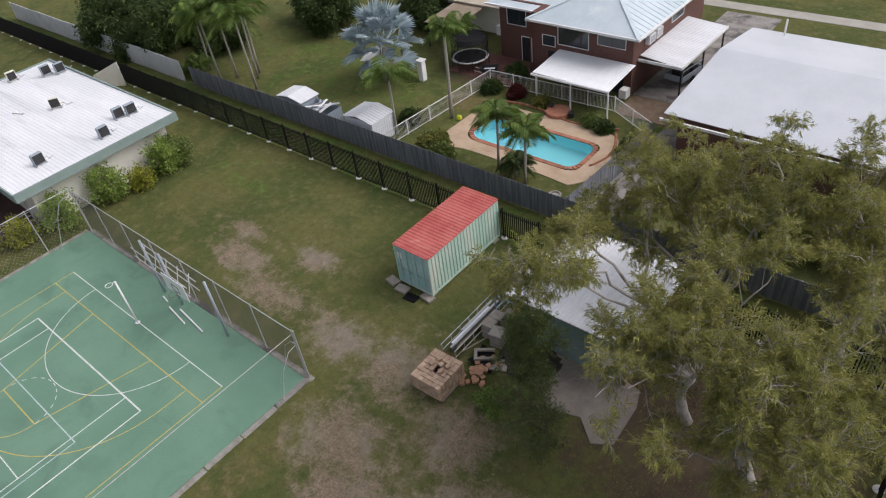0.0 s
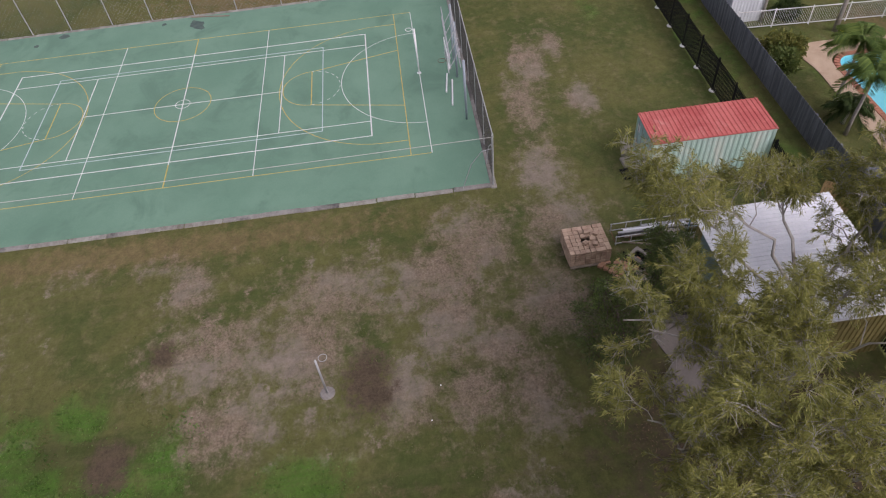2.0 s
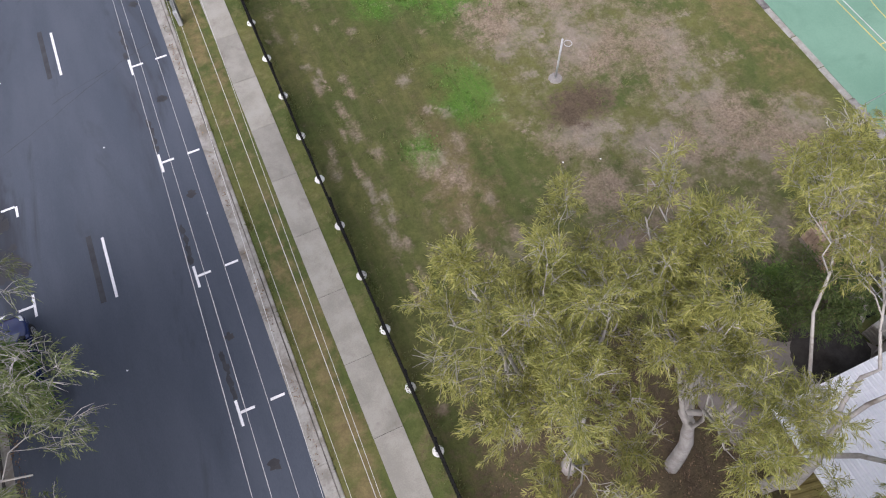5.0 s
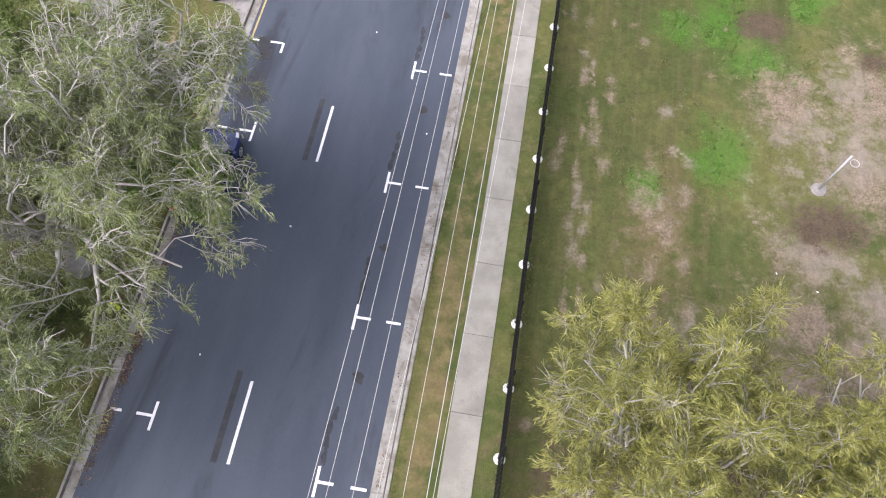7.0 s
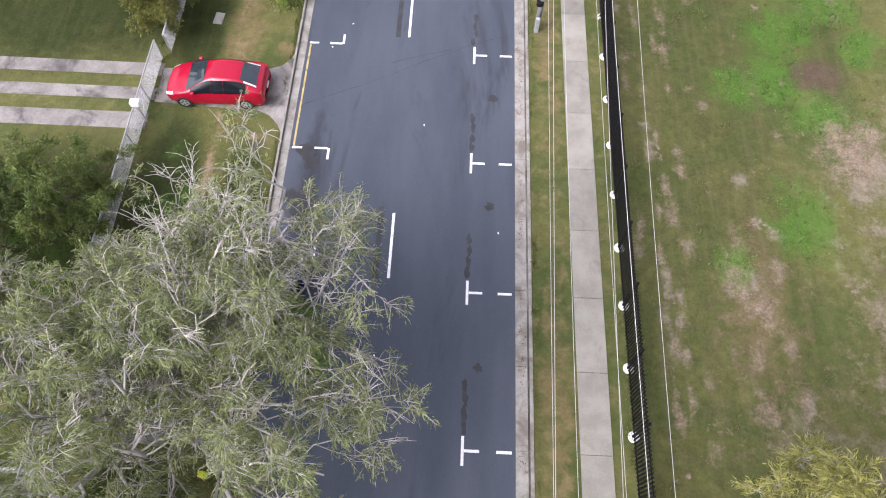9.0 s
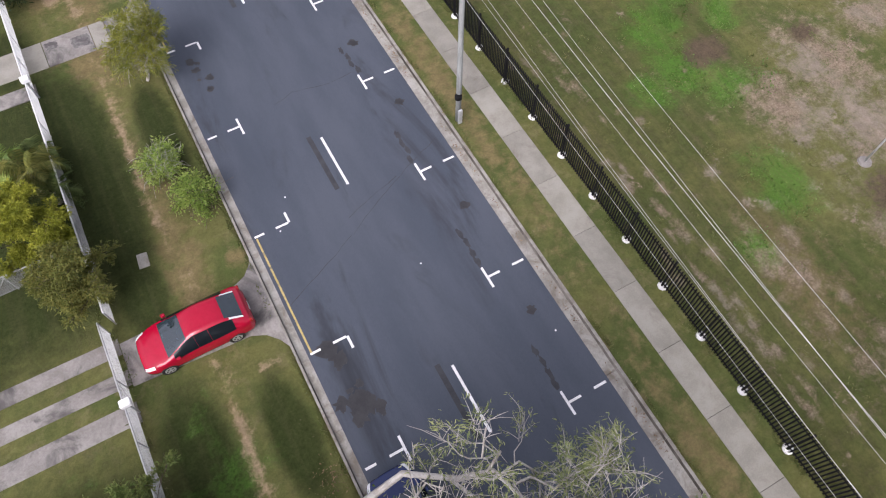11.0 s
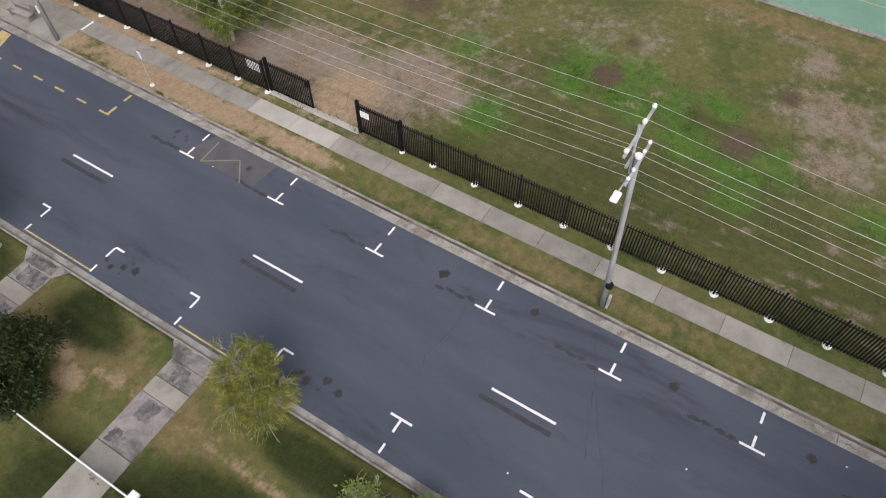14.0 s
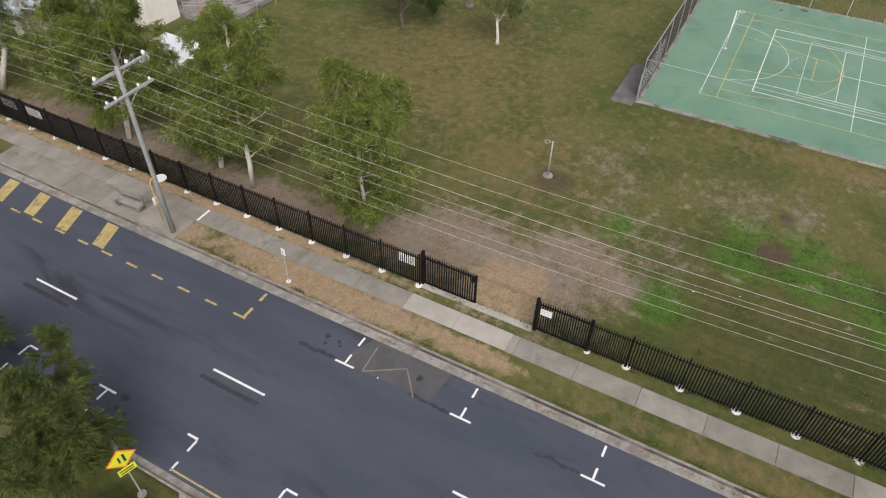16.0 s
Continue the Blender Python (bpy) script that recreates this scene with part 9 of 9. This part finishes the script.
GRASS_BLADE = leaf_material("long_grass_blades", (0.055, 0.085, 0.02), (0.10, 0.125, 0.035), (0.19, 0.18, 0.07))
WEED_LEAF = leaf_material("weed_leaves", (0.05, 0.105, 0.02), (0.09, 0.16, 0.035), (0.15, 0.22, 0.055))
DEAD_LEAF = leaf_material("fallen_leaves", (0.07, 0.045, 0.028), (0.15, 0.095, 0.055), (0.27, 0.19, 0.11), trans=0.0)
rng5 = random.Random(77)
tufts = [(2.13 + rng5.uniform(-0.35, 0.15), rng5.uniform(-62, 30), 0.22, 0.5, 42, 0.0) for _ in range(170)]
tufts += [(rng5.uniform(5.4, 5.52), rng5.uniform(-40, 26), 0.05, 0.5, 26, 0.0) for _ in range(60)]
tufts += [(rng5.uniform(16.3, 16.42), rng5.uniform(-40, 24), 0.06, 0.5, 26, 0.0) for _ in range(60)]
tufts += [(22.2 + rng5.uniform(-0.2, 0.2), rng5.uniform(-24, 22), 0.2, 0.4, 36, 0.0) for _ in range(40)]
tufts += [(rng5.uniform(-48, 0), 27.2 + rng5.uniform(-0.2, 0.3), 0.5, 0.2, 36, 0.0) for _ in range(60)]
tufts += [(rng5.uniform(-14, 1.5), rng5.uniform(-26, 15), 0.25, 0.3, 16, 0.02) for _ in range(260)]
scatter("long_grass", "unmown tufts of olive grass along fences and kerbs", "grass", tufts, GRASS_BLADE, 0.16, 0.09, 0.8, 5)
weeds = []
for x, y, rx, ry in LUSH[:15]:
    weeds += [(x + rng5.gauss(0, rx * 0.6), y + rng5.gauss(0, ry * 0.6), 0.8, 0.8, 44, 0.02) for _ in range(int(14 * rx * ry / 3))]
scatter("weeds", "low bright green weeds in the patchy grass", "weeds", weeds, WEED_LEAF, 0.11, 0.28, 0.5, 6)
fall = [(15.62, rng5.uniform(6, 26), 0.22, 0.7, 60, ROAD_Z + 0.012) for _ in range(40)] + [(16.9, rng5.uniform(4, 24), 0.7, 0.9, 45, 0.02) for _ in range(40)]
fall += [(rng5.uniform(-8, 1), rng5.uniform(14, 25), 1.2, 1.2, 60, 0.04) for _ in range(60)] + [(5.95, rng5.uniform(-30, 24), 0.12, 0.6, 16, ROAD_Z + 0.03) for _ in range(50)]
scatter("fallen_leaves", "dry brown leaves fallen under the gum trees", "leaf litter", fall, DEAD_LEAF, 0.085, 0.22, 0.12, 7)
